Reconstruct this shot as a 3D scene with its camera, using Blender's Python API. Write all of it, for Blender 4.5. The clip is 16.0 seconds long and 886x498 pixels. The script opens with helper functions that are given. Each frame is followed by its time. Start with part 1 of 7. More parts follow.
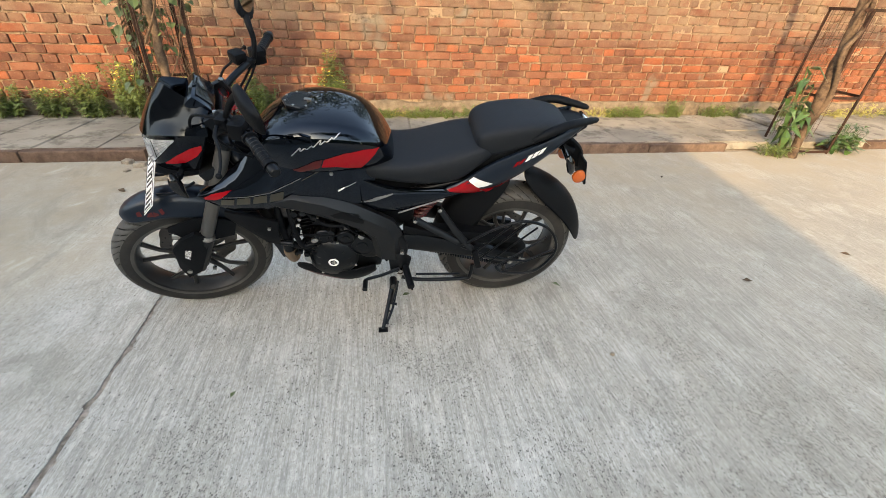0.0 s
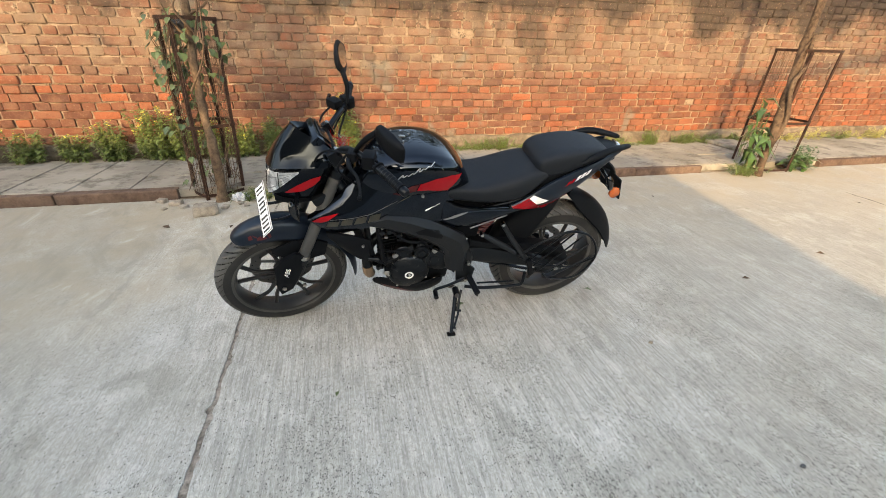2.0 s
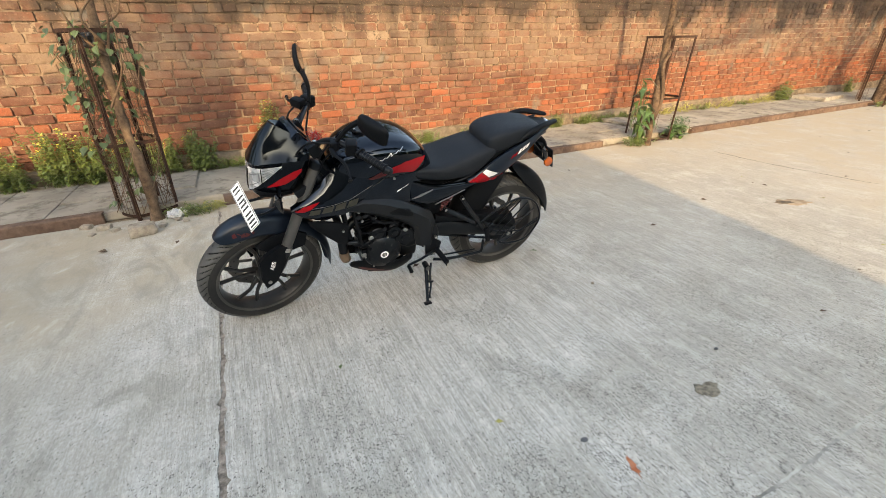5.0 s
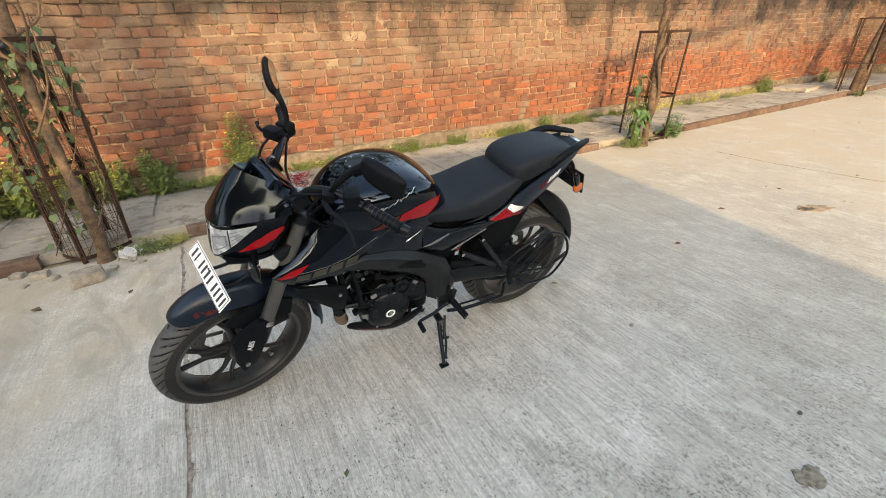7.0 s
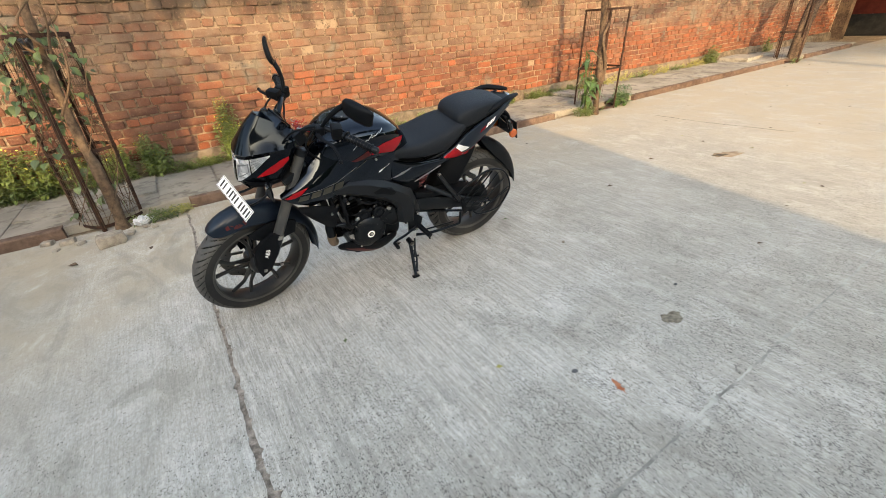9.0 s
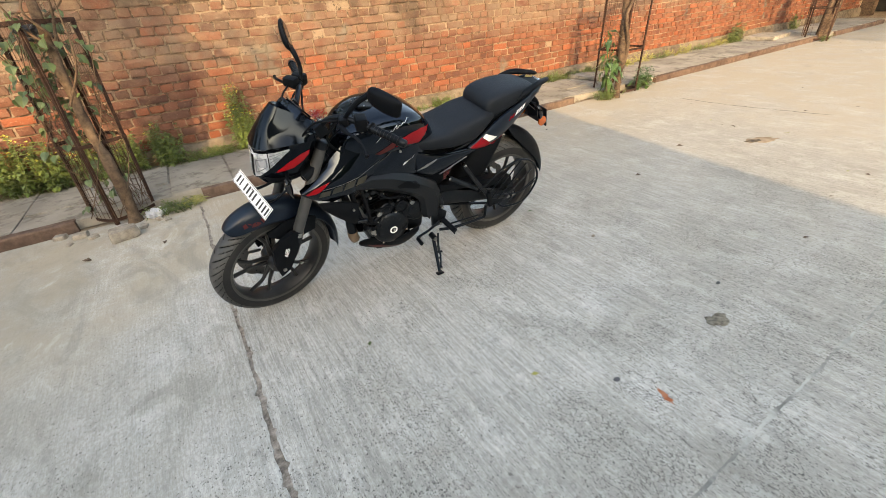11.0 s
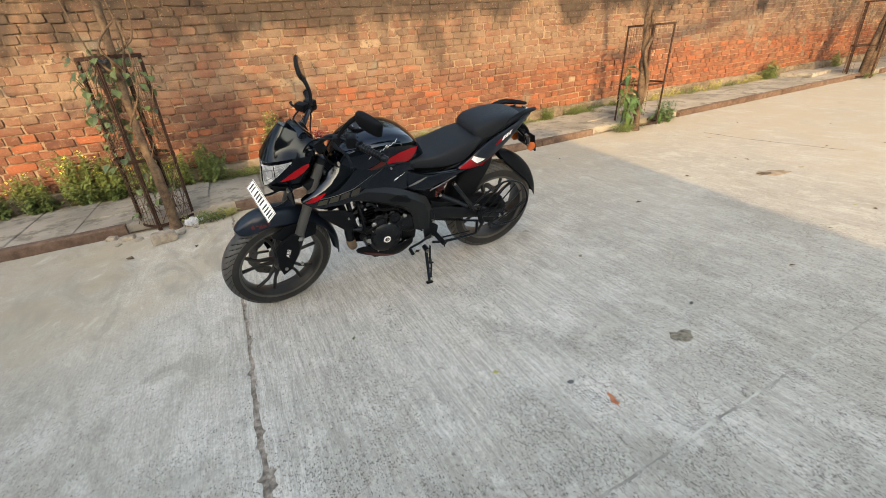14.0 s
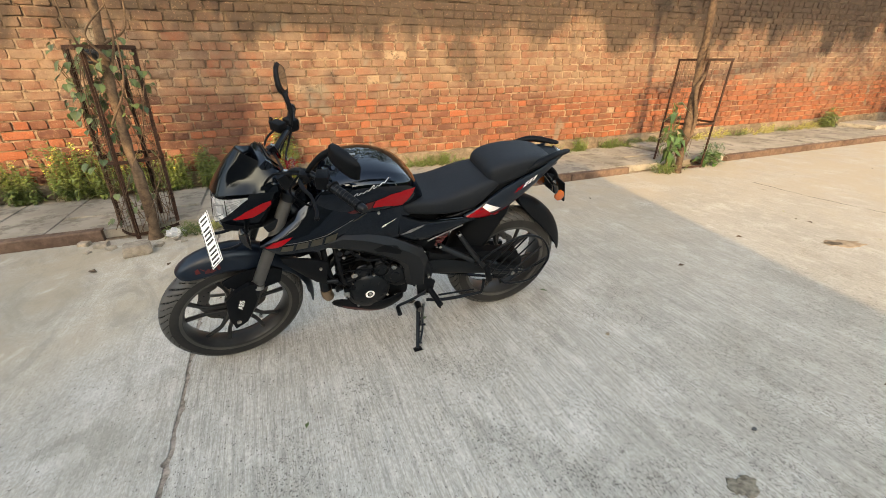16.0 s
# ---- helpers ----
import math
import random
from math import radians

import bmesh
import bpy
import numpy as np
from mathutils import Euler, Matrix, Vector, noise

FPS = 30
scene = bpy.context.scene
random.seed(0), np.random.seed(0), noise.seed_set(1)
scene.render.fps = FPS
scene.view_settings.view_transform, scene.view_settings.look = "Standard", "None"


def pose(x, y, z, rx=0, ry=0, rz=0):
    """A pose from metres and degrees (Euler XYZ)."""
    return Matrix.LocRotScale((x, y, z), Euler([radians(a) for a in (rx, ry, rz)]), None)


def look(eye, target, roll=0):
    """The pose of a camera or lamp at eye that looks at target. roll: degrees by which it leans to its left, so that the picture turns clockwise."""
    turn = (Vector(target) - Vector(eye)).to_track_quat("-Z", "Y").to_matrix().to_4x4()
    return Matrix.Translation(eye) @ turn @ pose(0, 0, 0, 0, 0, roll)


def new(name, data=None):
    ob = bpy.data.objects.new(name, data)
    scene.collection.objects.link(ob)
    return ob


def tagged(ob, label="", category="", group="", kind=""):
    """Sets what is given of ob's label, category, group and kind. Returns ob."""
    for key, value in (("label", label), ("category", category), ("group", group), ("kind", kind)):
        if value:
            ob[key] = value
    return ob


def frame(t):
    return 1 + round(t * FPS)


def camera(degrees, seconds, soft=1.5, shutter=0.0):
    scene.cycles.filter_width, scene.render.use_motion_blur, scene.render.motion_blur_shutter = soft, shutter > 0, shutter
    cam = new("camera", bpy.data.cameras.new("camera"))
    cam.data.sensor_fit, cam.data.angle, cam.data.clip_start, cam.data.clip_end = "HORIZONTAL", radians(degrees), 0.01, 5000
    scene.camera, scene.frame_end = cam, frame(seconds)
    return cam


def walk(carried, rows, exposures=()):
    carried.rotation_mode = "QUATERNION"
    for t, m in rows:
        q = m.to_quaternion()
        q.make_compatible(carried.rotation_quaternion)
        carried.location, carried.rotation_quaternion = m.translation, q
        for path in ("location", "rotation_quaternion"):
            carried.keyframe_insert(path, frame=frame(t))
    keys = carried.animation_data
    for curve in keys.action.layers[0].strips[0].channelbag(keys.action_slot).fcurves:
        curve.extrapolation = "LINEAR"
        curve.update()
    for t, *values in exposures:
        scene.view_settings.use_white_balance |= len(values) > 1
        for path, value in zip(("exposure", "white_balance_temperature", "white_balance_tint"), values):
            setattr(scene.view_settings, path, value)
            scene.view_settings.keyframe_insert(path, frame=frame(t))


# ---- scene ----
cam = camera(94.1, 16.0, soft=0.7)
PATH = [
    (0, (0.0, -1.687, 1.243), (0.306, -0.015, 0.189), 2.6),
    (0.5, (-0.131, -1.891, 1.266), (0.181, -0.181, 0.277), 2.8),
    (1, (-0.298, -2.04, 1.286), (0.008, -0.304, 0.34), 2.4),
    (1.5, (-0.378, -2.023, 1.275), (-0.034, -0.283, 0.35), 1.9),
    (2, (-0.439, -1.879, 1.283), (-0.003, -0.154, 0.37), 1.7),
    (2.5, (-0.543, -1.826, 1.283), (0.042, -0.137, 0.385), 1.7),
    (3, (-0.7, -1.875, 1.302), (0.02, -0.228, 0.424), 1.3),
    (3.5, (-0.737, -1.945, 1.306), (0.075, -0.326, 0.456), 0.7),
    (4, (-0.708, -2.099, 1.273), (0.103, -0.481, 0.421), -0.2),
    (4.2, (-0.729, -2.152, 1.268), (0.064, -0.53, 0.409), -0.6),
    (6.3, (-0.671, -1.618, 1.282), (0.122, -0.056, 0.317), -1.7),
    (6.5, (-0.642, -1.566, 1.293), (0.166, -0.006, 0.336), -1.9),
    (7, (-0.666, -1.569, 1.31), (0.2, -0.02, 0.387), -2.0),
    (7.5, (-0.767, -1.682, 1.293), (0.17, -0.163, 0.391), -1.4),
    (8, (-0.858, -1.816, 1.312), (0.112, -0.316, 0.413), -1.5),
    (8.5, (-0.884, -1.987, 1.292), (0.083, -0.499, 0.369), -2.4),
    (9, (-0.903, -2.136, 1.27), (0.013, -0.644, 0.303), -4.3),
    (9.5, (-0.912, -2.157, 1.275), (-0.057, -0.654, 0.271), -6.0),
    (9.7, (-0.919, -2.13, 1.277), (-0.07, -0.627, 0.267), -5.8),
    (11.8, (-0.882, -1.962, 1.267), (-0.017, -0.498, 0.215), -4.8),
    (12, (-0.812, -1.991, 1.274), (0.03, -0.524, 0.206), -5.9),
    (12.5, (-0.636, -2.093, 1.231), (0.166, -0.601, 0.167), -8.2),
    (13, (-0.583, -2.152, 1.233), (0.175, -0.631, 0.178), -10.4),
    (13.5, (-0.644, -2.201, 1.243), (0.127, -0.639, 0.26), -8.3),
    (14, (-0.794, -2.292, 1.256), (-0.041, -0.666, 0.366), -5.0),
    (14.5, (-0.793, -2.304, 1.272), (-0.069, -0.628, 0.456), -3.3),
    (15, (-0.596, -2.16, 1.267), (0.102, -0.473, 0.452), -2.5),
    (15.5, (-0.498, -2.043, 1.244), (0.199, -0.369, 0.4), -1.3),
    (16, (-0.489, -1.881, 1.267), (0.196, -0.196, 0.435), -0.3),
]
walk(cam, [(t, look(eye, target, roll)) for t, eye, target, roll in PATH], [(0.0, 2.74, 9050.0, 10.0), (4.0, 2.70, 9150.0, 10.0), (13.5, 2.66, 9150.0, 10.0), (14.8, 2.58, 9850.0, 10.0), (16.0, 2.66, 9850.0, 10.0)])
# ---- world, sun ----
SUN_EL, SUN_SLOPE = radians(21.0), 0.5
sun_way = Vector((SUN_SLOPE, 1.0, 0.0)).normalized() * math.cos(SUN_EL) + Vector((0, 0, -math.sin(SUN_EL)))
world = bpy.data.worlds.new("sky")
scene.world = world
world.use_nodes = True
wn = world.node_tree.nodes
sky = wn.new("ShaderNodeTexSky")
sky.sky_type, sky.sun_disc = "NISHITA", False
sky.sun_elevation = SUN_EL
sky.sun_rotation = math.atan2(-sun_way.x, -sun_way.y)
sky.air_density, sky.dust_density = 1.0, 1.4
world.node_tree.links.new(sky.outputs[0], wn["Background"].inputs[0])
wn["Background"].inputs[1].default_value = 0.15
sun = new("sun", bpy.data.lights.new("sun", "SUN"))
sun.data.energy, sun.data.angle, sun.data.color = 1.02, radians(0.45), (1.0, 0.80, 0.56)
sun.matrix_world = look((0, 0, 30), Vector((0, 0, 30)) + sun_way)


# ---- material helpers ----
class Nodes:
    """A short way to write a node material."""

    def __init__(self, name):
        self.mat = bpy.data.materials.new(name)
        self.mat.use_nodes = True
        self.tree = self.mat.node_tree
        self.bsdf = self.tree.nodes["Principled BSDF"]

    def add(self, kind, **sockets):
        n = self.tree.nodes.new("ShaderNode" + kind)
        for key, value in sockets.items():
            self.put(n.inputs[key.replace("_", " ")], value)
        return n

    def put(self, socket, value):
        if isinstance(value, bpy.types.NodeSocket):
            self.tree.links.new(value, socket)
        elif isinstance(value, tuple) and len(value) == 3 and socket.type == "RGBA":
            socket.default_value = (*value, 1)
        else:
            socket.default_value = value

    def math(self, op, a, b=0.0, c=0.0):
        n = self.tree.nodes.new("ShaderNodeMath")
        n.operation = op
        for s, v in zip(n.inputs, (a, b, c)):
            self.put(s, v)
        return n.outputs[0]

    def mix(self, f, a, b, blend="MIX"):
        n = self.tree.nodes.new("ShaderNodeMix")
        n.data_type, n.blend_type = "RGBA", blend
        self.put(n.inputs[0], f), self.put(n.inputs[6], a), self.put(n.inputs[7], b)
        return n.outputs[2]

    def ramp(self, f, lo, hi):
        """0 at lo, 1 at hi, smooth between."""
        n = self.tree.nodes.new("ShaderNodeMapRange")
        n.interpolation_type = "SMOOTHSTEP"
        self.put(n.inputs[0], f)
        n.inputs[1].default_value, n.inputs[2].default_value = lo, hi
        return n.outputs[0]

    def where(self, scale=(1, 1, 1), local=False):
        src = self.add("TexCoord").outputs["Object"] if local else self.add("NewGeometry").outputs["Position"]
        n = self.add("Mapping", Vector=src)
        n.inputs["Scale"].default_value = scale
        return n.outputs[0]

    def noise(self, scale, vec, detail=4.0, rough=0.6, warp=0.0):
        return self.add("TexNoise", Vector=vec, Scale=scale, Detail=detail, Roughness=rough, Distortion=warp).outputs["Fac"]

    def bump(self, height, strength=0.3, distance=0.01):
        n = self.add("Bump", Height=height, Strength=strength, Distance=distance)
        self.put(self.bsdf.inputs["Normal"], n.outputs[0])

    def done(self, color=None, rough=None, **more):
        if color is not None:
            self.put(self.bsdf.inputs["Base Color"], color)
        if rough is not None:
            self.put(self.bsdf.inputs["Roughness"], rough)
        for key, value in more.items():
            self.put(self.bsdf.inputs[key.replace("_", " ")], value)
        return self.mat


def plain(name, color, rough=0.5, metal=0.0, coat=0.0, ior=1.5, vary=0.25, grain=60.0, dirt=0.12, bump=0.05, local=True, spec=0.5, dust=(0.24, 0.21, 0.17), sheen_tint=(1.0, 1.0, 1.0)):
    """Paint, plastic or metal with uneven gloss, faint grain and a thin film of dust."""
    n = Nodes(name)
    v = n.where(local=local)
    big, fine = n.noise(5.0, v), n.noise(grain, v, 3.0)
    dark = tuple(c * (1 - vary) for c in color)
    col = n.mix(fine, dark, color)
    film = n.math("MULTIPLY", n.ramp(big, 0.42, 0.75), dirt)
    col = n.mix(film, col, dust)
    r = n.math("MAXIMUM", n.math("ADD", n.math("MULTIPLY", big, min(0.16, rough)), rough - 0.5 * min(0.16, rough)), 0.02)
    if bump:
        n.bump(fine, bump, 0.004)
    return n.done(col, r, Metallic=metal, Coat_Weight=coat, Coat_Roughness=0.04, Specular_IOR_Level=spec, Specular_Tint=sheen_tint, IOR=ior)


# ---- materials: place ----
def concrete_material():
    n = Nodes("broomed_concrete")
    v = n.where()
    xyz = n.add("SeparateXYZ", Vector=v).outputs
    broom = n.noise(1.0, n.where((190, 8.0, 1)), 6.0, 0.75, 0.3)
    broom2 = n.noise(1.0, n.where((60, 3.0, 1)), 3.0, 0.6, 0.2)
    stain, cloud = n.noise(0.7, v, 6.0, 0.62), n.noise(2.6, v, 5.0, 0.6)
    grit = n.noise(210.0, v, 2.0, 0.7)
    agg = n.add("TexVoronoi", Vector=v, Scale=75.0).outputs["Distance"]
    drift = n.math("SUBTRACT", n.noise(1.1, v, 5.0, 0.6), 0.5)
    worn = n.ramp(n.math("ADD", n.math("MULTIPLY", xyz[1], -1.0), n.math("MULTIPLY", drift, 4.5)), 0.35, 1.35)
    worn = n.math("MAXIMUM", worn, n.ramp(drift, 0.10, 0.20))
    col = n.mix(n.ramp(stain, 0.3, 0.7), (0.385, 0.37, 0.33), (0.560, 0.545, 0.492))
    col = n.mix(n.math("MULTIPLY", n.ramp(cloud, 0.50, 0.70), 0.65), col, (0.69, 0.68, 0.635))
    col = n.mix(n.math("MULTIPLY", n.ramp(n.noise(3.6, n.where((1.0, 0.6, 1)), 7.0, 0.72), 0.50, 0.70), 0.50), col, (0.26, 0.248, 0.212))
    fresh = n.math("MULTIPLY", n.math("SUBTRACT", 1.0, worn), n.ramp(n.math("ADD", xyz[0], n.math("MULTIPLY", drift, 1.6)), 1.3, 0.2))
    fresh = n.math("MULTIPLY", fresh, n.ramp(n.math("ADD", xyz[0], n.math("MULTIPLY", drift, 2.0)), -2.4, -1.3))
    col = n.mix(n.math("MULTIPLY", fresh, 0.42), col, (0.72, 0.70, 0.64))
    lines = n.ramp(n.math("ADD", n.math("MULTIPLY", broom, 0.6), n.math("MULTIPLY", broom2, 0.4)), 0.36, 0.62)
    col = n.mix(n.math("MULTIPLY", n.math("SUBTRACT", 1.0, lines), n.math("MULTIPLY", n.math("SUBTRACT", 0.64, n.math("MULTIPLY", worn, 0.12)), n.math("ADD", n.math("MULTIPLY", n.ramp(xyz[0], -1.12, -0.98), 0.5), 0.5))), col, (0.17, 0.165, 0.145))
    # pits: small dark dashes drawn out along the broom's way, thick where the skin is worn
    wob = n.add("TexNoise", Vector=v, Scale=120.0, Detail=2.0)
    shift = n.tree.nodes.new("ShaderNodeVectorMath")
    shift.operation = "MULTIPLY_ADD"
    n.put(shift.inputs[0], wob.outputs["Color"])
    shift.inputs[1].default_value = (0.009, 0.011, 0.0)
    n.put(shift.inputs[2], n.where((1.0, 0.75, 1)))
    cell = n.add("TexVoronoi", Vector=shift.outputs[0], Scale=215.0)
    pick = n.add("SeparateColor", Color=cell.outputs["Color"]).outputs
    share = n.math("SUBTRACT", 0.95, n.math("MULTIPLY", worn, n.math("MULTIPLY", n.ramp(n.noise(4.0, v, 5.0, 0.65), 0.38, 0.62), 0.60)))
    hole = n.math("MULTIPLY", n.ramp(n.math("SUBTRACT", cell.outputs["Distance"], n.math("MULTIPLY", pick[2], 0.34)), 0.40, 0.16), n.math("GREATER_THAN", pick[0], share))
    chips = n.ramp(n.noise(34.0, n.where((1.3, 0.7, 1)), 5.0, 0.85), 0.57, 0.62)
    speck = n.math("MAXIMUM", n.math("MULTIPLY", hole, n.math("ADD", n.math("MULTIPLY", pick[1], 0.5), 0.5)), n.math("MULTIPLY", chips, n.math("ADD", n.math("MULTIPLY", worn, 0.70), 0.12)))
    col = n.mix(speck, col, (0.060, 0.058, 0.053))
    col = n.mix(n.math("MULTIPLY", n.ramp(n.noise(95.0, n.where((1.0, 0.55, 1)), 5.0, 0.8), 0.60, 0.42), 0.42), col, (0.21, 0.185, 0.165))
    light = n.math("MULTIPLY", n.ramp(agg, 0.16, 0.05), n.math("MULTIPLY", worn, 0.5))
    col = n.mix(light, col, (0.60, 0.60, 0.55))
    # pale scoured patches with ragged edges
    scour = n.ramp(n.noise(8.5, n.where((1.0, 0.7, 1)), 8.0, 0.74, 0.4), 0.52, 0.60)
    col = n.mix(n.math("MULTIPLY", scour, n.math("ADD", n.math("MULTIPLY", n.math("SUBTRACT", 1.0, speck), 0.16), 0.02)), col, (0.74, 0.73, 0.69))
    # wind-blown sand by the kerb and out on the open side
    sand = n.math("ADD", n.math("MULTIPLY", xyz[1], 0.55), n.math("MULTIPLY", n.math("SUBTRACT", stain, 0.5), 1.6))
    sand = n.ramp(sand, -0.15, 1.0)
    far = n.ramp(n.math("ADD", xyz[0], n.math("MULTIPLY", n.math("SUBTRACT", stain, 0.5), 6.0)), 2.2, 6.0)
    left = n.math("SUBTRACT", n.math("MULTIPLY", xyz[1], 0.6), n.math("MULTIPLY", n.math("ADD", xyz[0], 1.2), 0.4))
    left = n.math("MULTIPLY", n.ramp(n.math("ADD", left, n.math("MULTIPLY", n.math("SUBTRACT", stain, 0.5), 1.2)), -0.1, 0.7), 1.0)
    sand = n.math("MULTIPLY", n.math("MAXIMUM", n.math("MAXIMUM", sand, far), left), n.math("ADD", n.math("MULTIPLY", n.ramp(n.noise(2.3, v, 6.0, 0.65), 0.36, 0.60), 0.55), 0.32))
    col = n.mix(sand, col, n.mix(grit, (0.295, 0.242, 0.172), (0.405, 0.342, 0.254)))
    # the western slab was trowelled: long smooth swirls in place of broom lines
    swirl = n.noise(1.0, n.where((3.4, 1.5, 1)), 6.0, 0.68, 1.6)
    west = n.ramp(xyz[0], -0.95, -1.06)
    col = n.mix(n.math("MULTIPLY", n.math("MULTIPLY", n.ramp(swirl, 0.47, 0.66), west), 0.48), col, (0.21, 0.20, 0.165))
    col = n.mix(n.math("MULTIPLY", n.math("MULTIPLY", n.ramp(swirl, 0.44, 0.30), west), 0.40), col, (0.66, 0.65, 0.60))
    # browner and darker towards -x, with a wandering edge
    west_tone = n.ramp(n.math("ADD", xyz[0], n.math("MULTIPLY", drift, 2.5)), -1.1, -2.2)
    col = n.mix(n.math("MULTIPLY", west_tone, 0.44), col, (0.27, 0.245, 0.20))
    # a few old spills
    spill = n.ramp(n.noise(1.7, v, 3.0, 0.5), 0.68, 0.75)
    col = n.mix(n.math("MULTIPLY", spill, 0.30), col, (0.20, 0.18, 0.15))
    # albedo lowered towards +x: stands in for the dimmer light there
    east_shade = n.ramp(n.math("ADD", xyz[0], n.math("MULTIPLY", drift, 2.0)), 0.3, 2.2)
    col = n.mix(n.math("MULTIPLY", east_shade, 0.30), col, (0.27, 0.235, 0.185))
    rough = n.math("ADD", n.math("MULTIPLY", cloud, 0.15), 0.72)
    height = n.math("ADD", n.math("MULTIPLY", lines, n.math("SUBTRACT", 0.8, n.math("MULTIPLY", sand, 0.9))), n.math("SUBTRACT", n.math("MULTIPLY", grit, 0.35), n.math("MULTIPLY", hole, 0.5)))
    n.bump(height, 0.6, 0.004)
    return n.done(col, rough, Specular_IOR_Level=0.3)


def brick_material():
    n = Nodes("old_red_brick")
    v = n.where()
    xyz = n.add("SeparateXYZ", Vector=v).outputs
    one = n.math("FRACT", n.math("ADD", n.add("ObjectInfo").outputs["Random"], n.add("NewGeometry").outputs["Random Per Island"]))
    two = n.math("FRACT", n.math("MULTIPLY", one, 7.31))
    blot, fine, big = n.noise(9.0, v, 5.0, 0.65), n.noise(85.0, v, 3.0, 0.7), n.noise(1.3, v, 5.0, 0.6)
    red = n.mix(one, (0.080, 0.036, 0.028), (0.205, 0.080, 0.050))
    red = n.mix(n.math("MULTIPLY", n.ramp(two, 0.78, 0.92), 0.75), red, (0.10, 0.052, 0.040))
    red = n.mix(n.math("MULTIPLY", n.ramp(blot, 0.42, 0.72), 0.6), red, (0.215, 0.122, 0.082))
    # lime wash and dust left on the upper courses
    up = n.ramp(n.math("ADD", xyz[2], n.math("MULTIPLY", n.math("SUBTRACT", big, 0.5), 0.9)), 0.72, 1.12)
    hot = n.math("MULTIPLY", n.ramp(two, 0.22, 0.08), n.math("SUBTRACT", 0.62, n.math("MULTIPLY", up, 0.5)))
    band = n.math("ADD", n.math("MULTIPLY", n.ramp(n.math("ADD", xyz[0], n.math("MULTIPLY", big, 2.0)), 2.8, 5.2), 0.50), 0.14)
    red = n.mix(n.math("MULTIPLY", n.math("MULTIPLY", n.math("SUBTRACT", 1.0, up), n.ramp(blot, 0.30, 0.66)), band), red, n.mix(one, (0.185, 0.066, 0.038), (0.275, 0.088, 0.042)))
    red = n.mix(hot, red, (0.30, 0.088, 0.042))
    wash = n.math("MULTIPLY", up, n.math("ADD", n.math("MULTIPLY", n.ramp(blot, 0.28, 0.62), 0.50), n.math("MULTIPLY", two, 0.46)))
    col = n.mix(wash, red, n.mix(fine, (0.130, 0.092, 0.067), (0.235, 0.170, 0.124)))
    col = n.mix(smear(n, xyz), col, n.mix(fine, (0.19, 0.128, 0.086), (0.27, 0.19, 0.130)))
    col = n.mix(cement(n), col, n.mix(fine, (0.12, 0.105, 0.085), (0.21, 0.185, 0.15)))
    col = n.mix(soot_and_shade(n, xyz, big), col, (0.035, 0.029, 0.025))
    col = n.mix(n.math("MULTIPLY", n.ramp(fine, 0.52, 0.68), 0.5), col, (0.075, 0.04, 0.029))
    col = n.mix(n.math("MULTIPLY", n.ramp(n.noise(48.0, v, 4.0, 0.75), 0.57, 0.68), 0.42), col, (0.34, 0.235, 0.165))
    n.bump(n.math("ADD", n.math("MULTIPLY", blot, 0.6), n.math("ADD", n.math("MULTIPLY", fine, 0.5), n.math("MULTIPLY", n.noise(28.0, v, 4.0, 0.7), 0.6))), 1.0, 0.012)
    return n.done(col, 0.9, Specular_IOR_Level=0.15)


def soot_and_shade(n, xyz, big):
    """Black moss run down from the wall's top in streaks, with tree shade painted in."""
    run = n.noise(1.0, n.where((1.5, 1, 0.28)), 5.0, 0.62, 0.4)
    patch = n.noise(1.0, n.where((0.85, 1, 0.75)), 5.0, 0.65)
    high = n.math("MULTIPLY", n.math("SUBTRACT", xyz[2], 1.42), 0.36)
    f = n.ramp(n.math("ADD", n.math("ADD", n.math("MULTIPLY", run, 0.5), n.math("MULTIPLY", patch, 0.5)), high), 0.475, 0.610)
    # a few long black runs below leaks in the coping; some paint tree shade
    wander = n.noise(2.2, n.where(), 4.0, 0.6)
    for at, half, low, strength in ((1.82, 0.17, 0.80, 0.90), (2.20, 0.22, 0.95, 0.65), (1.05, 0.12, 1.15, 0.6), (3.45, 0.46, 1.36, 0.92), (4.70, 0.42, 1.16, 0.88), (-0.84, 0.16, 1.02, 0.6), (-1.65, 0.34, 1.12, 0.5), (-2.4, 0.32, 1.15, 0.6)):
        side = n.math("ABSOLUTE", n.math("ADD", xyz[0], n.math("SUBTRACT", n.math("MULTIPLY", n.math("SUBTRACT", wander, 0.5), 0.9), at)))
        down = n.ramp(n.math("ADD", xyz[2], n.math("MULTIPLY", n.math("SUBTRACT", patch, 0.5), 0.8)), low, low + 0.45)
        streak = n.math("MULTIPLY", n.math("MULTIPLY", n.ramp(side, half, half * 0.25), down), n.math("MULTIPLY", n.ramp(run, 0.36, 0.60), strength))
        f = n.math("MAXIMUM", f, streak)
    return n.math("MULTIPLY", f, 0.86)


def smear(n, xyz):
    """Old lime and dust spread in ragged patches over bricks and joints alike."""
    patch = n.noise(1.0, n.where((2.6, 1, 3.4)), 6.0, 0.68, 0.6)
    fine = n.noise(26.0, n.where(), 4.0, 0.7)
    high = n.ramp(xyz[2], 0.55, 1.15)
    f = n.ramp(n.math("ADD", n.math("MULTIPLY", patch, 0.85), n.math("MULTIPLY", fine, 0.15)), 0.48, 0.66)
    return n.math("MULTIPLY", f, n.math("ADD", n.math("MULTIPLY", high, 0.52), 0.16))


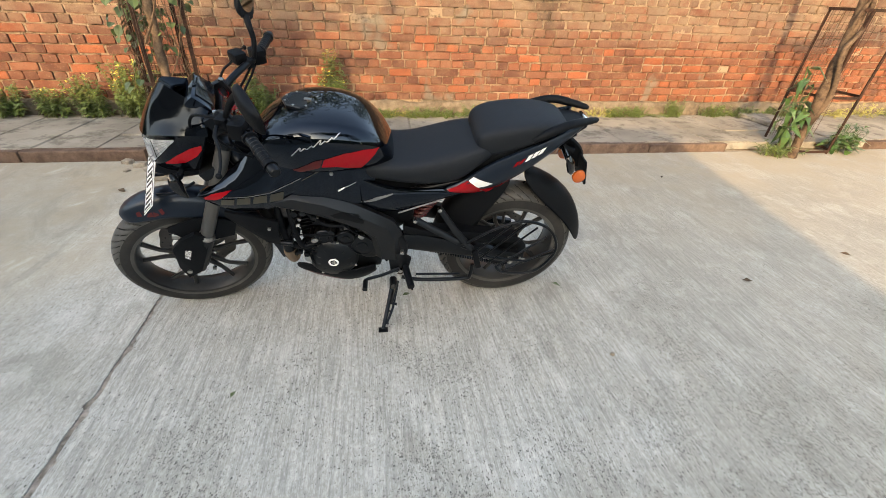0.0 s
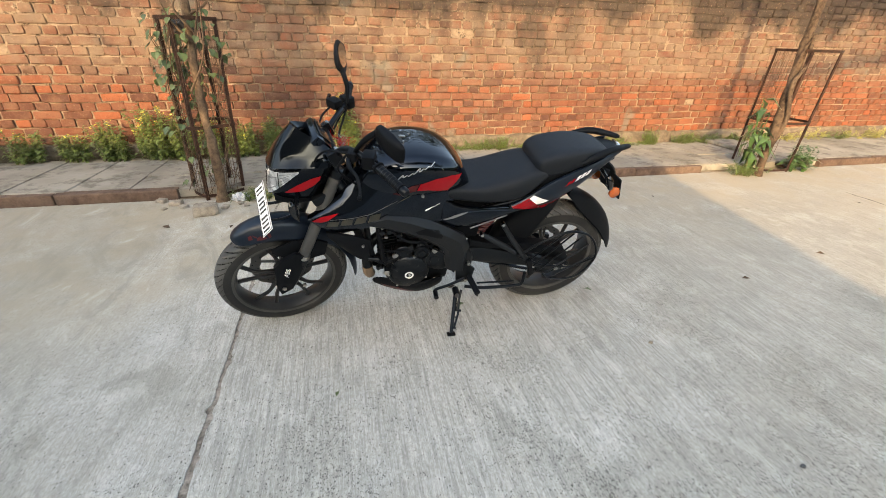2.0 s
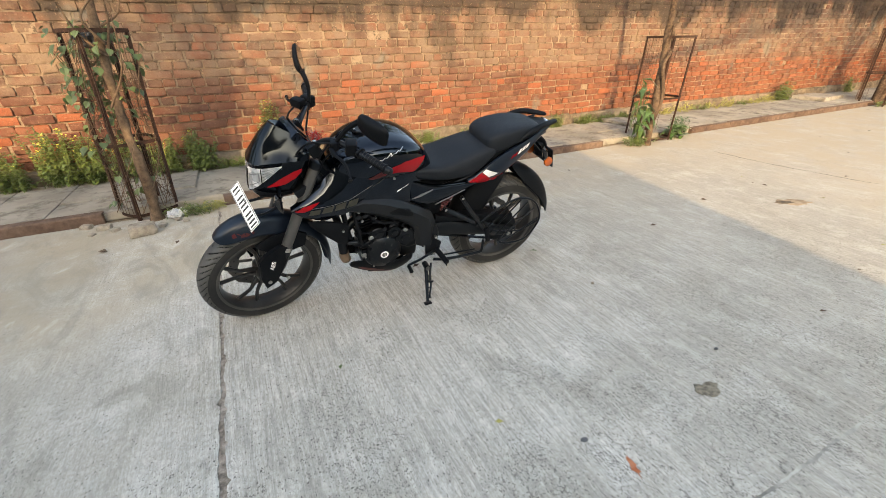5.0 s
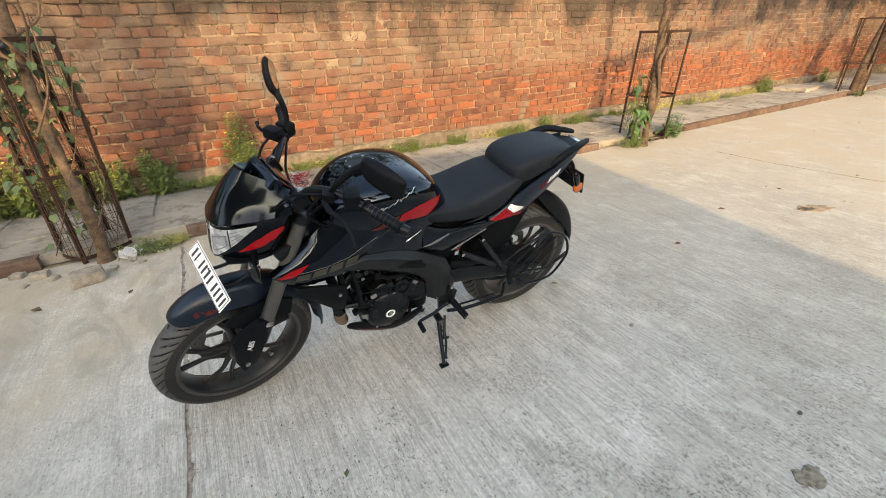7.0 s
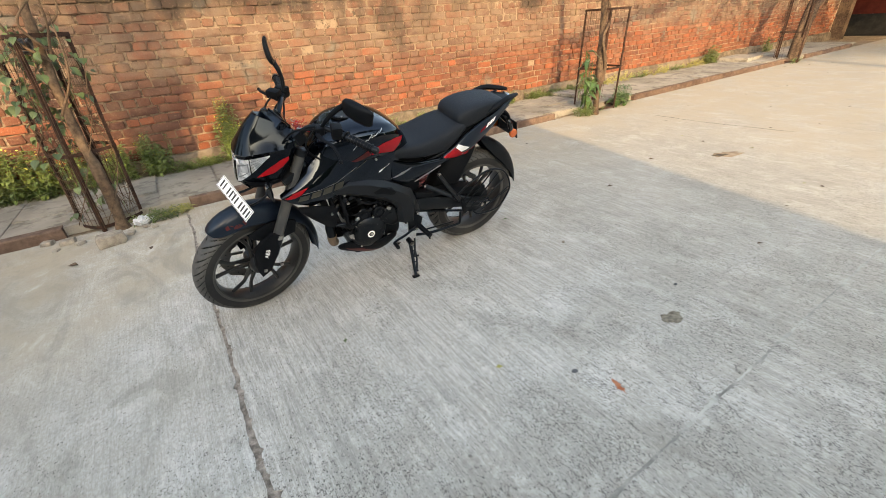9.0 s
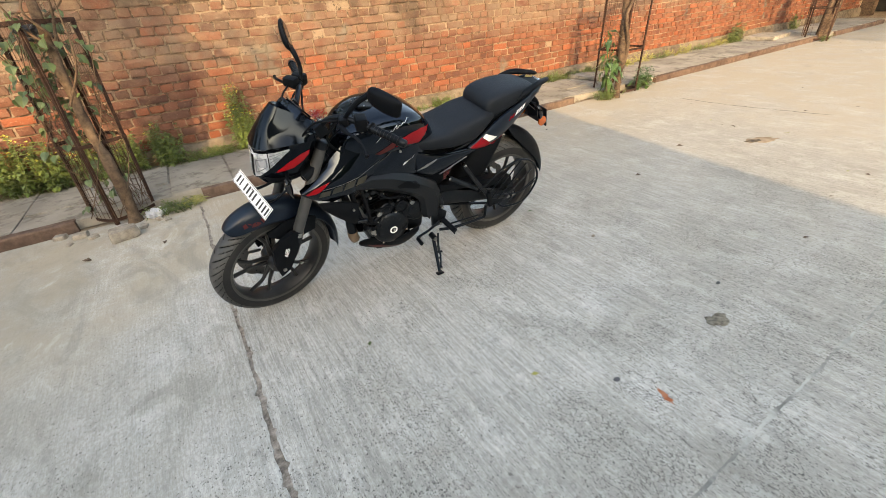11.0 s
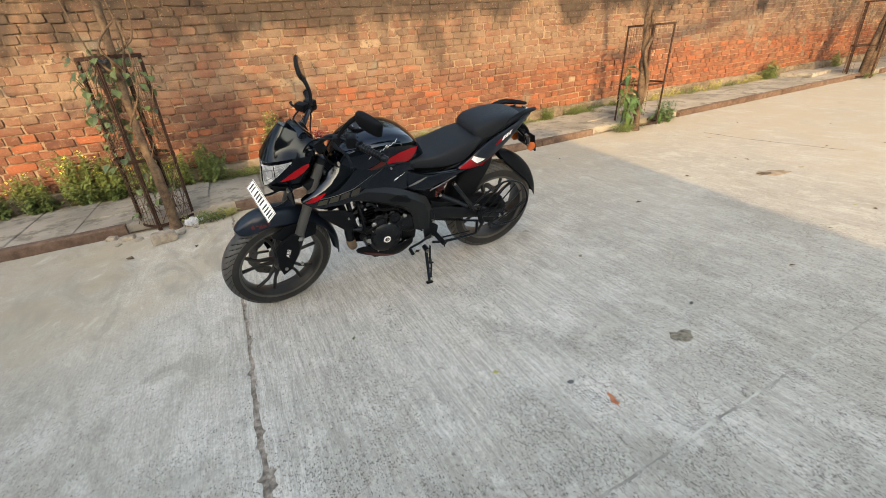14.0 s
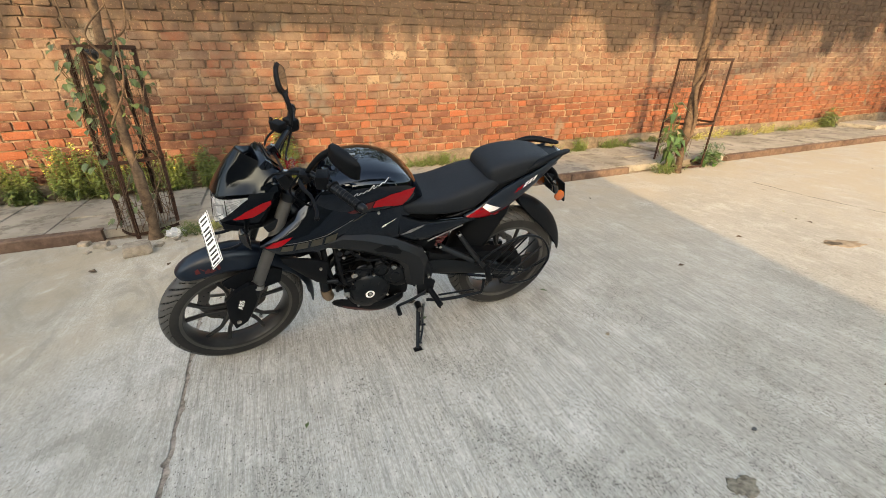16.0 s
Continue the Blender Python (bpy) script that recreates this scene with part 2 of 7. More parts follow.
def cement(n):
    """A few ragged dabs of grey cement."""
    dab = n.noise(1.0, n.where((1.9, 1, 1.7)), 4.0, 0.55, 0.3)
    return n.math("MULTIPLY", n.ramp(dab, 0.625, 0.68), 0.8)


def mortar_material():
    n = Nodes("lime_mortar")
    v = n.where()
    xyz = n.add("SeparateXYZ", Vector=v).outputs
    big, fine = n.noise(1.3, v, 5.0, 0.6), n.noise(60.0, v, 4.0, 0.7)
    col = n.mix(fine, (0.19, 0.137, 0.097), (0.36, 0.268, 0.194))
    col = n.mix(n.math("MULTIPLY", n.ramp(n.noise(14.0, v, 4.0, 0.7), 0.52, 0.60), 0.75), col, (0.035, 0.025, 0.02))
    low = n.ramp(n.math("ADD", xyz[2], n.math("MULTIPLY", n.math("SUBTRACT", big, 0.5), 0.5)), 0.75, 0.3)
    col = n.mix(n.math("MULTIPLY", low, 0.3), col, (0.36, 0.245, 0.165))
    col = n.mix(smear(n, xyz), col, n.mix(fine, (0.19, 0.128, 0.086), (0.27, 0.19, 0.130)))
    col = n.mix(cement(n), col, n.mix(fine, (0.12, 0.105, 0.085), (0.21, 0.185, 0.15)))
    col = n.mix(soot_and_shade(n, xyz, big), col, (0.035, 0.029, 0.025))
    n.bump(n.math("ADD", fine, n.noise(14.0, v, 4.0, 0.7)), 0.9, 0.016)
    return n.done(col, 0.95, Specular_IOR_Level=0.1)


def paving_material():
    n = Nodes("worn_paving")
    v = n.where()
    one = n.math("FRACT", n.math("ADD", n.add("ObjectInfo").outputs["Random"], n.add("NewGeometry").outputs["Random Per Island"]))
    big, mid, fine = n.noise(1.6, v, 5.0), n.noise(7.0, v, 5.0, 0.65), n.noise(130.0, v, 3.0, 0.7)
    col = n.mix(n.ramp(big, 0.3, 0.7), (0.185, 0.168, 0.142), (0.32, 0.295, 0.25))
    col = n.mix(n.math("MULTIPLY", one, 0.35), col, (0.26, 0.225, 0.195))
    col = n.mix(n.math("MULTIPLY", n.ramp(mid, 0.48, 0.66), 0.7), col, (0.10, 0.088, 0.073))
    col = n.mix(n.math("MULTIPLY", n.ramp(fine, 0.62, 0.75), 0.35), col, (0.15, 0.13, 0.11))
    n.bump(n.math("ADD", n.math("MULTIPLY", mid, 0.8), n.math("MULTIPLY", fine, 0.3)), 0.5, 0.006)
    return n.done(col, 0.88, Specular_IOR_Level=0.2)


def earthy(name, a, b, scale=20.0, rough=0.95, bump=0.6):
    n = Nodes(name)
    v = n.where()
    f, g = n.noise(scale, v, 5.0, 0.7), n.noise(scale * 0.13, v, 4.0)
    col = n.mix(n.ramp(n.math("ADD", n.math("MULTIPLY", f, 0.6), n.math("MULTIPLY", g, 0.4)), 0.35, 0.65), a, b)
    n.bump(f, bump, 0.01)
    return n.done(col, rough, Specular_IOR_Level=0.15)


def leaf_material(name, a, b, shine=0.45):
    n = Nodes(name)
    one = n.math("FRACT", n.math("ADD", n.add("ObjectInfo").outputs["Random"], n.add("NewGeometry").outputs["Random Per Island"]))
    f = n.noise(30.0, n.where(), 3.0)
    col = n.mix(n.math("ADD", n.math("MULTIPLY", one, 0.7), n.math("MULTIPLY", f, 0.3)), a, b)
    return n.done(col, shine, Subsurface_Weight=0.0, Transmission_Weight=0.0, Sheen_Weight=0.1)


CONCRETE, BRICK, MORTAR, PAVING = concrete_material(), brick_material(), mortar_material(), paving_material()
SOIL = earthy("dusty_soil", (0.14, 0.105, 0.075), (0.30, 0.235, 0.17))
KERB_RED = earthy("dusty_red_kerb", (0.075, 0.048, 0.038), (0.170, 0.115, 0.086), 11.0)
PLASTER = earthy("rough_plinth_plaster", (0.085, 0.066, 0.048), (0.21, 0.165, 0.122), 16.0, 0.95, 1.0)
BARK = earthy("grey_brown_bark", (0.035, 0.023, 0.017), (0.13, 0.088, 0.060), 26.0, 0.95, 1.0)
BARK_PALE = earthy("tan_bark", (0.055, 0.036, 0.025), (0.165, 0.112, 0.074), 22.0, 0.95, 0.9)
RUST = earthy("rusted_iron", (0.014, 0.009, 0.007), (0.062, 0.030, 0.021), 40.0, 0.75, 0.3)
WIRE = earthy("rusty_wire", (0.05, 0.03, 0.02), (0.12, 0.075, 0.05), 60.0, 0.7, 0.1)
STONE = earthy("broken_brick_bat", (0.17, 0.14, 0.11), (0.36, 0.31, 0.25), 18.0)
LEAF = leaf_material("weed_leaf", (0.028, 0.058, 0.012), (0.135, 0.180, 0.036))
LEAF_LIME = leaf_material("lime_weed_leaf", (0.034, 0.068, 0.014), (0.160, 0.208, 0.046))
LEAF_VINE = leaf_material("vine_leaf", (0.022, 0.046, 0.010), (0.085, 0.120, 0.028), 0.5)
LEAF_DARK = leaf_material("dark_glossy_leaf", (0.018, 0.05, 0.012), (0.06, 0.12, 0.03), 0.35)
LEAF_FAR = leaf_material("tree_leaf", (0.012, 0.03, 0.010), (0.05, 0.085, 0.02), 0.5)
PETAL = leaf_material("yellow_petal", (0.50, 0.46, 0.05), (0.68, 0.64, 0.14), 0.6)
STRAW = leaf_material("dry_grass", (0.20, 0.20, 0.06), (0.36, 0.33, 0.10), 0.8)
HEDGE = earthy("far_foliage", (0.012, 0.022, 0.008), (0.05, 0.07, 0.03), 1.2)
CREAM = earthy("drab_render", (0.16, 0.14, 0.115), (0.26, 0.235, 0.20), 6.0)
# gatehouse red, with the shade it stands in mixed into the colour
OXIDE_DIM = earthy("shade_dimmed_red_paint", (0.060, 0.009, 0.006), (0.105, 0.019, 0.012), 5.0, 0.7, 0.1)
PITCH = earthy("black_paint", (0.008, 0.008, 0.008), (0.022, 0.021, 0.02), 6.0, 0.6, 0.1)


# ---- mesh helpers ----
def finish(name, bm, material, smooth=False):
    me = bpy.data.meshes.new(name)
    bmesh.ops.recalc_face_normals(bm, faces=bm.faces)
    bm.to_mesh(me)
    bm.free()
    me.materials.append(material)
    if smooth:
        me.shade_smooth()
        me.set_sharp_from_angle(angle=radians(42))
    return new(name, me)


def part(name, bm, material, parent, label="", smooth=True):
    ob = finish(name, bm, material, smooth)
    ob.parent = parent
    if label:
        tagged(ob, label)
    return ob


def box(bm, centre, size, turn=None, bevel=0.0):
    made = bmesh.ops.create_cube(bm, size=1.0)["verts"]
    m = Matrix.Translation(centre) @ (turn or Matrix()).to_4x4() @ Matrix.Diagonal((*size, 1))
    bmesh.ops.transform(bm, matrix=m, verts=made)
    if bevel:
        edges = list({e for v in made for e in v.link_edges})
        bmesh.ops.bevel(bm, geom=edges, offset=bevel, segments=2, affect="EDGES", profile=0.6)


def tube(bm, points, radius, seg=10, flat=1.0):
    """A round bar along points; radius is one number or one a point."""
    pts = [Vector(p) for p in points]
    rs = radius if isinstance(radius, (list, tuple)) else [radius] * len(pts)
    rings, side = [], None
    for i, (p, r) in enumerate(zip(pts, rs)):
        way = (pts[min(i + 1, len(pts) - 1)] - pts[max(i - 1, 0)]).normalized()
        if side is None:
            side = way.orthogonal().normalized()
        side = (side - way * side.dot(way)).normalized()
        other = way.cross(side)
        rings.append([bm.verts.new(p + r * (math.cos(a) * side + flat * math.sin(a) * other)) for a in (2 * math.pi * k / seg for k in range(seg))])
    skin(bm, rings, True, True)


def skin(bm, rings, closed=True, caps=True):
    for a, b in zip(rings, rings[1:]):
        n = len(a)
        for k in range(n if closed else n - 1):
            bm.faces.new((a[k], a[(k + 1) % n], b[(k + 1) % n], b[k]))
    if caps and closed:
        bm.faces.new(rings[0][::-1]), bm.faces.new(rings[-1])


def smooth_path(points, n=6):
    """Points of a soft curve through the given ones."""
    p = [Vector(q) for q in points]
    p = [2 * p[0] - p[1], *p, 2 * p[-1] - p[-2]]
    out = []
    for a, b, c, d in zip(p, p[1:], p[2:], p[3:]):
        for k in range(n):
            t = k / n
            out.append(0.5 * (2 * b + (c - a) * t + (2 * a - 5 * b + 4 * c - d) * t * t + (3 * b - a - 3 * c + d) * t ** 3))
    return out + [p[-2]]


def lathe(bm, profile, centre, seg=48, axis="y", closed=False):
    """Turns (radius, along) about an axis through centre."""
    cx = Vector(centre)
    rings = []
    for k in range(seg):
        a = 2 * math.pi * k / seg
        c, s = math.cos(a), math.sin(a)
        if axis == "y":
            rings.append([bm.verts.new(cx + Vector((r * c, u, r * s))) for r, u in profile])
        elif axis == "x":
            rings.append([bm.verts.new(cx + Vector((u, r * c, r * s))) for r, u in profile])
        else:
            rings.append([bm.verts.new(cx + Vector((r * c, r * s, u))) for r, u in profile])
    n = len(profile)
    for i in range(seg):
        a, b = rings[i], rings[(i + 1) % seg]
        for k in range(n if closed else n - 1):
            bm.faces.new((a[k], a[(k + 1) % n], b[(k + 1) % n], b[k]))
    if not closed:
        bm.faces.new([r[0] for r in rings]), bm.faces.new([r[-1] for r in rings][::-1])


def leaf(bm, at, way, size, wide=0.45, droop=0.25, rng=random):
    """A folded, drooping leaf of four triangles."""
    way = Vector(way).normalized()
    side = way.cross(Vector((rng.uniform(-0.4, 0.4), rng.uniform(-0.4, 0.4), 1))).normalized()
    up = side.cross(way)
    at = Vector(at)
    mid, tip = at + way * size * 0.5 + up * size * 0.06, at + way * size - up * size * droop
    a, m, t = bm.verts.new(at), bm.verts.new(mid), bm.verts.new(tip)
    l = bm.verts.new(at + way * size * 0.42 + side * size * wide * 0.5 + up * size * 0.12)
    r = bm.verts.new(at + way * size * 0.42 - side * size * wide * 0.5 + up * size * 0.12)
    for f in ((a, m, l), (l, m, t), (a, r, m), (r, t, m)):
        bm.faces.new(f)


# ---- ground, road ----
def jag(a, b, amount, step, seed, inward=False, chips=0.0):
    """A wavering line; chips: the share of places where a flake has broken out of the edge."""
    rng = random.Random(seed)
    a, b = Vector(a), Vector(b)
    n = max(2, int((b - a).length / step))
    side = Vector((-(b - a).y, (b - a).x)).normalized()
    out, drift, left, size = [], 0.0, 0, 0.0
    for k in range(n + 1):
        drift = 0.75 * drift + rng.uniform(-amount, amount)
        off = abs(drift) if inward else drift
        if chips:
            if left == 0 and rng.random() < chips:
                left, size = rng.randint(1, 3), rng.uniform(0.003, 0.013)
            if left:
                off += size * rng.uniform(0.6, 1.0) * (3.0 if a.lerp(b, k / n).y < -1.15 else 1.0)
                left -= 1
        out.append(a.lerp(b, k / n) + side * (off if 0 < k < n else 0))
    return out


bm = bmesh.new()
bmesh.ops.create_grid(bm, x_segments=8, y_segments=8, size=1500)
bmesh.ops.translate(bm, verts=bm.verts, vec=(0, 0, -0.014))
ground = tagged(finish("ground", bm, SOIL), "dusty bare earth under the road slabs", "ground", kind="structure")

road = tagged(new("road"), "worn broom-finished grey concrete road in large slabs", "road", kind="structure")
# lines of the slab joints: an open, broken one across the road and finer ones
XS, YS = (-25.0, -7.0, -1.005, 5.05, 11.3, 40.0), (-30.0, -5.4, -1.77, 1.85)


def gap_at(x):
    return 0.0038 if abs(x + 1.005) < 0.01 else 0.0012


def wander(x, y):
    """The broken joint strays from its line and gapes towards the middle of the road."""
    if abs(x + 1.005) > 0.07 or y > 1.8:
        return 0.0
    stray = 0.022 * noise.noise((y * 1.9, 4.0, 0)) + 0.010 * noise.noise((y * 6.5, 9.0, 0))
    gape = 0.0015 + 0.0105 * min(max((-0.45 - y) / 0.7, 0.0), 1.0) * (0.55 + 0.9 * noise.noise((y * 5.0, 2.0, 0)))
    return stray + math.copysign(max(gape, 0.0), x + 1.005)


for i in range(len(XS) - 1):
    for j in range(len(YS) - 1):
        x0, x1, y0, y1 = XS[i] + gap_at(XS[i]), XS[i + 1] - gap_at(XS[i + 1]), YS[j] + 0.0016, YS[j + 1] - 0.0016
        fine = 0.05 if -8 < x0 < 6 and y1 > -6 else 1.0
        rough_l = 0.0032 if gap_at(XS[i]) > 0.003 else 0.003
        rough_r = 0.0031 if gap_at(XS[i + 1]) > 0.003 else 0.003
        if fine > 0.5:
            rough_l = rough_r = 0.0
        loop = jag((x0, y0), (x1, y0), 0.0050 if fine < 0.5 else 0, 0.022 if fine < 0.5 else fine, 11 + j * 7 + i, True)[:-1]
        loop += jag((x1, y0), (x1, y1), rough_r, fine if fine > 0.5 else 0.016, 31 + i, True, 0.05 if 0.003 < rough_r else 0.0)[:-1]
        loop += jag((x1, y1), (x0, y1), 0.0050 if fine < 0.5 else 0, 0.022 if fine < 0.5 else fine, 51 + j, True)[:-1]
        loop += jag((x0, y1), (x0, y0), rough_l, fine if fine > 0.5 else 0.016, 71 + i, True, 0.12 if 0.003 < rough_l else 0.0)[:-1]
        for p in loop:
            p.x += wander(p.x, p.y)
        bm = bmesh.new()
        top = [bm.verts.new((p.x, p.y, 0)) for p in loop]
        low = [bm.verts.new((p.x, p.y, -0.10)) for p in loop]
        bm.faces.new(top)
        for k in range(len(top)):
            bm.faces.new((top[k], low[k], low[(k + 1) % len(top)], top[(k + 1) % len(top)]))
        part("road_slab", bm, CONCRETE, road, smooth=False)

JOINT = earthy("grey_joint_dirt", (0.11, 0.105, 0.095), (0.50, 0.49, 0.44), 5.0)
FILLER = earthy("sandy_joint_filler", (0.10, 0.085, 0.070), (0.40, 0.345, 0.295), 34.0)
bm = bmesh.new()
loop = jag((-1.075, -8.0), (-1.075, 1.84), 0.003, 0.2, 301) + jag((-0.935, 1.84), (-0.935, -8.0), 0.003, 0.2, 302)
top = [bm.verts.new((p.x, p.y, -0.0055)) for p in loop]
low = [bm.verts.new((p.x, p.y, -0.08)) for p in loop]
bm.faces.new(top)
for k in range(len(top)):
    bm.faces.new((top[k], low[k], low[(k + 1) % len(top)], top[(k + 1) % len(top)]))
part("joint_filler", bm, FILLER, road, "crumbling sandy joint filler", smooth=False)
bm = bmesh.new()
for x0, x1, y in ((-8.0, -1.08, -1.77), (-0.93, 8.0, -1.77)):
    rows = [[bm.verts.new((p.x, p.y - 0.026, -0.0022)), bm.verts.new((p.x, p.y + 0.026, -0.0016))] for p in jag((x0, y), (x1, y), 0.001, 0.2, 303)]
    skin(bm, rows, False, False)
part("joint_filler", bm, JOINT, road, "grey dirt in the slab joint", smooth=False)

# ---- the boundary wall's body, plinth and coping ----
WALL_Y, WALL_X0, WALL_X1, WALL_TOP = 3.05, -9.0, 16.4, 2.30
bm = bmesh.new()
box(bm, ((WALL_X0 + WALL_X1) / 2, WALL_Y + 0.150, WALL_TOP / 2), (WALL_X1 - WALL_X0, 0.20, WALL_TOP))
# the mortar's face: flush and smeared in places, washed out deep in others
NX, NZ = 980, 92
rows = []
for i in range(NX + 1):
    x = WALL_X0 + (WALL_X1 - WALL_X0) * i / NX
    col = []
    for k in range(NZ + 1):
        z = WALL_TOP * k / NZ
        worn = noise.noise((x * 9.0, z * 9.0, 3.0)) * 0.55 + noise.noise((x * 23.0, z * 23.0, 8.0)) * 0.45 + 0.5 * noise.noise((x * 1.6, z * 1.6, 1.0))
        deep = 0.005 if z < 0.85 else 0.001
        col.append(bm.verts.new((x, WALL_Y + 0.0240 + deep + 0.015 * worn, z)))
    rows.append(col)
skin(bm, rows, False, False)
wall = tagged(finish("wall_north", bm, MORTAR), "old weathered red brick boundary wall with black moss streaks", "wall", kind="structure")

bm = bmesh.new()
nx = 240
rng = random.Random(4)
rows = []
for k in range(nx + 1):
    x = WALL_X0 + (WALL_X1 - WALL_X0) * k / nx
    w1, w2 = noise.noise((x * 3, 0, 0)), noise.noise((x * 7, 5, 0))
    rows.append([bm.verts.new((x, WALL_Y - y + 0.006 * w2, z)) for y, z in ((0.03, 0.0), (0.026, 0.11 + 0.02 * w1), (0.016, 0.165 + 0.025 * w2), (0.004, 0.205 + 0.04 * w1), (-0.03, 0.22 + 0.04 * w1))])
skin(bm, rows, False, False)
plinth = part("plinth", bm, PLASTER, wall, "crumbling mortar plinth", smooth=False)

bm = bmesh.new()
box(bm, ((WALL_X0 + WALL_X1) / 2, WALL_Y + 0.12, WALL_TOP + 0.03), (WALL_X1 - WALL_X0, 0.30, 0.06), bevel=0.012)
part("coping", bm, MORTAR, wall, "sooty cement coping", smooth=False)

# ---- pavement: slabs and red kerb ----
KERB_Y, PAVE_Z = 1.875, 0.075
pavement = tagged(new("pavement"), "uneven stone pavement slabs behind a dull red kerb", "pavement", kind="structure")
bm = bmesh.new()
box(bm, (2.65, 2.50, 0.029), (23.3, 1.14, 0.07))
part("pavement_bed", bm, PAVING, pavement, smooth=False)
rng = random.Random(8)
x = -9.0
while x < 14.2:
    wide = rng.uniform(0.44, 0.56)
    mid = x + wide / 2
    short = abs(mid + 1.56) < 0.40 or abs(mid - 4.36) < 0.40 or abs(mid - 10.9) < 0.40
    deep = 0.66 if short else 1.04
    bm = bmesh.new()
    box(bm, (0, 0, 0), (wide - 0.012, deep, 0.05), bevel=0.007)
    for vert in bm.verts:
        vert.co += Vector((rng.uniform(-1, 1), rng.uniform(-1, 1), rng.uniform(-0.6, 0.6))) * 0.005
    ob = part("paving_slab", bm, PAVING, pavement, smooth=False)
    ob.matrix_local = pose(mid, 2.985 - deep / 2 + rng.uniform(-0.01, 0.01), PAVE_Z - 0.025 + rng.uniform(-0.005, 0.007), rng.uniform(-0.5, 0.5), rng.uniform(-0.6, 0.6), rng.uniform(-2.2, -0.8))
    x += wide
x = -9.0
while x < 14.2:
    long = rng.uniform(0.85, 0.95)
    mid = x + long / 2
    if abs(mid + 1.56) > 0.50 and abs(mid - 4.36) > 0.5 and abs(mid - 10.9) > 0.4:
        bm = bmesh.new()
        box(bm, (0, 0, 0), (long - 0.01, 0.085, 0.16), bevel=0.012)
        for vert in bm.verts:
            vert.co += Vector((rng.uniform(-1, 1), rng.uniform(-1, 1), rng.uniform(-1, 1))) * 0.004
        ob = part("kerb_stone", bm, KERB_RED, pavement, "dull red kerb stone", smooth=False)
        ob.matrix_local = pose(mid, KERB_Y + 0.045 + rng.uniform(-0.006, 0.006), -0.006 + rng.uniform(-0.006, 0.004), rng.uniform(-2, 2), 0, rng.uniform(-0.4, 0.4))
    x += long

# ---- what closes the place: the house behind that shades the yard, the gatehouse at the end ----
house = tagged(new("house"), "plain cream rendered house that shades the yard", "house", kind="structure")
H = 4.5
reach = H / math.tan(SUN_EL)
corner = Vector((3.20, 2.55)) - Vector((SUN_SLOPE, 1.0)).normalized() * reach
left, back = Vector((-1.0, 0.16)).normalized() * 26, Vector((-0.21, -1.0)).normalized() * 12
bm = bmesh.new()
plan = [corner, corner + left, corner + left + back, corner + back]
lo, hi = [bm.verts.new((*p, 0)) for p in plan], [bm.verts.new((*p, H)) for p in plan]
skin(bm, [lo, hi])
part("house_wall", bm, CREAM, house, smooth=False)

gatehouse = tagged(new("gatehouse"), "shaded dark red gatehouse with a black painted base", "building", kind="structure")
bm = bmesh.new()
box(bm, (18.1, 1.0, 1.9), (0.24, 9.0, 2.6))
part("gatehouse_wall", bm, OXIDE_DIM, gatehouse, "red painted wall, colour dimmed for shade", smooth=False)
bm = bmesh.new()
box(bm, (18.09, 1.0, 0.30), (0.27, 9.0, 0.60))
part("skirting", bm, PITCH, gatehouse, "black painted base", smooth=False)
bm = bmesh.new()
box(bm, (16.3, 1.0, 3.28), (4.0, 9.4, 0.16))
part("gatehouse_roof", bm, CREAM, gatehouse, smooth=False)
# pier coloured bark brown: its darkness stands in for shade
bm = bmesh.new()
box(bm, (16.56, 3.05, 1.6), (0.28, 0.5, 3.2))
part("pier", bm, BARK, gatehouse, smooth=False)
bm = bmesh.new()
box(bm, (16.3, 5.4, 1.6), (4.0, 0.2, 3.2))
part("side_wall", bm, OXIDE_DIM, gatehouse, smooth=False)

# far blocks that close the horizon behind the camera
for k, (x, y, w, d, h) in enumerate(((4.0, -42.0, 70.0, 6.0, 9.0), (-34.0, -8.0, 6.0, 60.0, 6.0), (46.0, -10.0, 6.0, 60.0, 10.0))):
    bm = bmesh.new()
    box(bm, (x, y, h / 2), (w, d, h))
    tagged(finish("far_block", bm, HEDGE), "distant dark row of trees and walls", "backdrop", kind="structure")
# ---- materials: motorcycle ----
# bluish specular tint on the black parts stands in for cooler sky reflections
GLOSS = plain("gloss_black_paint", (0.0013, 0.0019, 0.0034), 0.045, coat=0.0, dirt=0.002, bump=0.0, spec=1.0, sheen_tint=(0.62, 0.78, 1.0), ior=1.30)
NAVY = plain("satin_blue_black_paint", (0.0050, 0.0095, 0.0180), 0.36, coat=0.15, dirt=0.004, bump=0.02, spec=0.28, sheen_tint=(0.70, 0.84, 1.0))
PLASTIC = plain("matt_black_plastic", (0.0032, 0.0034, 0.0042), 0.54, dirt=0.003, grain=220.0, bump=0.12, spec=0.13, sheen_tint=(0.70, 0.84, 1.0))
SEATVINYL = plain("black_seat_vinyl", (0.0110, 0.0128, 0.0160), 0.60, dirt=0.006, grain=320.0, bump=0.25, spec=0.20, sheen_tint=(0.70, 0.84, 1.0))
SATIN_GREY = plain("dark_grey_satin_cover", (0.0085, 0.0090, 0.0100), 0.40, dirt=0.006, grain=120.0, spec=0.28, sheen_tint=(0.70, 0.84, 1.0))
ENGINE_BLACK = plain("engine_black", (0.0030, 0.0032, 0.0037), 0.36, metal=0.0, dirt=0.010, grain=90.0, bump=0.15, spec=0.28, sheen_tint=(0.70, 0.84, 1.0))
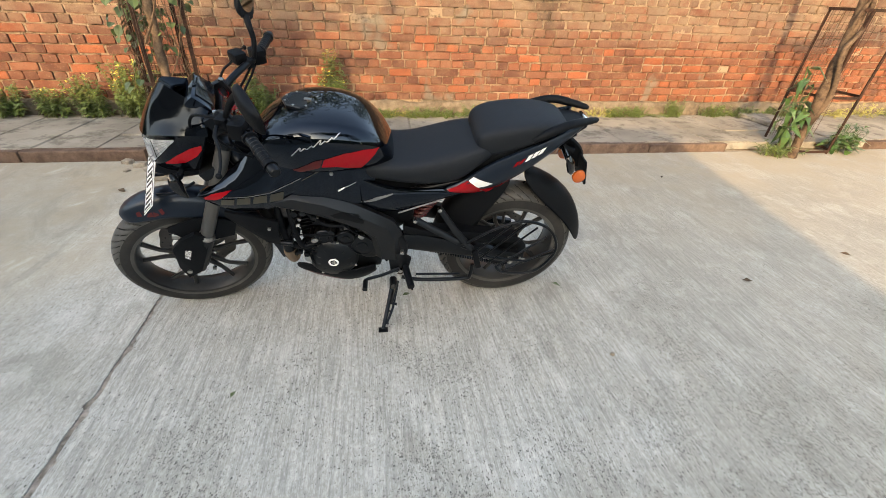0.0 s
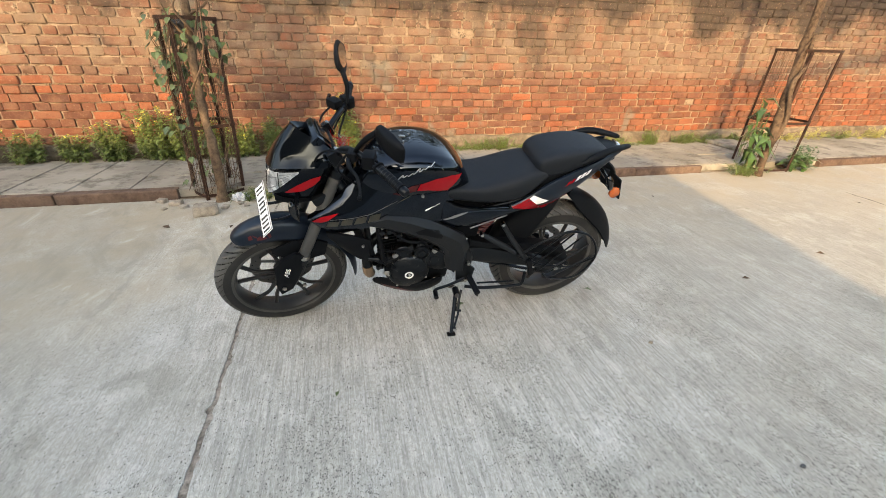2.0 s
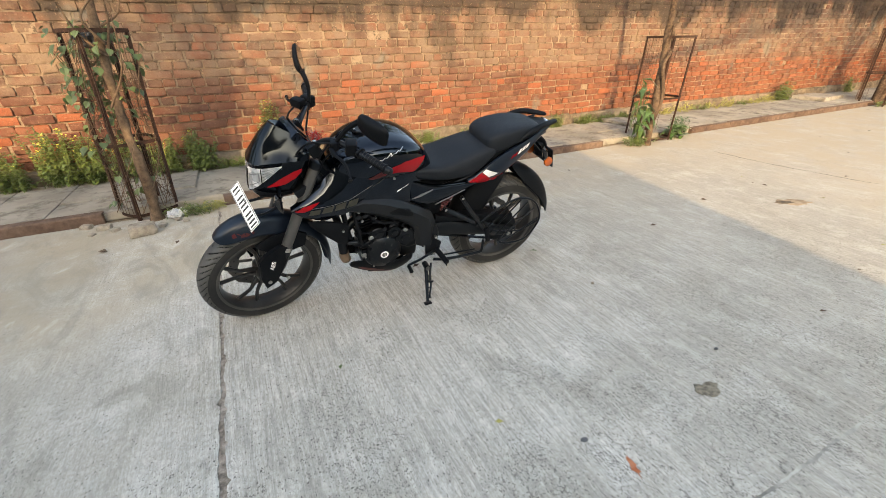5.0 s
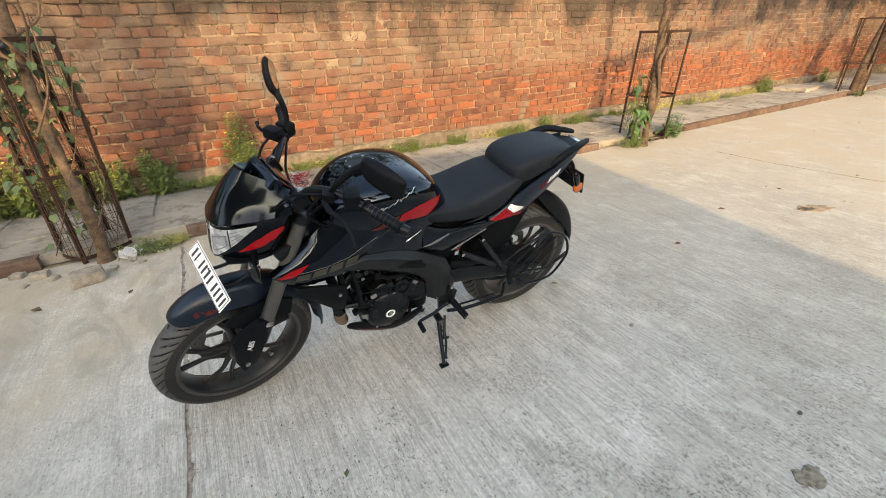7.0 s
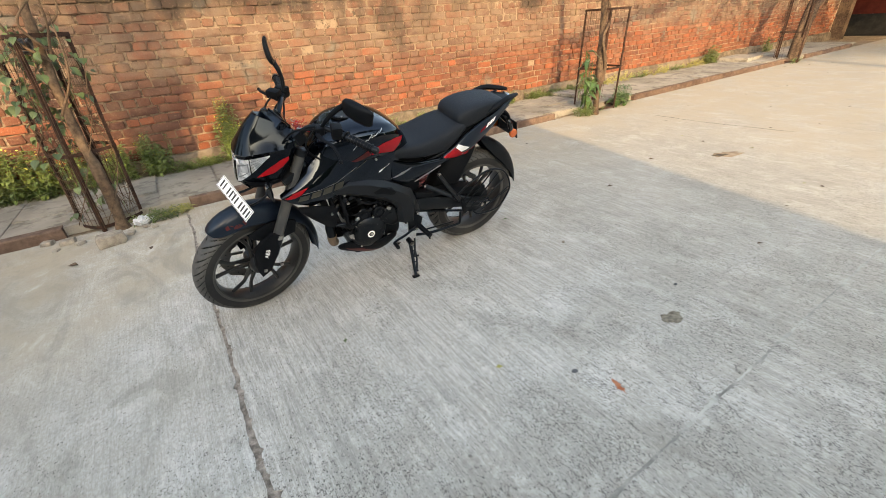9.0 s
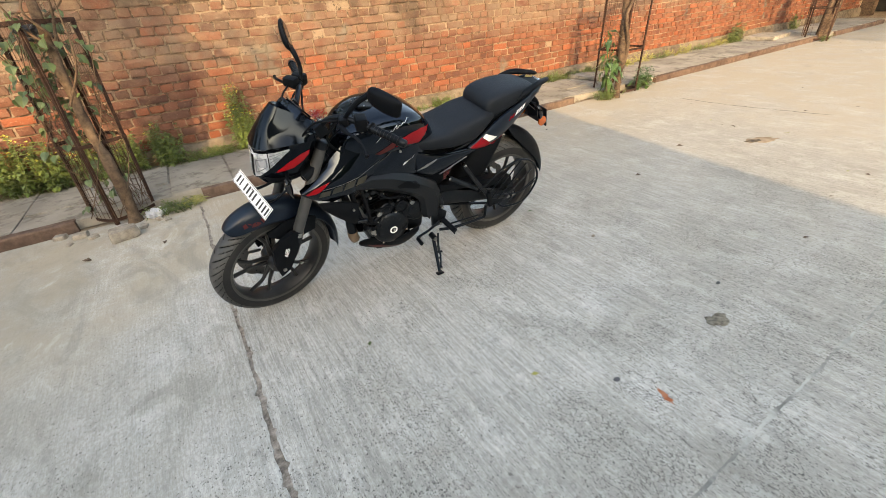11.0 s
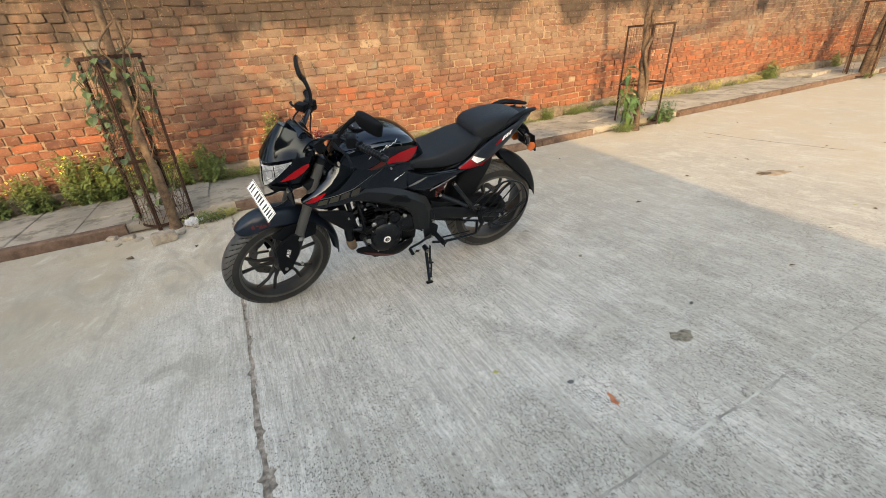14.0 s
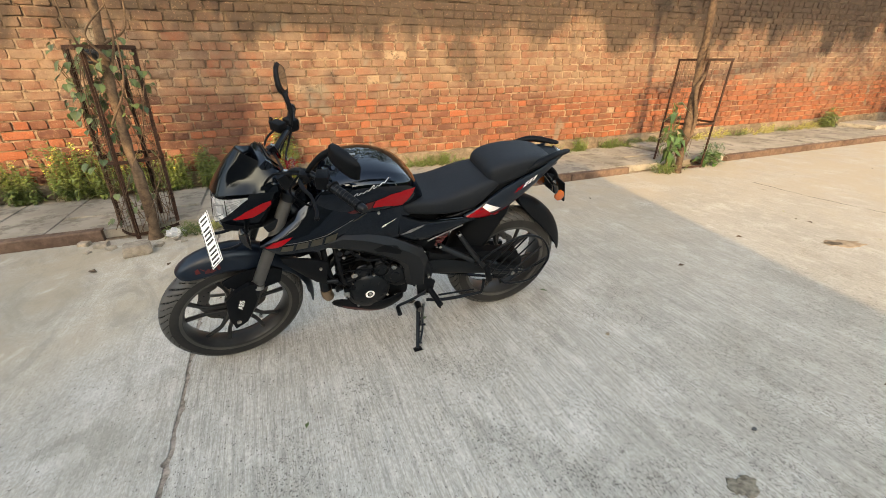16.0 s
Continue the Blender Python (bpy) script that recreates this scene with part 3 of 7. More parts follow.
FORK_GREY = plain("grey_anodised_fork", (0.085, 0.086, 0.088), 0.38, metal=0.5, dirt=0.10)
STEEL = plain("bare_steel", (0.50, 0.49, 0.47), 0.28, metal=1.0, dirt=0.12)
DARK_STEEL = plain("black_steel_tube", (0.006, 0.0062, 0.007), 0.34, metal=0.3, dirt=0.008, spec=0.28, sheen_tint=(0.70, 0.84, 1.0))
# tread rubber: paler than the sidewall for dust and painted-in sky light
RUBBER = plain("tyre_rubber", (0.036, 0.0365, 0.037), 0.55, dirt=0.36, grain=90.0, bump=0.15, dust=(0.15, 0.148, 0.138))
RIM_BLACK = plain("rim_black", (0.020, 0.0205, 0.022), 0.36, dirt=0.16, spec=0.35, dust=(0.10, 0.098, 0.094))
SIDEWALL = plain("tyre_sidewall", (0.0160, 0.0160, 0.0165), 0.60, dirt=0.20, grain=90.0, bump=0.2, spec=0.25, dust=(0.095, 0.092, 0.086))
# near-black rubber that paints the shade inside the tread grooves
GROOVE_SHADE = plain("tyre_groove_shade", (0.006, 0.006, 0.006), 0.8, dirt=0.05, bump=0.0, spec=0.1)
COWLING = plain("deep_black_cowl_paint", (0.0016, 0.0022, 0.0036), 0.10, coat=0.0, dirt=0.002, bump=0.0, spec=0.50, sheen_tint=(0.62, 0.80, 1.0), ior=1.30)
DISC_STEEL = plain("dull_disc_steel", (0.16, 0.155, 0.15), 0.42, metal=1.0, dirt=0.2)
RED = plain("red_paint", (0.27, 0.0015, 0.006), 0.16, coat=0.0, spec=0.3, dirt=0.01, vary=0.1, bump=0.0)
RED_DIM = plain("worn_red_paint", (0.085, 0.006, 0.007), 0.35, dirt=0.05, vary=0.4, spec=0.3)
WHITE = plain("white_decal", (0.78, 0.78, 0.78), 0.35, dirt=0.05, vary=0.05, bump=0.0)
SILVER = plain("silver_decal", (0.40, 0.41, 0.43), 0.30, metal=0.5, dirt=0.05, bump=0.0)
OLIVE = plain("olive_grey_strokes", (0.034, 0.032, 0.024), 0.35, dirt=0.03, bump=0.0)
GREY_LINE = plain("grey_pinstripe", (0.13, 0.135, 0.15), 0.35, dirt=0.03, bump=0.0)
INK = plain("black_ink", (0.012, 0.012, 0.013), 0.5, dirt=0.0, bump=0.0)
PLATE_WHITE = plain("plate_white", (0.80, 0.80, 0.79), 0.30, dirt=0.06, vary=0.04, bump=0.0)
COPPER = plain("heat_browned_pipe", (0.18, 0.125, 0.088), 0.5, metal=0.3, dirt=0.2)
CHROME = plain("lamp_chrome", (0.82, 0.83, 0.85), 0.12, metal=1.0, dirt=0.02, bump=0.0)
RETRO = plain("amber_lens", (0.50, 0.095, 0.010), 0.18, coat=1.0, dirt=0.03, bump=0.0)
MIRROR = plain("mirror_glass", (0.85, 0.86, 0.87), 0.03, metal=1.0, dirt=0.0, bump=0.0)
n = Nodes("clear_lens")
CLEAR = n.done((0.97, 0.98, 1.0), 0.02, Transmission_Weight=1.0, IOR=1.12)
n = Nodes("lamp_screen")
SMOKE = n.done((0.006, 0.007, 0.009), 0.12)

n = Nodes("faceted_reflector")
n.bump(n.add("TexVoronoi", Vector=n.where((1, 1, 0.35), True), Scale=26.0).outputs["Distance"], 0.9, 0.03)
# random grey to white cells paint the facets' reflections into the colour
facet_glint = n.add("SeparateColor", Color=n.add("TexVoronoi", Vector=n.where(local=True), Scale=42.0).outputs["Color"]).outputs[0]
FACETS = n.done(n.mix(facet_glint, (0.42, 0.45, 0.48), (0.97, 0.98, 1.0)), 0.24, Metallic=0.5)

# ---- motorcycle: origin on the ground between its wheels; front towards -x, left side towards -y ----
BIKE = pose(-0.115, -0.032, 0.0, 12.5, 0, -1.5)
bike = tagged(new("motorcycle"), "black naked motorcycle with red accents leaning on its side stand", "motorcycle")
bike.matrix_world = BIKE
AX_F, AX_R, STEER = Vector((-0.634, 0, 0.284)), Vector((0.68, 0, 0.300)), 13.0
HEAD, RAKE = Vector((-0.39, 0, 0.80)), radians(24)
TURN = Matrix.Translation(HEAD) @ Matrix.Rotation(radians(STEER), 4, Vector((math.sin(RAKE), 0, math.cos(RAKE)))) @ Matrix.Translation(-HEAD)


def steered(name, bm, material, parent, label="", smooth=True):
    """A part that turns with the fork."""
    bmesh.ops.transform(bm, matrix=TURN, verts=bm.verts)
    return part(name, bm, material, parent, label, smooth)


def soften(ob, levels=2):
    mod = ob.modifiers.new("soft", "SUBSURF")
    mod.levels = mod.render_levels = levels
    return ob


def panel(bm, top, bottom, n=4, bulge=0.010, thick=0.012, side=-1):
    """A curved side panel between two edges given as (x, z, half width); side -1 is the left of the machine."""
    outer, inner = [], []
    for (xa, za, ya), (xb, zb, yb) in zip(top, bottom):
        col, ins = [], []
        for k in range(n + 1):
            t = k / n
            y = ya + (yb - ya) * t + bulge * 4 * t * (1 - t)
            col.append(bm.verts.new((xa + (xb - xa) * t, side * y, za + (zb - za) * t)))
            ins.append(bm.verts.new((xa + (xb - xa) * t, side * (y - thick), za + (zb - za) * t)))
        outer.append(col), inner.append(ins)
    skin(bm, outer, False, False), skin(bm, inner, False, False)
    m, last = len(outer), n
    for i in range(m - 1):
        bm.faces.new((outer[i][0], outer[i + 1][0], inner[i + 1][0], inner[i][0]))
        bm.faces.new((outer[i][last], inner[i][last], inner[i + 1][last], outer[i + 1][last]))
    for k in range(n):
        bm.faces.new((outer[0][k], inner[0][k], inner[0][k + 1], outer[0][k + 1]))
        bm.faces.new((outer[-1][k], outer[-1][k + 1], inner[-1][k + 1], inner[-1][k]))


def body_loft(bm, stations, power=0.72, low=0.78, ridges=()):
    """A rounded hull: stations of (x, top, waist, bottom, half width); ridges: (place round the ring, sharpness)."""
    rings = []
    for x, zt, zs, zb, w in stations:
        half = []
        for a in (90, 68, 46, 24, 0):
            c, s = math.cos(radians(a)), math.sin(radians(a))
            half.append((w * max(c, 0) ** power, zs + (zt - zs) * s ** power))
        half += [(w * 0.97, zs + (zb - zs) * 0.5), (w * low, zb)]
        ring = [(-y, z) for y, z in half[::-1]] + [(y, z) for y, z in half[1:]]
        rings.append([bm.verts.new((x, y, z)) for y, z in ring])
    skin(bm, rings)
    if ridges:
        crease = bm.edges.layers.float.new("crease_edge")
        for p, q in zip(rings, rings[1:]):
            for k, c in ridges:
                bm.edges.get((p[k], q[k]))[crease] = c


def stick(name, edges_a, edges_b, host, material, parent, label="", lift=0.0018, n=4, side=-1, grow=3):
    """A decal or inlay between two edges of (x, z), laid onto the side of host."""
    bpy.context.view_layer.update()
    ev = host.evaluated_get(bpy.context.evaluated_depsgraph_get())

    def fine(e):
        out = []
        for a, b in zip(e, e[1:]):
            out += [(a[0] + (b[0] - a[0]) * k / grow, a[1] + (b[1] - a[1]) * k / grow) for k in range(grow)]
        return out + [e[-1]]

    bm = bmesh.new()
    grid = []
    last = 0.15
    for a, b in zip(fine(edges_a), fine(edges_b)):
        col = []
        for k in range(n + 1):
            t = k / n
            x, z = a[0] + (b[0] - a[0]) * t, a[1] + (b[1] - a[1]) * t
            hit, at, normal, _ = ev.ray_cast(Vector((x, side * 1.0, z)), Vector((0, -side, 0)))
            if hit:
                last = abs(at.y)
                p = at + Vector((0, side * lift, 0))
            else:
                p = Vector((x, side * (last + lift), z))
            col.append(bm.verts.new(p))
        grid.append(col)
    skin(bm, grid, False, False)
    return part(name, bm, material, parent, label)


def arch(bm, centre, stations, thick=0.004, cross=9):
    """A mudguard: stations of (angle, radius, half width, skirt depth) about an axle."""
    outer, inner = [], []
    for deg, r, w, skirt in stations:
        a = radians(deg)
        out = Vector((math.cos(a), 0, math.sin(a)))
        o, i = [], []
        for k in range(cross):
            u = 2 * k / (cross - 1) - 1
            drop = skirt * abs(u) ** 2.6
            for lst, th in ((o, 0.0), (i, thick)):
                lst.append(bm.verts.new(centre + out * (r - drop - th) + Vector((0, (w - th) * math.copysign(abs(u) ** 0.8, u), 0))))
        outer.append(o), inner.append(i)
    skin(bm, outer, False, False), skin(bm, inner, False, False)
    for i in range(len(outer) - 1):
        for k in (0, cross - 1):
            bm.faces.new((outer[i][k], outer[i + 1][k], inner[i + 1][k], inner[i][k]))
    for i in (0, -1):
        for k in range(cross - 1):
            bm.faces.new((outer[i][k], outer[i][k + 1], inner[i][k + 1], inner[i][k]))


def rod(points, radius, seg=10, bm=None, flat=1.0):
    bm = bm or bmesh.new()
    tube(bm, points, radius, seg, flat)
    return bm


def tyre_mesh(centre, radius, half, rim_r, seed):
    """A road tyre with curved grooves cut into its tread."""
    bm = bmesh.new()
    around, across = 576, 81
    rings, cut = [], set()
    for i in range(around):
        a = 2 * math.pi * i / around
        ring = []
        for k in range(across):
            u = 2 * k / (across - 1) - 1
            b = u * radians(104)
            y = half * math.sin(b) if abs(b) < math.pi / 2 else half * math.copysign(1, u) * (1 - 0.35 * (abs(b) - math.pi / 2))
            depth = (radius - rim_r)
            r = radius - depth * (1 - math.cos(b)) * 0.55 - (depth * 0.42 * max(0, abs(b) - 1.25) / 0.56)
            deep = False
            if 0.03 < abs(u) < 0.72:
                phase = (i / around * 24 + 1.5 * abs(u) ** 1.3 + (0.5 if u > 0 else 0)) % 1.0
                deep = phase < 0.09 or (0.5 < phase < 0.57 and 0.22 < abs(u) < 0.68)
            if deep:
                r -= 0.006
            ring.append(bm.verts.new(centre + Vector((r * math.cos(a), y, r * math.sin(a)))))
            if deep:
                cut.add(ring[-1])
        rings.append(ring)
    rings.append(rings[0])
    skin(bm, rings, False, False)
    for face in bm.faces:
        if sum(v in cut for v in face.verts) > 2:
            face.material_index = 1
        elif abs(face.calc_center_median().y - centre.y) > half * 0.965:
            face.material_index = 2
    return bm


def wheel(name, axle, radius, half, steer, spokes, start):
    put = steered if steer else part
    bm = bmesh.new()
    w = half * 0.86
    # rim hoop with lips
    lathe(bm, [(0.226, -w), (0.234, -w + 0.004), (0.222, -w + 0.012), (0.214, -w * 0.4), (0.212, 0), (0.214, w * 0.4), (0.222, w - 0.012), (0.234, w - 0.004), (0.226, w),
               (0.212, w - 0.004), (0.204, w * 0.55), (0.200, 0), (0.204, -w * 0.55), (0.212, -w + 0.004)], axle, 72, closed=True)
    lathe(bm, [(0.026, -0.062), (0.040, -0.058), (0.046, -0.03), (0.038, 0), (0.046, 0.03), (0.040, 0.058), (0.026, 0.062)], axle, 28)
    rim = put(name, bm, RIM_BLACK, bike, "black cast alloy wheel")
    for k in range(spokes):
        a = start + 2 * math.pi * k / spokes
        for da in (-0.17, 0.17):
            bm = bmesh.new()
            p0 = axle + Vector((0.034 * math.cos(a + da * 2.2), 0, 0.034 * math.sin(a + da * 2.2)))
            p1 = axle + Vector((0.125 * math.cos(a + da * 0.85), -0.008, 0.125 * math.sin(a + da * 0.85)))
            p2 = axle + Vector((0.206 * math.cos(a + da * 1.45), 0, 0.206 * math.sin(a + da * 1.45)))
            bend = p1.lerp(p0, 0.12)
            tube(bm, [p0, bend, p1.lerp(p2, 0.10), p2], [0.014, 0.0090, 0.0090, 0.0105], 8)
            put("spoke", bm, RIM_BLACK, rim)
    tyre = put("tyre", tyre_mesh(axle, radius, half, 0.222, 1), RUBBER, rim, "dusty black rubber tyre with curved grooves")
    tyre.data.materials.append(GROOVE_SHADE)
    tyre.data.materials.append(SIDEWALL)
    return rim


front = wheel("front_wheel", AX_F, 0.291, 0.052, True, 5, 0.35)
rear = wheel("rear_wheel", AX_R, 0.307, 0.066, False, 5, 0.9)


def disc(axle, y, r_out, r_in, put, parent):
    bm = bmesh.new()
    seg = 60
    for sy in (-0.002, 0.002):
        rings = []
        for k in range(seg):
            a = 2 * math.pi * k / seg
            wave = 0.004 * math.cos(a * 10)
            rings.append([bm.verts.new(axle + Vector(((r + wave * f) * math.cos(a), y + sy, (r + wave * f) * math.sin(a)))) for r, f in ((r_in, 1), ((r_in + r_out) / 2, 0), (r_out, 1))])
        rings.append(rings[0])
        skin(bm, rings, False, False)
    for k in range(5):
        a = 2 * math.pi * k / 5
        tube(bm, [axle + Vector((0.04 * math.cos(a), y, 0.04 * math.sin(a))), axle + Vector((r_in * math.cos(a + 0.2), y, r_in * math.sin(a + 0.2)))], 0.007, 6)
    ob = put("brake_disc", bm, DISC_STEEL, parent, "drilled steel brake disc")
    bm = bmesh.new()
    for k in range(30):
        a = 2 * math.pi * k / 30
        r = r_in + (r_out - r_in) * (0.25, 0.5, 0.75)[k % 3]
        lathe(bm, [(0.0035, -0.0028), (0.0035, 0.0028)], axle + Vector((r * math.cos(a), y, r * math.sin(a))), 8)
    tagged(put("vent_hole", bm, INK, parent), kind="stuff")


disc(AX_F, 0.066, 0.145, 0.10, steered, front)
disc(AX_R, 0.070, 0.115, 0.08, part, rear)
bm = bmesh.new()
box(bm, AX_F + Vector((0.03, 0.085, 0.13)), (0.085, 0.05, 0.06), Matrix.Rotation(radians(40), 3, "Y"), 0.01)
steered("brake_caliper", bm, ENGINE_BLACK, bike)
# sprocket and chain on the left
bm = bmesh.new()
lathe(bm, [(0.045, -0.003), (0.088, -0.003), (0.088, 0.003), (0.045, 0.003)], AX_R + Vector((0, -0.078, 0)), 40, closed=True)
part("sprocket", bm, DARK_STEEL, rear)
bm = bmesh.new()
lathe(bm, [(0.03, -0.02), (0.055, -0.02), (0.06, 0.02), (0.03, 0.02)], AX_R + Vector((0, -0.06, 0)), 30)
part("sprocket_hub", bm, ENGINE_BLACK, rear)
bm = bmesh.new()
for z0, z1 in ((0.088, 0.035), (-0.088, -0.035)):
    for k in range(44):
        t = k / 43
        box(bm, (0.68 - 0.49 * t, -0.078, 0.30 + z0 + (0.10 + z1 - z0) * t), (0.009, 0.012, 0.010))
tagged(part("chain", bm, DARK_STEEL, bike, "oily drive chain", smooth=False), kind="stuff")

# ---- fork, mudguard ----
fork_way = Vector((-math.sin(RAKE), 0, -math.cos(RAKE)))
for s in (-1, 1):
    ring_at = Vector((-0.538, s * 0.107, 0.480))
    up = ring_at - fork_way * 0.43
    steered("fork_tube", rod([up, ring_at], 0.0235, 20), FORK_GREY, bike, "grey fork tube")
    steered("fork_cap", rod([up + fork_way * 0.020, up + fork_way * 0.015, up - fork_way * 0.012, up - fork_way * 0.016], [0.025, 0.028, 0.028, 0.022], 18), ENGINE_BLACK, bike)
    bm = bmesh.new()
    tube(bm, [ring_at - fork_way * 0.006, ring_at + fork_way * 0.018], 0.0265, 20)
    tube(bm, [ring_at + fork_way * 0.004, ring_at + fork_way * 0.012], 0.0285, 20)
    steered("fork_seal", bm, STEEL, bike)
    low = AX_F + Vector((0.01, s * 0.085, 0.0))
    steered("fork_lower", rod([ring_at + fork_way * 0.015, ring_at + fork_way * 0.10, low], [0.0275, 0.027, 0.022], 18), ENGINE_BLACK, bike)
    steered("axle_nut", rod([AX_F + Vector((0, s * 0.07, 0)), AX_F + Vector((0, s * 0.112, 0))], [0.014, 0.011], 6), STEEL, bike, smooth=False)
for s in (-1, 1):
    bm = bmesh.new()
    panel(bm, [(-0.668, 0.440, 0.115), (-0.628, 0.486, 0.128), (-0.570, 0.515, 0.134), (-0.525, 0.485, 0.128)],
          [(-0.668, 0.420, 0.115), (-0.676, 0.350, 0.125), (-0.662, 0.285, 0.130), (-0.612, 0.300, 0.124)], 4, 0.008, 0.02, s)
    cover = steered("fork_cover", bm, PLASTIC, bike, "matt black fork guard")
    bm = bmesh.new()
    lathe(bm, [(0.009, -0.004), (0.009, 0.0), (0.0065, 0.004), (0.003, 0.004)], Vector((-0.645, s * 0.139, 0.330)), 12)
    steered("bolt", bm, STEEL, cover)
    steered("bolt", rod([(-0.560, s * 0.125, 0.315), (-0.560, s * 0.137, 0.315)], 0.008, 8), STEEL, cover)
# ABS lettering up the left guard
curve = bpy.data.curves.new("lettering", "FONT")
curve.body, curve.size, curve.extrude, curve.align_x, curve.align_y = "ABS", 0.028, 0.0006, "CENTER", "CENTER"
curve.shear, curve.space_character = 0.2, 1.0
temp = new("temp", curve)
bpy.context.view_layer.update()
letters = bpy.data.meshes.new_from_object(temp.evaluated_get(bpy.context.evaluated_depsgraph_get()))
bpy.data.objects.remove(temp)
bm = bmesh.new()
bm.from_mesh(letters)
bmesh.ops.transform(bm, matrix=Matrix.Translation((-0.618, -0.1435, 0.425)) @ Matrix.Rotation(radians(-68), 4, "Y") @ Matrix.Rotation(radians(90), 4, "X"), verts=bm.verts)
steered("lettering", bm, WHITE, bike, "white ABS lettering", smooth=False)

bm = bmesh.new()
arch(bm, AX_F, [(122, 0.325, 0.030, 0.02), (117, 0.340, 0.060, 0.05), (105, 0.353, 0.068, 0.075), (90, 0.358, 0.072, 0.085), (75, 0.355, 0.074, 0.09), (60, 0.35, 0.074, 0.085), (45, 0.345, 0.07, 0.06), (30, 0.342, 0.064, 0.045), (10, 0.342, 0.058, 0.035), (-8, 0.345, 0.05, 0.025), (-17, 0.35, 0.036, 0.012)])
fender = soften(part("front_mudguard", bm, NAVY, bike, "satin blue-black front mudguard"), 1)
for k in range(5):
    x0, z0 = -0.735 + 0.018 * k, 0.585 + 0.006 * math.sin(k * 2.1)
    mark = stick("red_mark", [(x0, z0), (x0 + 0.013, z0 + 0.006 * math.cos(k * 3))], [(x0 + 0.008 * math.sin(k * 2), z0 - 0.014 - 0.006 * math.sin(k * 5)), (x0 + 0.017, z0 - 0.012)], fender, RED_DIM, fender, "faded red mark", n=2)
    mark.data.transform(TURN)
fender.data.transform(TURN)
for s in (-1, 1):
    bm = bmesh.new()
    panel(bm, [(-0.66, 0.515, 0.082), (-0.58, 0.545, 0.086), (-0.50, 0.545, 0.088), (-0.43, 0.50, 0.084)], [(-0.66, 0.505, 0.088), (-0.60, 0.465, 0.105), (-0.52, 0.45, 0.108), (-0.45, 0.45, 0.10)], 2, 0.0, 0.01, s)
    steered("mudguard_stay", bm, PLASTIC, bike)

# ---- head cowl, lamp, plate ----
# rows from chin to peak, each from the nose round to the rear edge
ROWS = (((-0.600, 0, 0.728), (-0.585, 0.045, 0.730), (-0.535, 0.080, 0.742), (-0.470, 0.098, 0.762)),
        ((-0.622, 0, 0.754), (-0.607, 0.052, 0.762), (-0.546, 0.094, 0.790), (-0.455, 0.112, 0.800)),
        ((-0.604, 0, 0.866), (-0.580, 0.060, 0.873), (-0.505, 0.106, 0.890), (-0.412, 0.128, 0.884)),
        ((-0.612, 0, 0.888), (-0.586, 0.062, 0.896), (-0.506, 0.112, 0.914), (-0.398, 0.134, 0.914)),
        ((-0.580, 0, 0.938), (-0.560, 0.044, 0.944), (-0.492, 0.082, 0.938), (-0.394, 0.134, 0.938)),
        ((-0.542, 0, 0.988), (-0.527, 0.034, 0.990), (-0.466, 0.066, 0.972), (-0.390, 0.116, 0.956)),
        ((-0.500, 0, 1.034), (-0.488, 0.022, 1.030), (-0.440, 0.054, 1.004), (-0.380, 0.092, 0.970)),
        ((-0.470, 0, 1.004), (-0.462, 0.020, 1.000), (-0.422, 0.048, 0.982), (-0.372, 0.082, 0.954)))
bm = bmesh.new()
crease = bm.edges.layers.float.new("crease_edge")
rows = []
for row in ROWS:
    left_ = [bm.verts.new((x, -y, z)) for x, y, z in row[:0:-1]]
    rows.append(left_ + [bm.verts.new((x, y, z)) for x, y, z in row])
skin(bm, rows, False, False)
for r, c in ((2, 0.55), (3, 1.0), (4, 0.35), (5, 0.45), (6, 1.0)):
    for p, q in zip(rows[r], rows[r][1:]):
        bm.edges.get((p, q))[crease] = c
for p, q in zip(rows[3:7], rows[4:7]):
    for k, c in ((1, 1.0), (5, 1.0), (2, 0.92), (4, 0.92)):
        bm.edges.get((p[k], q[k]))[crease] = c
cowl = part("head_cowl", bm, COWLING, bike, "deep black faceted head cowl")
soften(cowl)
thicken = cowl.modifiers.new("wall", "SOLIDIFY")
thicken.thickness, thicken.offset = 0.004, -1.0
# inlays are laid on while the cowl points straight, then all turn together
inlays = []
for s in (-1, 1):
    inlays.append(stick("red_flash", [(-0.428, 0.878), (-0.462, 0.866), (-0.515, 0.834), (-0.562, 0.797)], [(-0.432, 0.860), (-0.455, 0.834), (-0.495, 0.808), (-0.555, 0.795)], cowl, RED, cowl, "red flash", side=s))


def lamp_shell(lift, grow, lo=0.0, hi=1.0, u0=-1.0, u1=1.0, n=30):
    """A patch on the lamp's part of the cowl, from u0 to u1 round the nose and from lo to hi up the lamp."""
    bm = bmesh.new()
    ev = cowl.evaluated_get(bpy.context.evaluated_depsgraph_get())
    grid = []
    for i in range(n + 1):
        u = u0 + (u1 - u0) * i / n
        ang = u * radians(90)
        t = abs(u)
        z_hi = 0.862 + 0.034 * t + grow
        z_lo = 0.758 + 0.012 * min(t / 0.16, 1.0) + max(0.0, (t - 0.16) / 0.84) * 0.120 - grow
        col = []
        for k in range(7):
            z = z_lo + (z_hi - z_lo) * (lo + (hi - lo) * k / 6)
            way = Vector((-math.cos(ang), math.sin(ang), 0))
            start = Vector((-0.50, 0, z)) + way * 0.6
            hit, at, _, _ = ev.ray_cast(start, -way)
            at = at if hit else Vector((-0.50, 0, z)) + way * 0.12
            col.append(bm.verts.new(at + way * lift))
        grid.append(col)
    skin(bm, grid, False, False)
    return bm


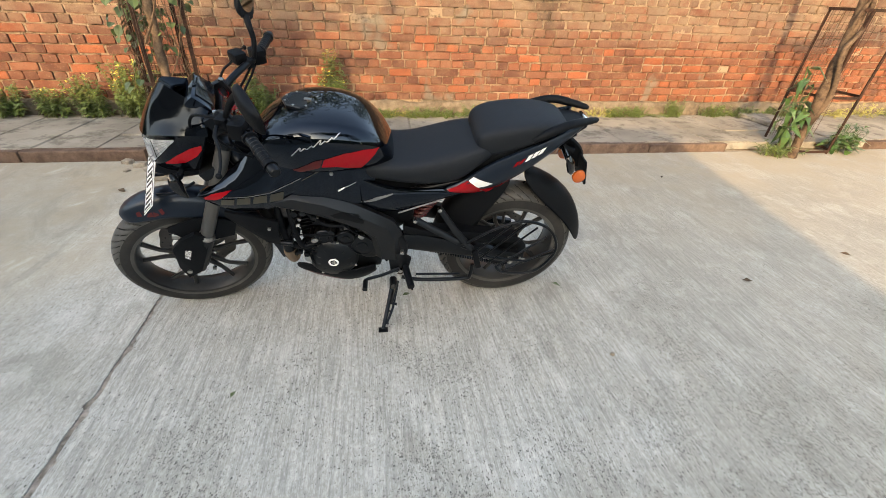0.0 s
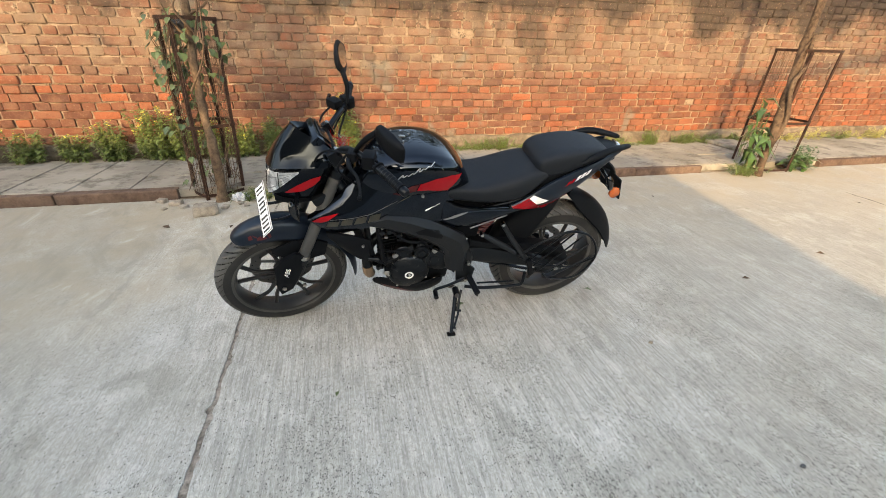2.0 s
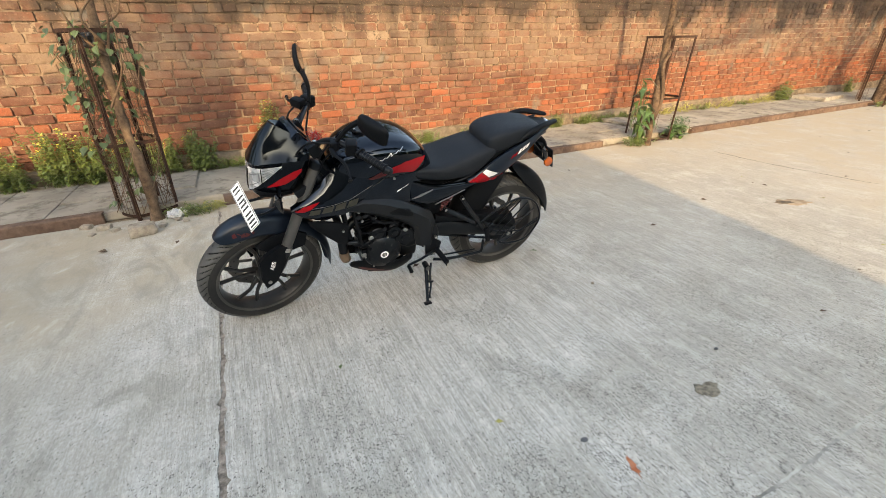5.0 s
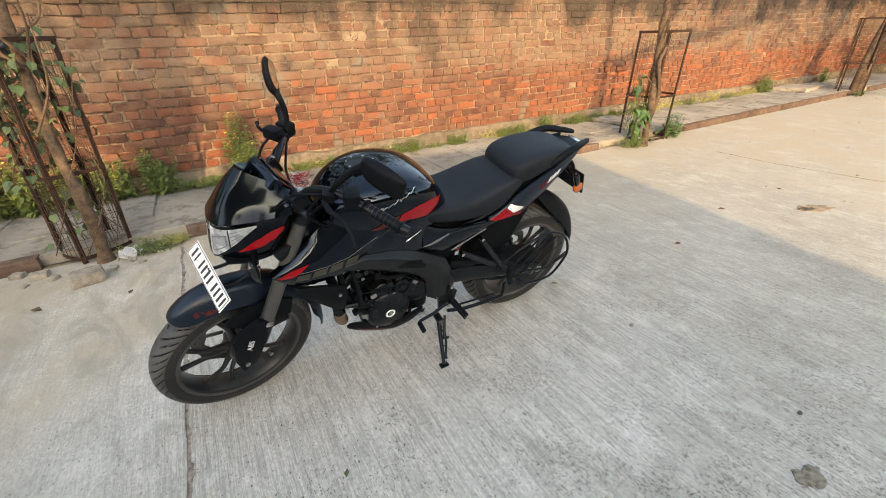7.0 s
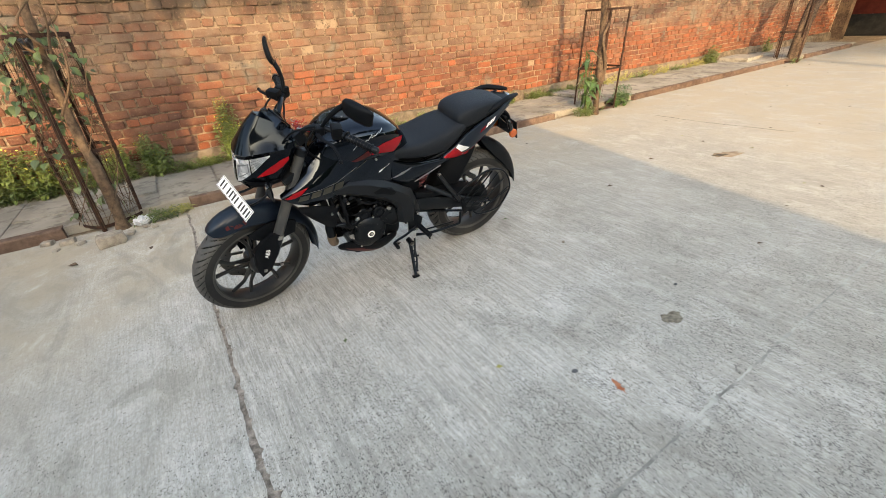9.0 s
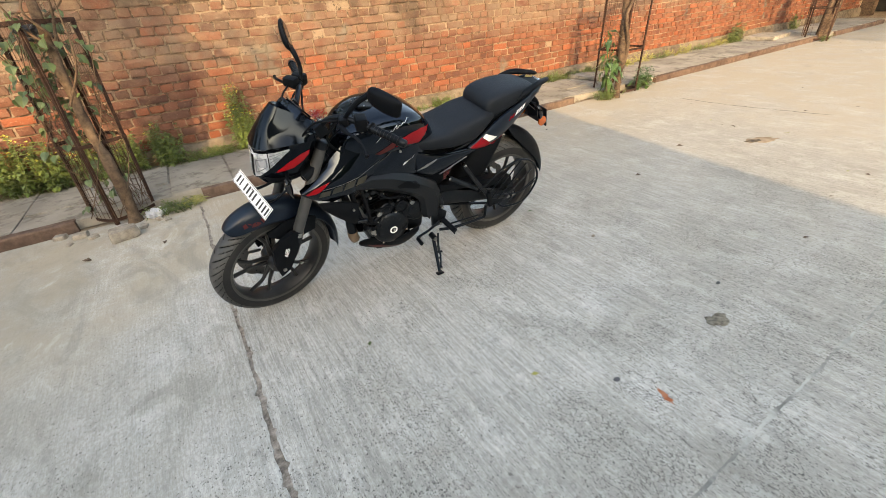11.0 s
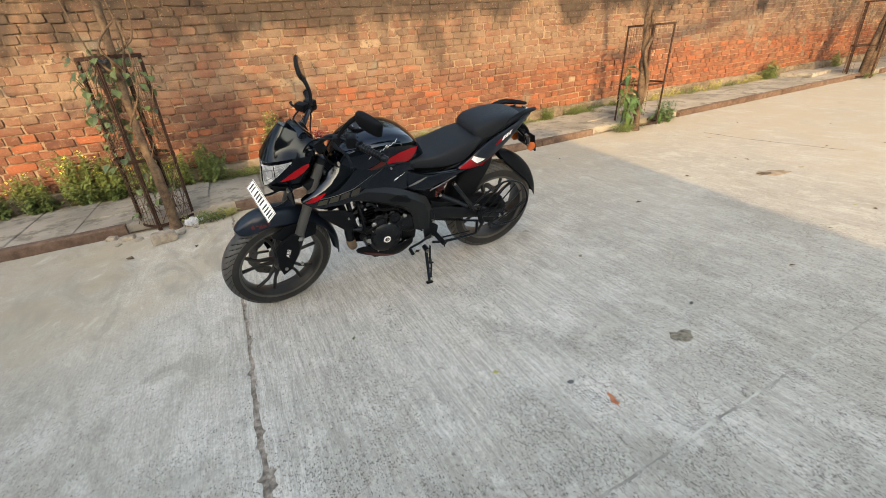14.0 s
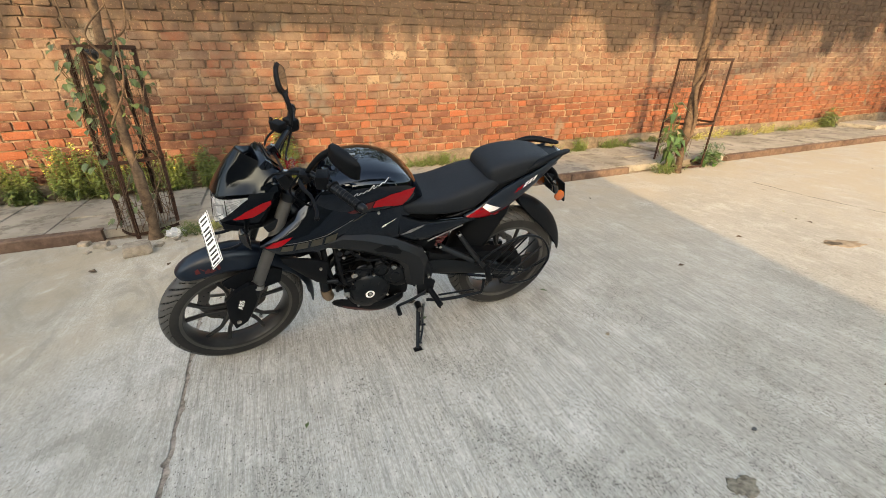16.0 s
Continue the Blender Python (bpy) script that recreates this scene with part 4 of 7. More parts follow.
bpy.context.view_layer.update()
bowl = part("headlight", lamp_shell(0.002, 0.0), FACETS, cowl, "clear multi-reflector headlight")
inlays.append(bowl)
inlays.append(part("lamp_projector", lamp_shell(0.0055, 0.0, 0.05, 0.95, -0.05, 0.05, 4), SMOKE, cowl, "dark projector slot"))
for s in (-1, 1):
    # a pale light guide round the main reflector, fine ribs fanning out to the tip
    for lo, hi, u0, u1 in ((0.20, 0.25, 0.12, 0.40), (0.70, 0.75, 0.12, 0.44), (0.20, 0.75, 0.11, 0.135), (0.22, 0.75, 0.40, 0.43)):
        inlays.append(part("light_guide", lamp_shell(0.0062, 0.0, lo, hi, s * u0, s * u1, 8), GREY_LINE, cowl))
    for k in range(4):
        inlays.append(part("lamp_rib", lamp_shell(0.0050, 0.0, 0.12 + 0.22 * k, 0.17 + 0.22 * k, s * 0.50, s * 0.93, 8), GREY_LINE, cowl, "grey rib of the reflector"))
    inlays.append(part("lamp_rib", lamp_shell(0.0050, 0.0, 0.0, 1.0, s * 0.46, s * 0.485, 4), SMOKE, cowl, "dark divider in the lamp"))
lens = part("headlight_lens", lamp_shell(0.010, 0.003), CLEAR, cowl)
lens.visible_shadow = False
inlays.append(lens)
for ob in [cowl, *inlays]:
    ob.data.transform(TURN)
bm = bmesh.new()
panel(bm, [(-0.60, 0.772, 0.085), (-0.53, 0.765, 0.10), (-0.47, 0.77, 0.105)], [(-0.585, 0.745, 0.06), (-0.53, 0.732, 0.075), (-0.47, 0.745, 0.09)], 2, 0.004, 0.12)
steered("chin", bm, PLASTIC, cowl)
for s in (-1, 1):
    bm = bmesh.new()
    tube(bm, [(-0.52, s * 0.07, 0.765), (-0.53, s * 0.115, 0.762)], 0.010, 8)
    tube(bm, smooth_path([(-0.548, s * 0.122, 0.785), (-0.545, s * 0.130, 0.755), (-0.538, s * 0.130, 0.718), (-0.530, s * 0.126, 0.684)], 4), [0.006, 0.012, 0.017, 0.020, 0.021, 0.021, 0.020, 0.018, 0.015, 0.012, 0.009, 0.006, 0.004], 10, 0.6)
    steered("front_indicator", bm, SMOKE, bike, "smoked front indicator")
# dash behind the cowl
bm = bmesh.new()
box(bm, (-0.405, 0, 0.972), (0.050, 0.165, 0.084), Matrix.Rotation(radians(-40), 3, "Y"), 0.024)
dash = steered("instrument_pod", bm, GLOSS, bike, "gloss black instrument pod")
bm = bmesh.new()
box(bm, Vector((-0.405, 0, 0.972)) + Vector((math.cos(radians(40)), 0, math.sin(radians(40)))) * 0.026, (0.004, 0.120, 0.054), Matrix.Rotation(radians(-40), 3, "Y"), 0.0015)
steered("dial_glass", bm, SMOKE, dash)

# number plate with its characters as plain bars
PLATE = Matrix.Translation((-0.652, -0.014, 0.690)) @ Matrix.Rotation(radians(8), 4, "X") @ Matrix.Rotation(radians(44), 4, "Y")
bm = bmesh.new()
box(bm, (0, 0, 0), (0.003, 0.270, 0.058), bevel=0.001)
bmesh.ops.transform(bm, matrix=PLATE, verts=bm.verts)
nplate = steered("number_plate", bm, PLATE_WHITE, bike, "white number plate with a row of black characters", smooth=False)
bm = bmesh.new()
for y0, w in ((-0.108, 0.018), (-0.085, 0.014), (-0.050, 0.017), (-0.027, 0.018), (-0.003, 0.018), (0.020, 0.018), (0.053, 0.018), (0.075, 0.016), (0.097, 0.018), (0.118, 0.016)):
    box(bm, (-0.0022, -y0, 0), (0.0012, w * 0.5, 0.036))
for dy, dz, sy, sz in ((0, 0.026, 0.262, 0.0016), (0, -0.026, 0.262, 0.0016), (0.131, 0, 0.0016, 0.052), (-0.131, 0, 0.0016, 0.052)):
    box(bm, (-0.0020, dy, dz), (0.0012, sy, sz))
bmesh.ops.transform(bm, matrix=PLATE, verts=bm.verts)
steered("plate_bars", bm, INK, nplate, smooth=False)
bm = bmesh.new()
tube(bm, smooth_path([(-0.645, 0.0, 0.70), (-0.60, -0.01, 0.705), (-0.53, -0.015, 0.72)], 4), 0.006, 8)
tube(bm, smooth_path([(-0.64, -0.06, 0.66), (-0.58, -0.06, 0.66), (-0.51, -0.07, 0.70)], 4), 0.005, 8)
steered("plate_bracket", bm, DARK_STEEL, bike)

# ---- handlebar and controls ----
bm = bmesh.new()
box(bm, (-0.365, 0, 0.925), (0.042, 0.215, 0.024), Matrix.Rotation(-RAKE, 3, "Y"), 0.008)
box(bm, (-0.435, 0, 0.765), (0.07, 0.25, 0.036), Matrix.Rotation(-RAKE, 3, "Y"), 0.008)
tube(bm, [(-0.39, 0, 0.93), (-0.455, 0, 0.745)], 0.033, 16)
steered("fork_clamp", bm, ENGINE_BLACK, bike)
CONTROLS = {
    -1: dict(bar=[(-0.362, -0.108, 0.925), (-0.352, -0.128, 0.975), (-0.325, -0.195, 1.015), (-0.285, -0.270, 1.014), (-0.217, -0.430, 0.990)], grip=((-0.262, -0.308, 1.006), (-0.218, -0.424, 0.991)), pod=(-0.283, -0.274, 1.018),
             lever=[(-0.345, -0.228, 1.004), (-0.350, -0.275, 1.002), (-0.340, -0.330, 0.998), (-0.342, -0.375, 0.980), (-0.350, -0.400, 0.966)], mount=(-0.325, -0.222, 1.012), stem=[(-0.318, -0.222, 1.022), (-0.302, -0.240, 1.058), (-0.280, -0.264, 1.096)], c0=(-0.256, -0.292, 1.134), c1=(-0.205, -0.432, 1.104)),
    1: dict(bar=[(-0.352, 0.108, 0.915), (-0.330, 0.126, 0.945), (-0.278, 0.195, 0.960), (-0.235, 0.270, 0.958), (-0.182, 0.425, 0.963)], grip=((-0.220, 0.308, 0.958), (-0.184, 0.418, 0.963)), pod=(-0.230, 0.272, 0.962),
            lever=[(-0.285, 0.235, 0.955), (-0.298, 0.285, 0.956), (-0.302, 0.335, 0.950), (-0.292, 0.385, 0.936), (-0.279, 0.420, 0.927)], mount=(-0.266, 0.226, 0.958), stem=[(-0.240, 0.238, 0.970), (-0.228, 0.256, 1.020), (-0.232, 0.272, 1.062)], c0=(-0.237, 0.290, 1.080), c1=(-0.215, 0.388, 1.196)),
}
for s, ctl in CONTROLS.items():
    bm = bmesh.new()
    tube(bm, smooth_path(ctl["bar"], 5), 0.0115, 12)
    box(bm, Vector(ctl["bar"][0]) + Vector((-0.003, s * 0.004, 0.015)), (0.05, 0.03, 0.06), Matrix.Rotation(-RAKE, 3, "Y"), 0.008)
    bar = steered("handlebar", bm, DARK_STEEL, bike)
    steered("bolt", rod([Vector(ctl["bar"][0]) + Vector((0.0, 0, 0.04)), Vector(ctl["bar"][0]) + Vector((0.003, 0, 0.052))], 0.009, 12), STEEL, bar)
    a, b = Vector(ctl["grip"][0]), Vector(ctl["grip"][1])
    steered("grip", rod([a.lerp(b, t) for t in (0, 0.04, 0.06, 0.5, 0.94, 0.96, 1.0)], [0.022, 0.022, 0.0155, 0.0162, 0.0155, 0.019, 0.019], 18), PLASTIC, bar, "ribbed rubber grip")
    for q in range(7):
        c = a.lerp(b, 0.14 + 0.115 * q)
        steered("grip_rib", rod([c, c.lerp(b, 0.025)], 0.0166, 16), INK, bar)
    steered("bar_end", rod([b, b.lerp(a, -0.16), b.lerp(a, -0.20)], [0.015, 0.0155, 0.012], 16), DARK_STEEL, bar)
    pod = Vector(ctl["pod"])
    bm = bmesh.new()
    box(bm, pod, (0.044, 0.056, 0.050), Matrix.Rotation(radians(s * 25), 3, "Z"), 0.009)
    for q in range(3):
        box(bm, pod + Vector((0.020, s * (-0.018 + 0.016 * q), 0.010 * (q % 2))), (0.012, 0.010, 0.010), None, 0.002)
    steered("switch_pod", bm, PLASTIC, bar)
    bm = bmesh.new()
    tube(bm, smooth_path(ctl["lever"], 5), [0.009] * 6 + [0.0062] * 14 + [0.0065], 10, 0.55)
    bmesh.ops.create_uvsphere(bm, u_segments=10, v_segments=8, radius=0.0085, matrix=Matrix.Translation(ctl["lever"][-1]))
    steered("lever", bm, PLASTIC, bar, "black lever with a ball end")
    mount = Vector(ctl["mount"])
    bm = bmesh.new()
    box(bm, mount, (0.034, 0.040, 0.030), Matrix.Rotation(radians(s * 30), 3, "Z"), 0.006)
    if s > 0:
        box(bm, mount + Vector((-0.026, 0.004, 0.022)), (0.044, 0.056, 0.038), Matrix.Rotation(radians(s * 30), 3, "Z"), 0.008)
    steered("lever_mount", bm, PLASTIC, bar)
    # mirror: the left one droops outwards, the right one rises
    c0 = Vector(ctl["c0"])
    c1 = c0.lerp(Vector(ctl["c1"]), 0.90 if s < 0 else 0.80)
    stem = smooth_path([*ctl["stem"], c0 + (c1 - c0) * 0.06], 6)
    mir = steered("mirror", rod(stem, [0.0078 + 0.0002 * q for q in range(len(stem))], 10), PLASTIC, bike, "matt black mirror on a curved stem")
    bm = bmesh.new()
    along = (c1 - c0).normalized()
    faces = Vector((1.0, -0.68 if s > 0 else 0.12, 0.30 if s > 0 else 0.05)).normalized()
    upw = along.cross(faces).normalized() * (-s)
    faces = upw.cross(along).normalized()
    faces = faces if faces.x > 0 else -faces
    rings = []
    for t, h, d in ((0.0, 0.018, 0.010), (0.08, 0.030, 0.018), (0.25, 0.037, 0.024), (0.55, 0.040, 0.025), (0.82, 0.038, 0.021), (0.95, 0.033, 0.014), (1.0, 0.025, 0.006)):
        c = c0.lerp(c1, t)
        rings.append([bm.verts.new(c + upw * h * math.copysign(abs(math.cos(a)) ** 0.6, math.cos(a)) + (-faces) * d * max(math.copysign(abs(math.sin(a)) ** 0.8, math.sin(a)), -0.12)) for a in (2 * math.pi * k / 16 for k in range(16))])
    skin(bm, rings)
    steered("housing", bm, PLASTIC, mir)
    bm = bmesh.new()
    rim = []
    for k in range(20):
        a = 2 * math.pi * k / 20
        rim.append(bm.verts.new(c0.lerp(c1, 0.56 + 0.40 * math.cos(a)) + upw * 0.034 * math.sin(a) + faces * 0.0045))
    bm.faces.new(rim)
    steered("mirror_glass", bm, MIRROR, mir, smooth=False)

# cables from the bars to the head
for s, pts in ((-1, [(-0.335, -0.205, 1.010), (-0.41, -0.16, 1.00), (-0.44, -0.09, 0.90), (-0.37, -0.05, 0.80)]), (-1, [(-0.30, -0.23, 1.00), (-0.33, -0.17, 0.94), (-0.34, -0.12, 0.87), (-0.29, -0.09, 0.80)]),
               (-1, [(-0.34, -0.20, 1.005), (-0.37, -0.17, 0.93), (-0.33, -0.15, 0.86), (-0.26, -0.13, 0.79)]), (1, [(-0.27, 0.21, 0.955), (-0.315, 0.195, 0.925), (-0.355, 0.14, 0.88), (-0.36, 0.06, 0.80)]),
               (1, [(-0.25, 0.235, 0.95), (-0.285, 0.215, 0.91), (-0.335, 0.15, 0.86), (-0.35, 0.09, 0.79)]), (1, [(-0.31, 0.225, 0.97), (-0.36, 0.20, 0.93), (-0.41, 0.14, 0.80), (-0.48, 0.11, 0.64), (-0.53, 0.09, 0.50)]),
               (1, [(-0.24, 0.25, 0.945), (-0.262, 0.21, 0.92), (-0.30, 0.14, 0.885), (-0.31, 0.07, 0.84)])):
    steered("cable", rod(smooth_path(pts, 8), 0.0042, 8), PLASTIC, bike)

# ---- tank, shrouds ----
bm = bmesh.new()
body_loft(bm, [(-0.285, 0.852, 0.81, 0.76, 0.080), (-0.255, 0.886, 0.832, 0.75, 0.120), (-0.205, 0.920, 0.855, 0.74, 0.155), (-0.14, 0.948, 0.870, 0.73, 0.176), (-0.07, 0.958, 0.872, 0.73, 0.182),
               (0.0, 0.954, 0.868, 0.735, 0.180), (0.06, 0.940, 0.857, 0.745, 0.170), (0.11, 0.915, 0.840, 0.755, 0.152), (0.15, 0.874, 0.818, 0.76, 0.126), (0.178, 0.826, 0.796, 0.765, 0.100), (0.192, 0.790, 0.78, 0.768, 0.085)], 0.72, ridges=((4, 0.9), (8, 0.9), (2, 0.75), (10, 0.75)))
tank = soften(part("fuel_tank", bm, GLOSS, bike, "gloss black sculpted fuel tank"))
for s in (-1, 1):
    stick("red_panel", [(-0.034, 0.838), (0.03, 0.858), (0.09, 0.860), (0.142, 0.850)], [(-0.046, 0.806), (0.0, 0.806), (0.04, 0.798), (0.080, 0.790)], tank, RED, tank, "red side panel", side=s)
    stick("red_fade", [(-0.180, 0.772), (-0.12, 0.800), (-0.065, 0.832), (-0.038, 0.838)], [(-0.172, 0.762), (-0.12, 0.780), (-0.07, 0.798), (-0.050, 0.805)], tank, RED_DIM, tank, "dark red fading into black", side=s)
# the script mark as plain slanted strokes
wave = (-0.022, 0.030, 0.002, 0.016, 0.0, 0.017, 0.0, 0.034, 0.0, 0.015, 0.0, 0.016, 0.0, 0.018, 0.010)
path = []
for k, up in enumerate(wave):
    x = -0.125 + 0.0105 * k
    path.append((x + up * 0.40, 0.862 + (x + 0.125) * 0.34 + up * 0.52))
path = [(p.x, p.y) for p in smooth_path([(x, z, 0) for x, z in path], 4)]
for s in (-1, 1):
    stick("logo_stroke", path, [(x + 0.0036, z - 0.0014) for x, z in path], tank, SILVER, tank, "silver script mark", n=1, side=s, grow=1)
# filler cap
CAP = Matrix.Translation((-0.105, 0, 0.951)) @ Matrix.Rotation(radians(4), 4, "Y")
bm = bmesh.new()
lathe(bm, [(0.060, -0.01), (0.062, 0.001), (0.058, 0.005), (0.046, 0.005), (0.044, 0.003), (0.0, 0.003)][:-1] + [(0.002, 0.0032)], (0, 0, 0), 8, "z")
bmesh.ops.transform(bm, matrix=CAP, verts=bm.verts)
cap = part("filler_cap", bm, ENGINE_BLACK, tank, "dark filler cap with small bolts", smooth=False)
for k in range(8):
    bm = bmesh.new()
    a = 2 * math.pi * (k + 0.5) / 8
    lathe(bm, [(0.004, 0.0), (0.004, 0.007), (0.002, 0.008)], (0.052 * math.cos(a), 0.052 * math.sin(a), 0), 8, "z")
    bmesh.ops.transform(bm, matrix=CAP, verts=bm.verts)
    part("bolt", bm, STEEL, cap)
bm = bmesh.new()
box(bm, (0.02, 0, 0.006), (0.024, 0.014, 0.004), None, 0.001)
bmesh.ops.transform(bm, matrix=CAP, verts=bm.verts)
part("key_flap", bm, STEEL, cap)

for s in (-1, 1):
    bm = bmesh.new()
    hi = [(-0.470, 0.682, 0.137), (-0.415, 0.712, 0.127), (-0.362, 0.752, 0.117), (-0.310, 0.796, 0.108), (-0.258, 0.838, 0.106), (-0.195, 0.872, 0.116), (-0.105, 0.895, 0.142)]
    waist = [(-0.472, 0.676, 0.140), (-0.420, 0.682, 0.154), (-0.362, 0.688, 0.164), (-0.300, 0.698, 0.170), (-0.235, 0.714, 0.170), (-0.170, 0.742, 0.166), (-0.105, 0.780, 0.162)]
    lo = [(-0.466, 0.668, 0.138), (-0.425, 0.634, 0.140), (-0.365, 0.610, 0.144), (-0.300, 0.614, 0.148), (-0.235, 0.628, 0.150), (-0.170, 0.660, 0.150), (-0.105, 0.705, 0.150)]
    panel(bm, hi, waist, 4, 0.009, 0.02, s)
    panel(bm, waist, lo, 3, 0.003, 0.02, s)
    shroud = part("tank_shroud", bm, GLOSS, bike, "gloss black tank shroud with a red tip")
    stick("red_tip", [(-0.456, 0.673), (-0.420, 0.693), (-0.350, 0.712)], [(-0.448, 0.667), (-0.415, 0.669), (-0.395, 0.677)], shroud, RED, shroud, "red tip", side=s)
    stick("pinstripe", [(-0.385, 0.684), (-0.30, 0.693), (-0.225, 0.708), (-0.12, 0.760)], [(-0.385, 0.6815), (-0.30, 0.690), (-0.225, 0.7045), (-0.12, 0.757)], shroud, GREY_LINE, shroud, side=s)
    # four slanted olive-grey patches along the lower shroud
    for x0 in (-0.405, -0.350, -0.295, -0.240):
        stick("panel_stroke", [(x0, 0.645 + (x0 + 0.405) * 0.10), (x0 + 0.046, 0.648 + (x0 + 0.405) * 0.12)], [(x0 + 0.012, 0.672 + (x0 + 0.405) * 0.16), (x0 + 0.056, 0.677 + (x0 + 0.405) * 0.18)], shroud, OLIVE, shroud, side=s)
    # infill between tank and frame cover
    bm = bmesh.new()
    panel(bm, [(-0.205, 0.738, 0.150), (-0.12, 0.775, 0.158), (-0.03, 0.818, 0.160), (0.04, 0.806, 0.153), (0.12, 0.770, 0.118)],
          [(-0.23, 0.655, 0.150), (-0.13, 0.655, 0.150), (-0.03, 0.655, 0.150), (0.04, 0.640, 0.148), (0.12, 0.60, 0.118)], 4, 0.006, 0.02, s)
    infill = part("side_infill", bm, GLOSS, bike, "black panel under the tank")
    part("bolt", rod([(-0.02, s * 0.158, 0.775), (-0.02, s * 0.168, 0.775)], 0.006, 10), STEEL, infill)
    stick("name_stroke", [(-0.006, 0.706), (0.006, 0.714), (0.022, 0.719), (0.056, 0.733)], [(-0.006, 0.698), (0.010, 0.706), (0.020, 0.716), (0.0562, 0.7312)], infill, WHITE, infill, side=s, n=1)
    stick("pinstripe", [(-0.20, 0.70), (-0.04, 0.798), (0.02, 0.800)], [(-0.20, 0.697), (-0.04, 0.794), (0.02, 0.796)], infill, OLIVE, infill, side=s, n=1)
    # cover of the perimeter frame
    bm = bmesh.new()
    hi = [(-0.245, 0.662, 0.156), (-0.165, 0.700, 0.166), (-0.06, 0.678, 0.170), (0.035, 0.638, 0.172), (0.115, 0.592, 0.172), (0.180, 0.548, 0.168), (0.212, 0.480, 0.160), (0.212, 0.345, 0.152)]
    lo = [(-0.235, 0.630, 0.150), (-0.165, 0.605, 0.154), (-0.08, 0.572, 0.156), (0.005, 0.532, 0.156), (0.062, 0.494, 0.155), (0.094, 0.458, 0.152), (0.100, 0.405, 0.150), (0.112, 0.348, 0.148)]
    fold = [tuple(a + (b - a) * 0.26 for a, b in zip(p, q)) for p, q in zip(hi, lo)]
    crest = [tuple(a + (b - a) * 0.80 for a, b in zip(p, q)) for p, q in zip(hi, lo)]
    panel(bm, [(x, z, y - 0.022) for x, z, y in hi], [(x, z, y + 0.006) for x, z, y in fold], 1, 0.0, 0.02, s)
    panel(bm, [(x, z, y + 0.006) for x, z, y in fold], [(x, z, y + 0.002) for x, z, y in crest], 2, 0.0, 0.02, s)
    panel(bm, [(x, z, y + 0.002) for x, z, y in crest], [(x, z, y - 0.014) for x, z, y in lo], 1, 0.0, 0.02, s)
    cover = part("frame_cover", bm, SATIN_GREY, bike, "dark grey satin frame cover")
    stick("recess", [(-0.045, 0.600), (0.0, 0.622), (0.055, 0.605), (0.075, 0.575)], [(-0.03, 0.585), (0.0, 0.58), (0.05, 0.562), (0.070, 0.560)], cover, PLASTIC, cover, side=s)
    part("bolt", rod([(0.212, s * 0.15, 0.392), (0.212, s * 0.166, 0.392)], 0.009, 10), STEEL, cover)
    # side cover under the seat
    bm = bmesh.new()
    panel(bm, [(0.06, 0.755, 0.140), (0.12, 0.715, 0.142), (0.20, 0.690, 0.140), (0.30, 0.682, 0.136), (0.40, 0.680, 0.124), (0.46, 0.668, 0.115)],
          [(0.06, 0.625, 0.142), (0.13, 0.585, 0.142), (0.20, 0.580, 0.136), (0.28, 0.600, 0.128), (0.36, 0.625, 0.120), (0.44, 0.640, 0.110)], 4, 0.010, 0.02, s)
    sidecover = soften(part("side_cover", bm, GLOSS, bike, "gloss black side cover"), 1)
    stick("silver_wedge", [(0.065, 0.640), (0.12, 0.665), (0.18, 0.678)], [(0.065, 0.636), (0.12, 0.650), (0.18, 0.672)], sidecover, GREY_LINE, sidecover, side=s, n=1)
    stick("pinstripe", [(0.18, 0.678), (0.28, 0.676), (0.40, 0.664)], [(0.18, 0.672), (0.28, 0.670), (0.40, 0.660)], sidecover, NAVY, sidecover, side=s, n=1)
    bm = bmesh.new()
    tube(bm, [(0.20, s * 0.147, 0.588), (0.37, s * 0.126, 0.632)], 0.003, 6)
    part("edge_trim", bm, GREY_LINE, sidecover)

# ---- seats and tail ----
bm = bmesh.new()
body_loft(bm, [(0.050, 0.772, 0.762, 0.745, 0.120), (0.062, 0.778, 0.764, 0.735, 0.130), (0.10, 0.785, 0.765, 0.718, 0.136), (0.168, 0.792, 0.764, 0.702, 0.140), (0.21, 0.788, 0.757, 0.697, 0.142), (0.27, 0.795, 0.752, 0.690, 0.145), (0.34, 0.816, 0.762, 0.688, 0.148),
               (0.41, 0.836, 0.778, 0.695, 0.148), (0.46, 0.846, 0.796, 0.735, 0.140), (0.51, 0.850, 0.815, 0.785, 0.126), (0.55, 0.850, 0.82, 0.80, 0.11)], 0.60, 0.90)
soften(part("rider_seat", bm, SEATVINYL, bike, "matt black rider seat"))
bm = bmesh.new()
body_loft(bm, [(0.470, 0.862, 0.845, 0.825, 0.085), (0.482, 0.886, 0.855, 0.812, 0.112), (0.515, 0.908, 0.865, 0.782, 0.124), (0.58, 0.922, 0.880, 0.800, 0.126), (0.66, 0.930, 0.892, 0.828, 0.120),
               (0.73, 0.928, 0.898, 0.854, 0.108), (0.785, 0.918, 0.900, 0.876, 0.088), (0.805, 0.906, 0.898, 0.888, 0.070)], 0.55, 0.92)
soften(part("pillion_seat", bm, SEATVINYL, bike, "matt black stepped pillion seat"))
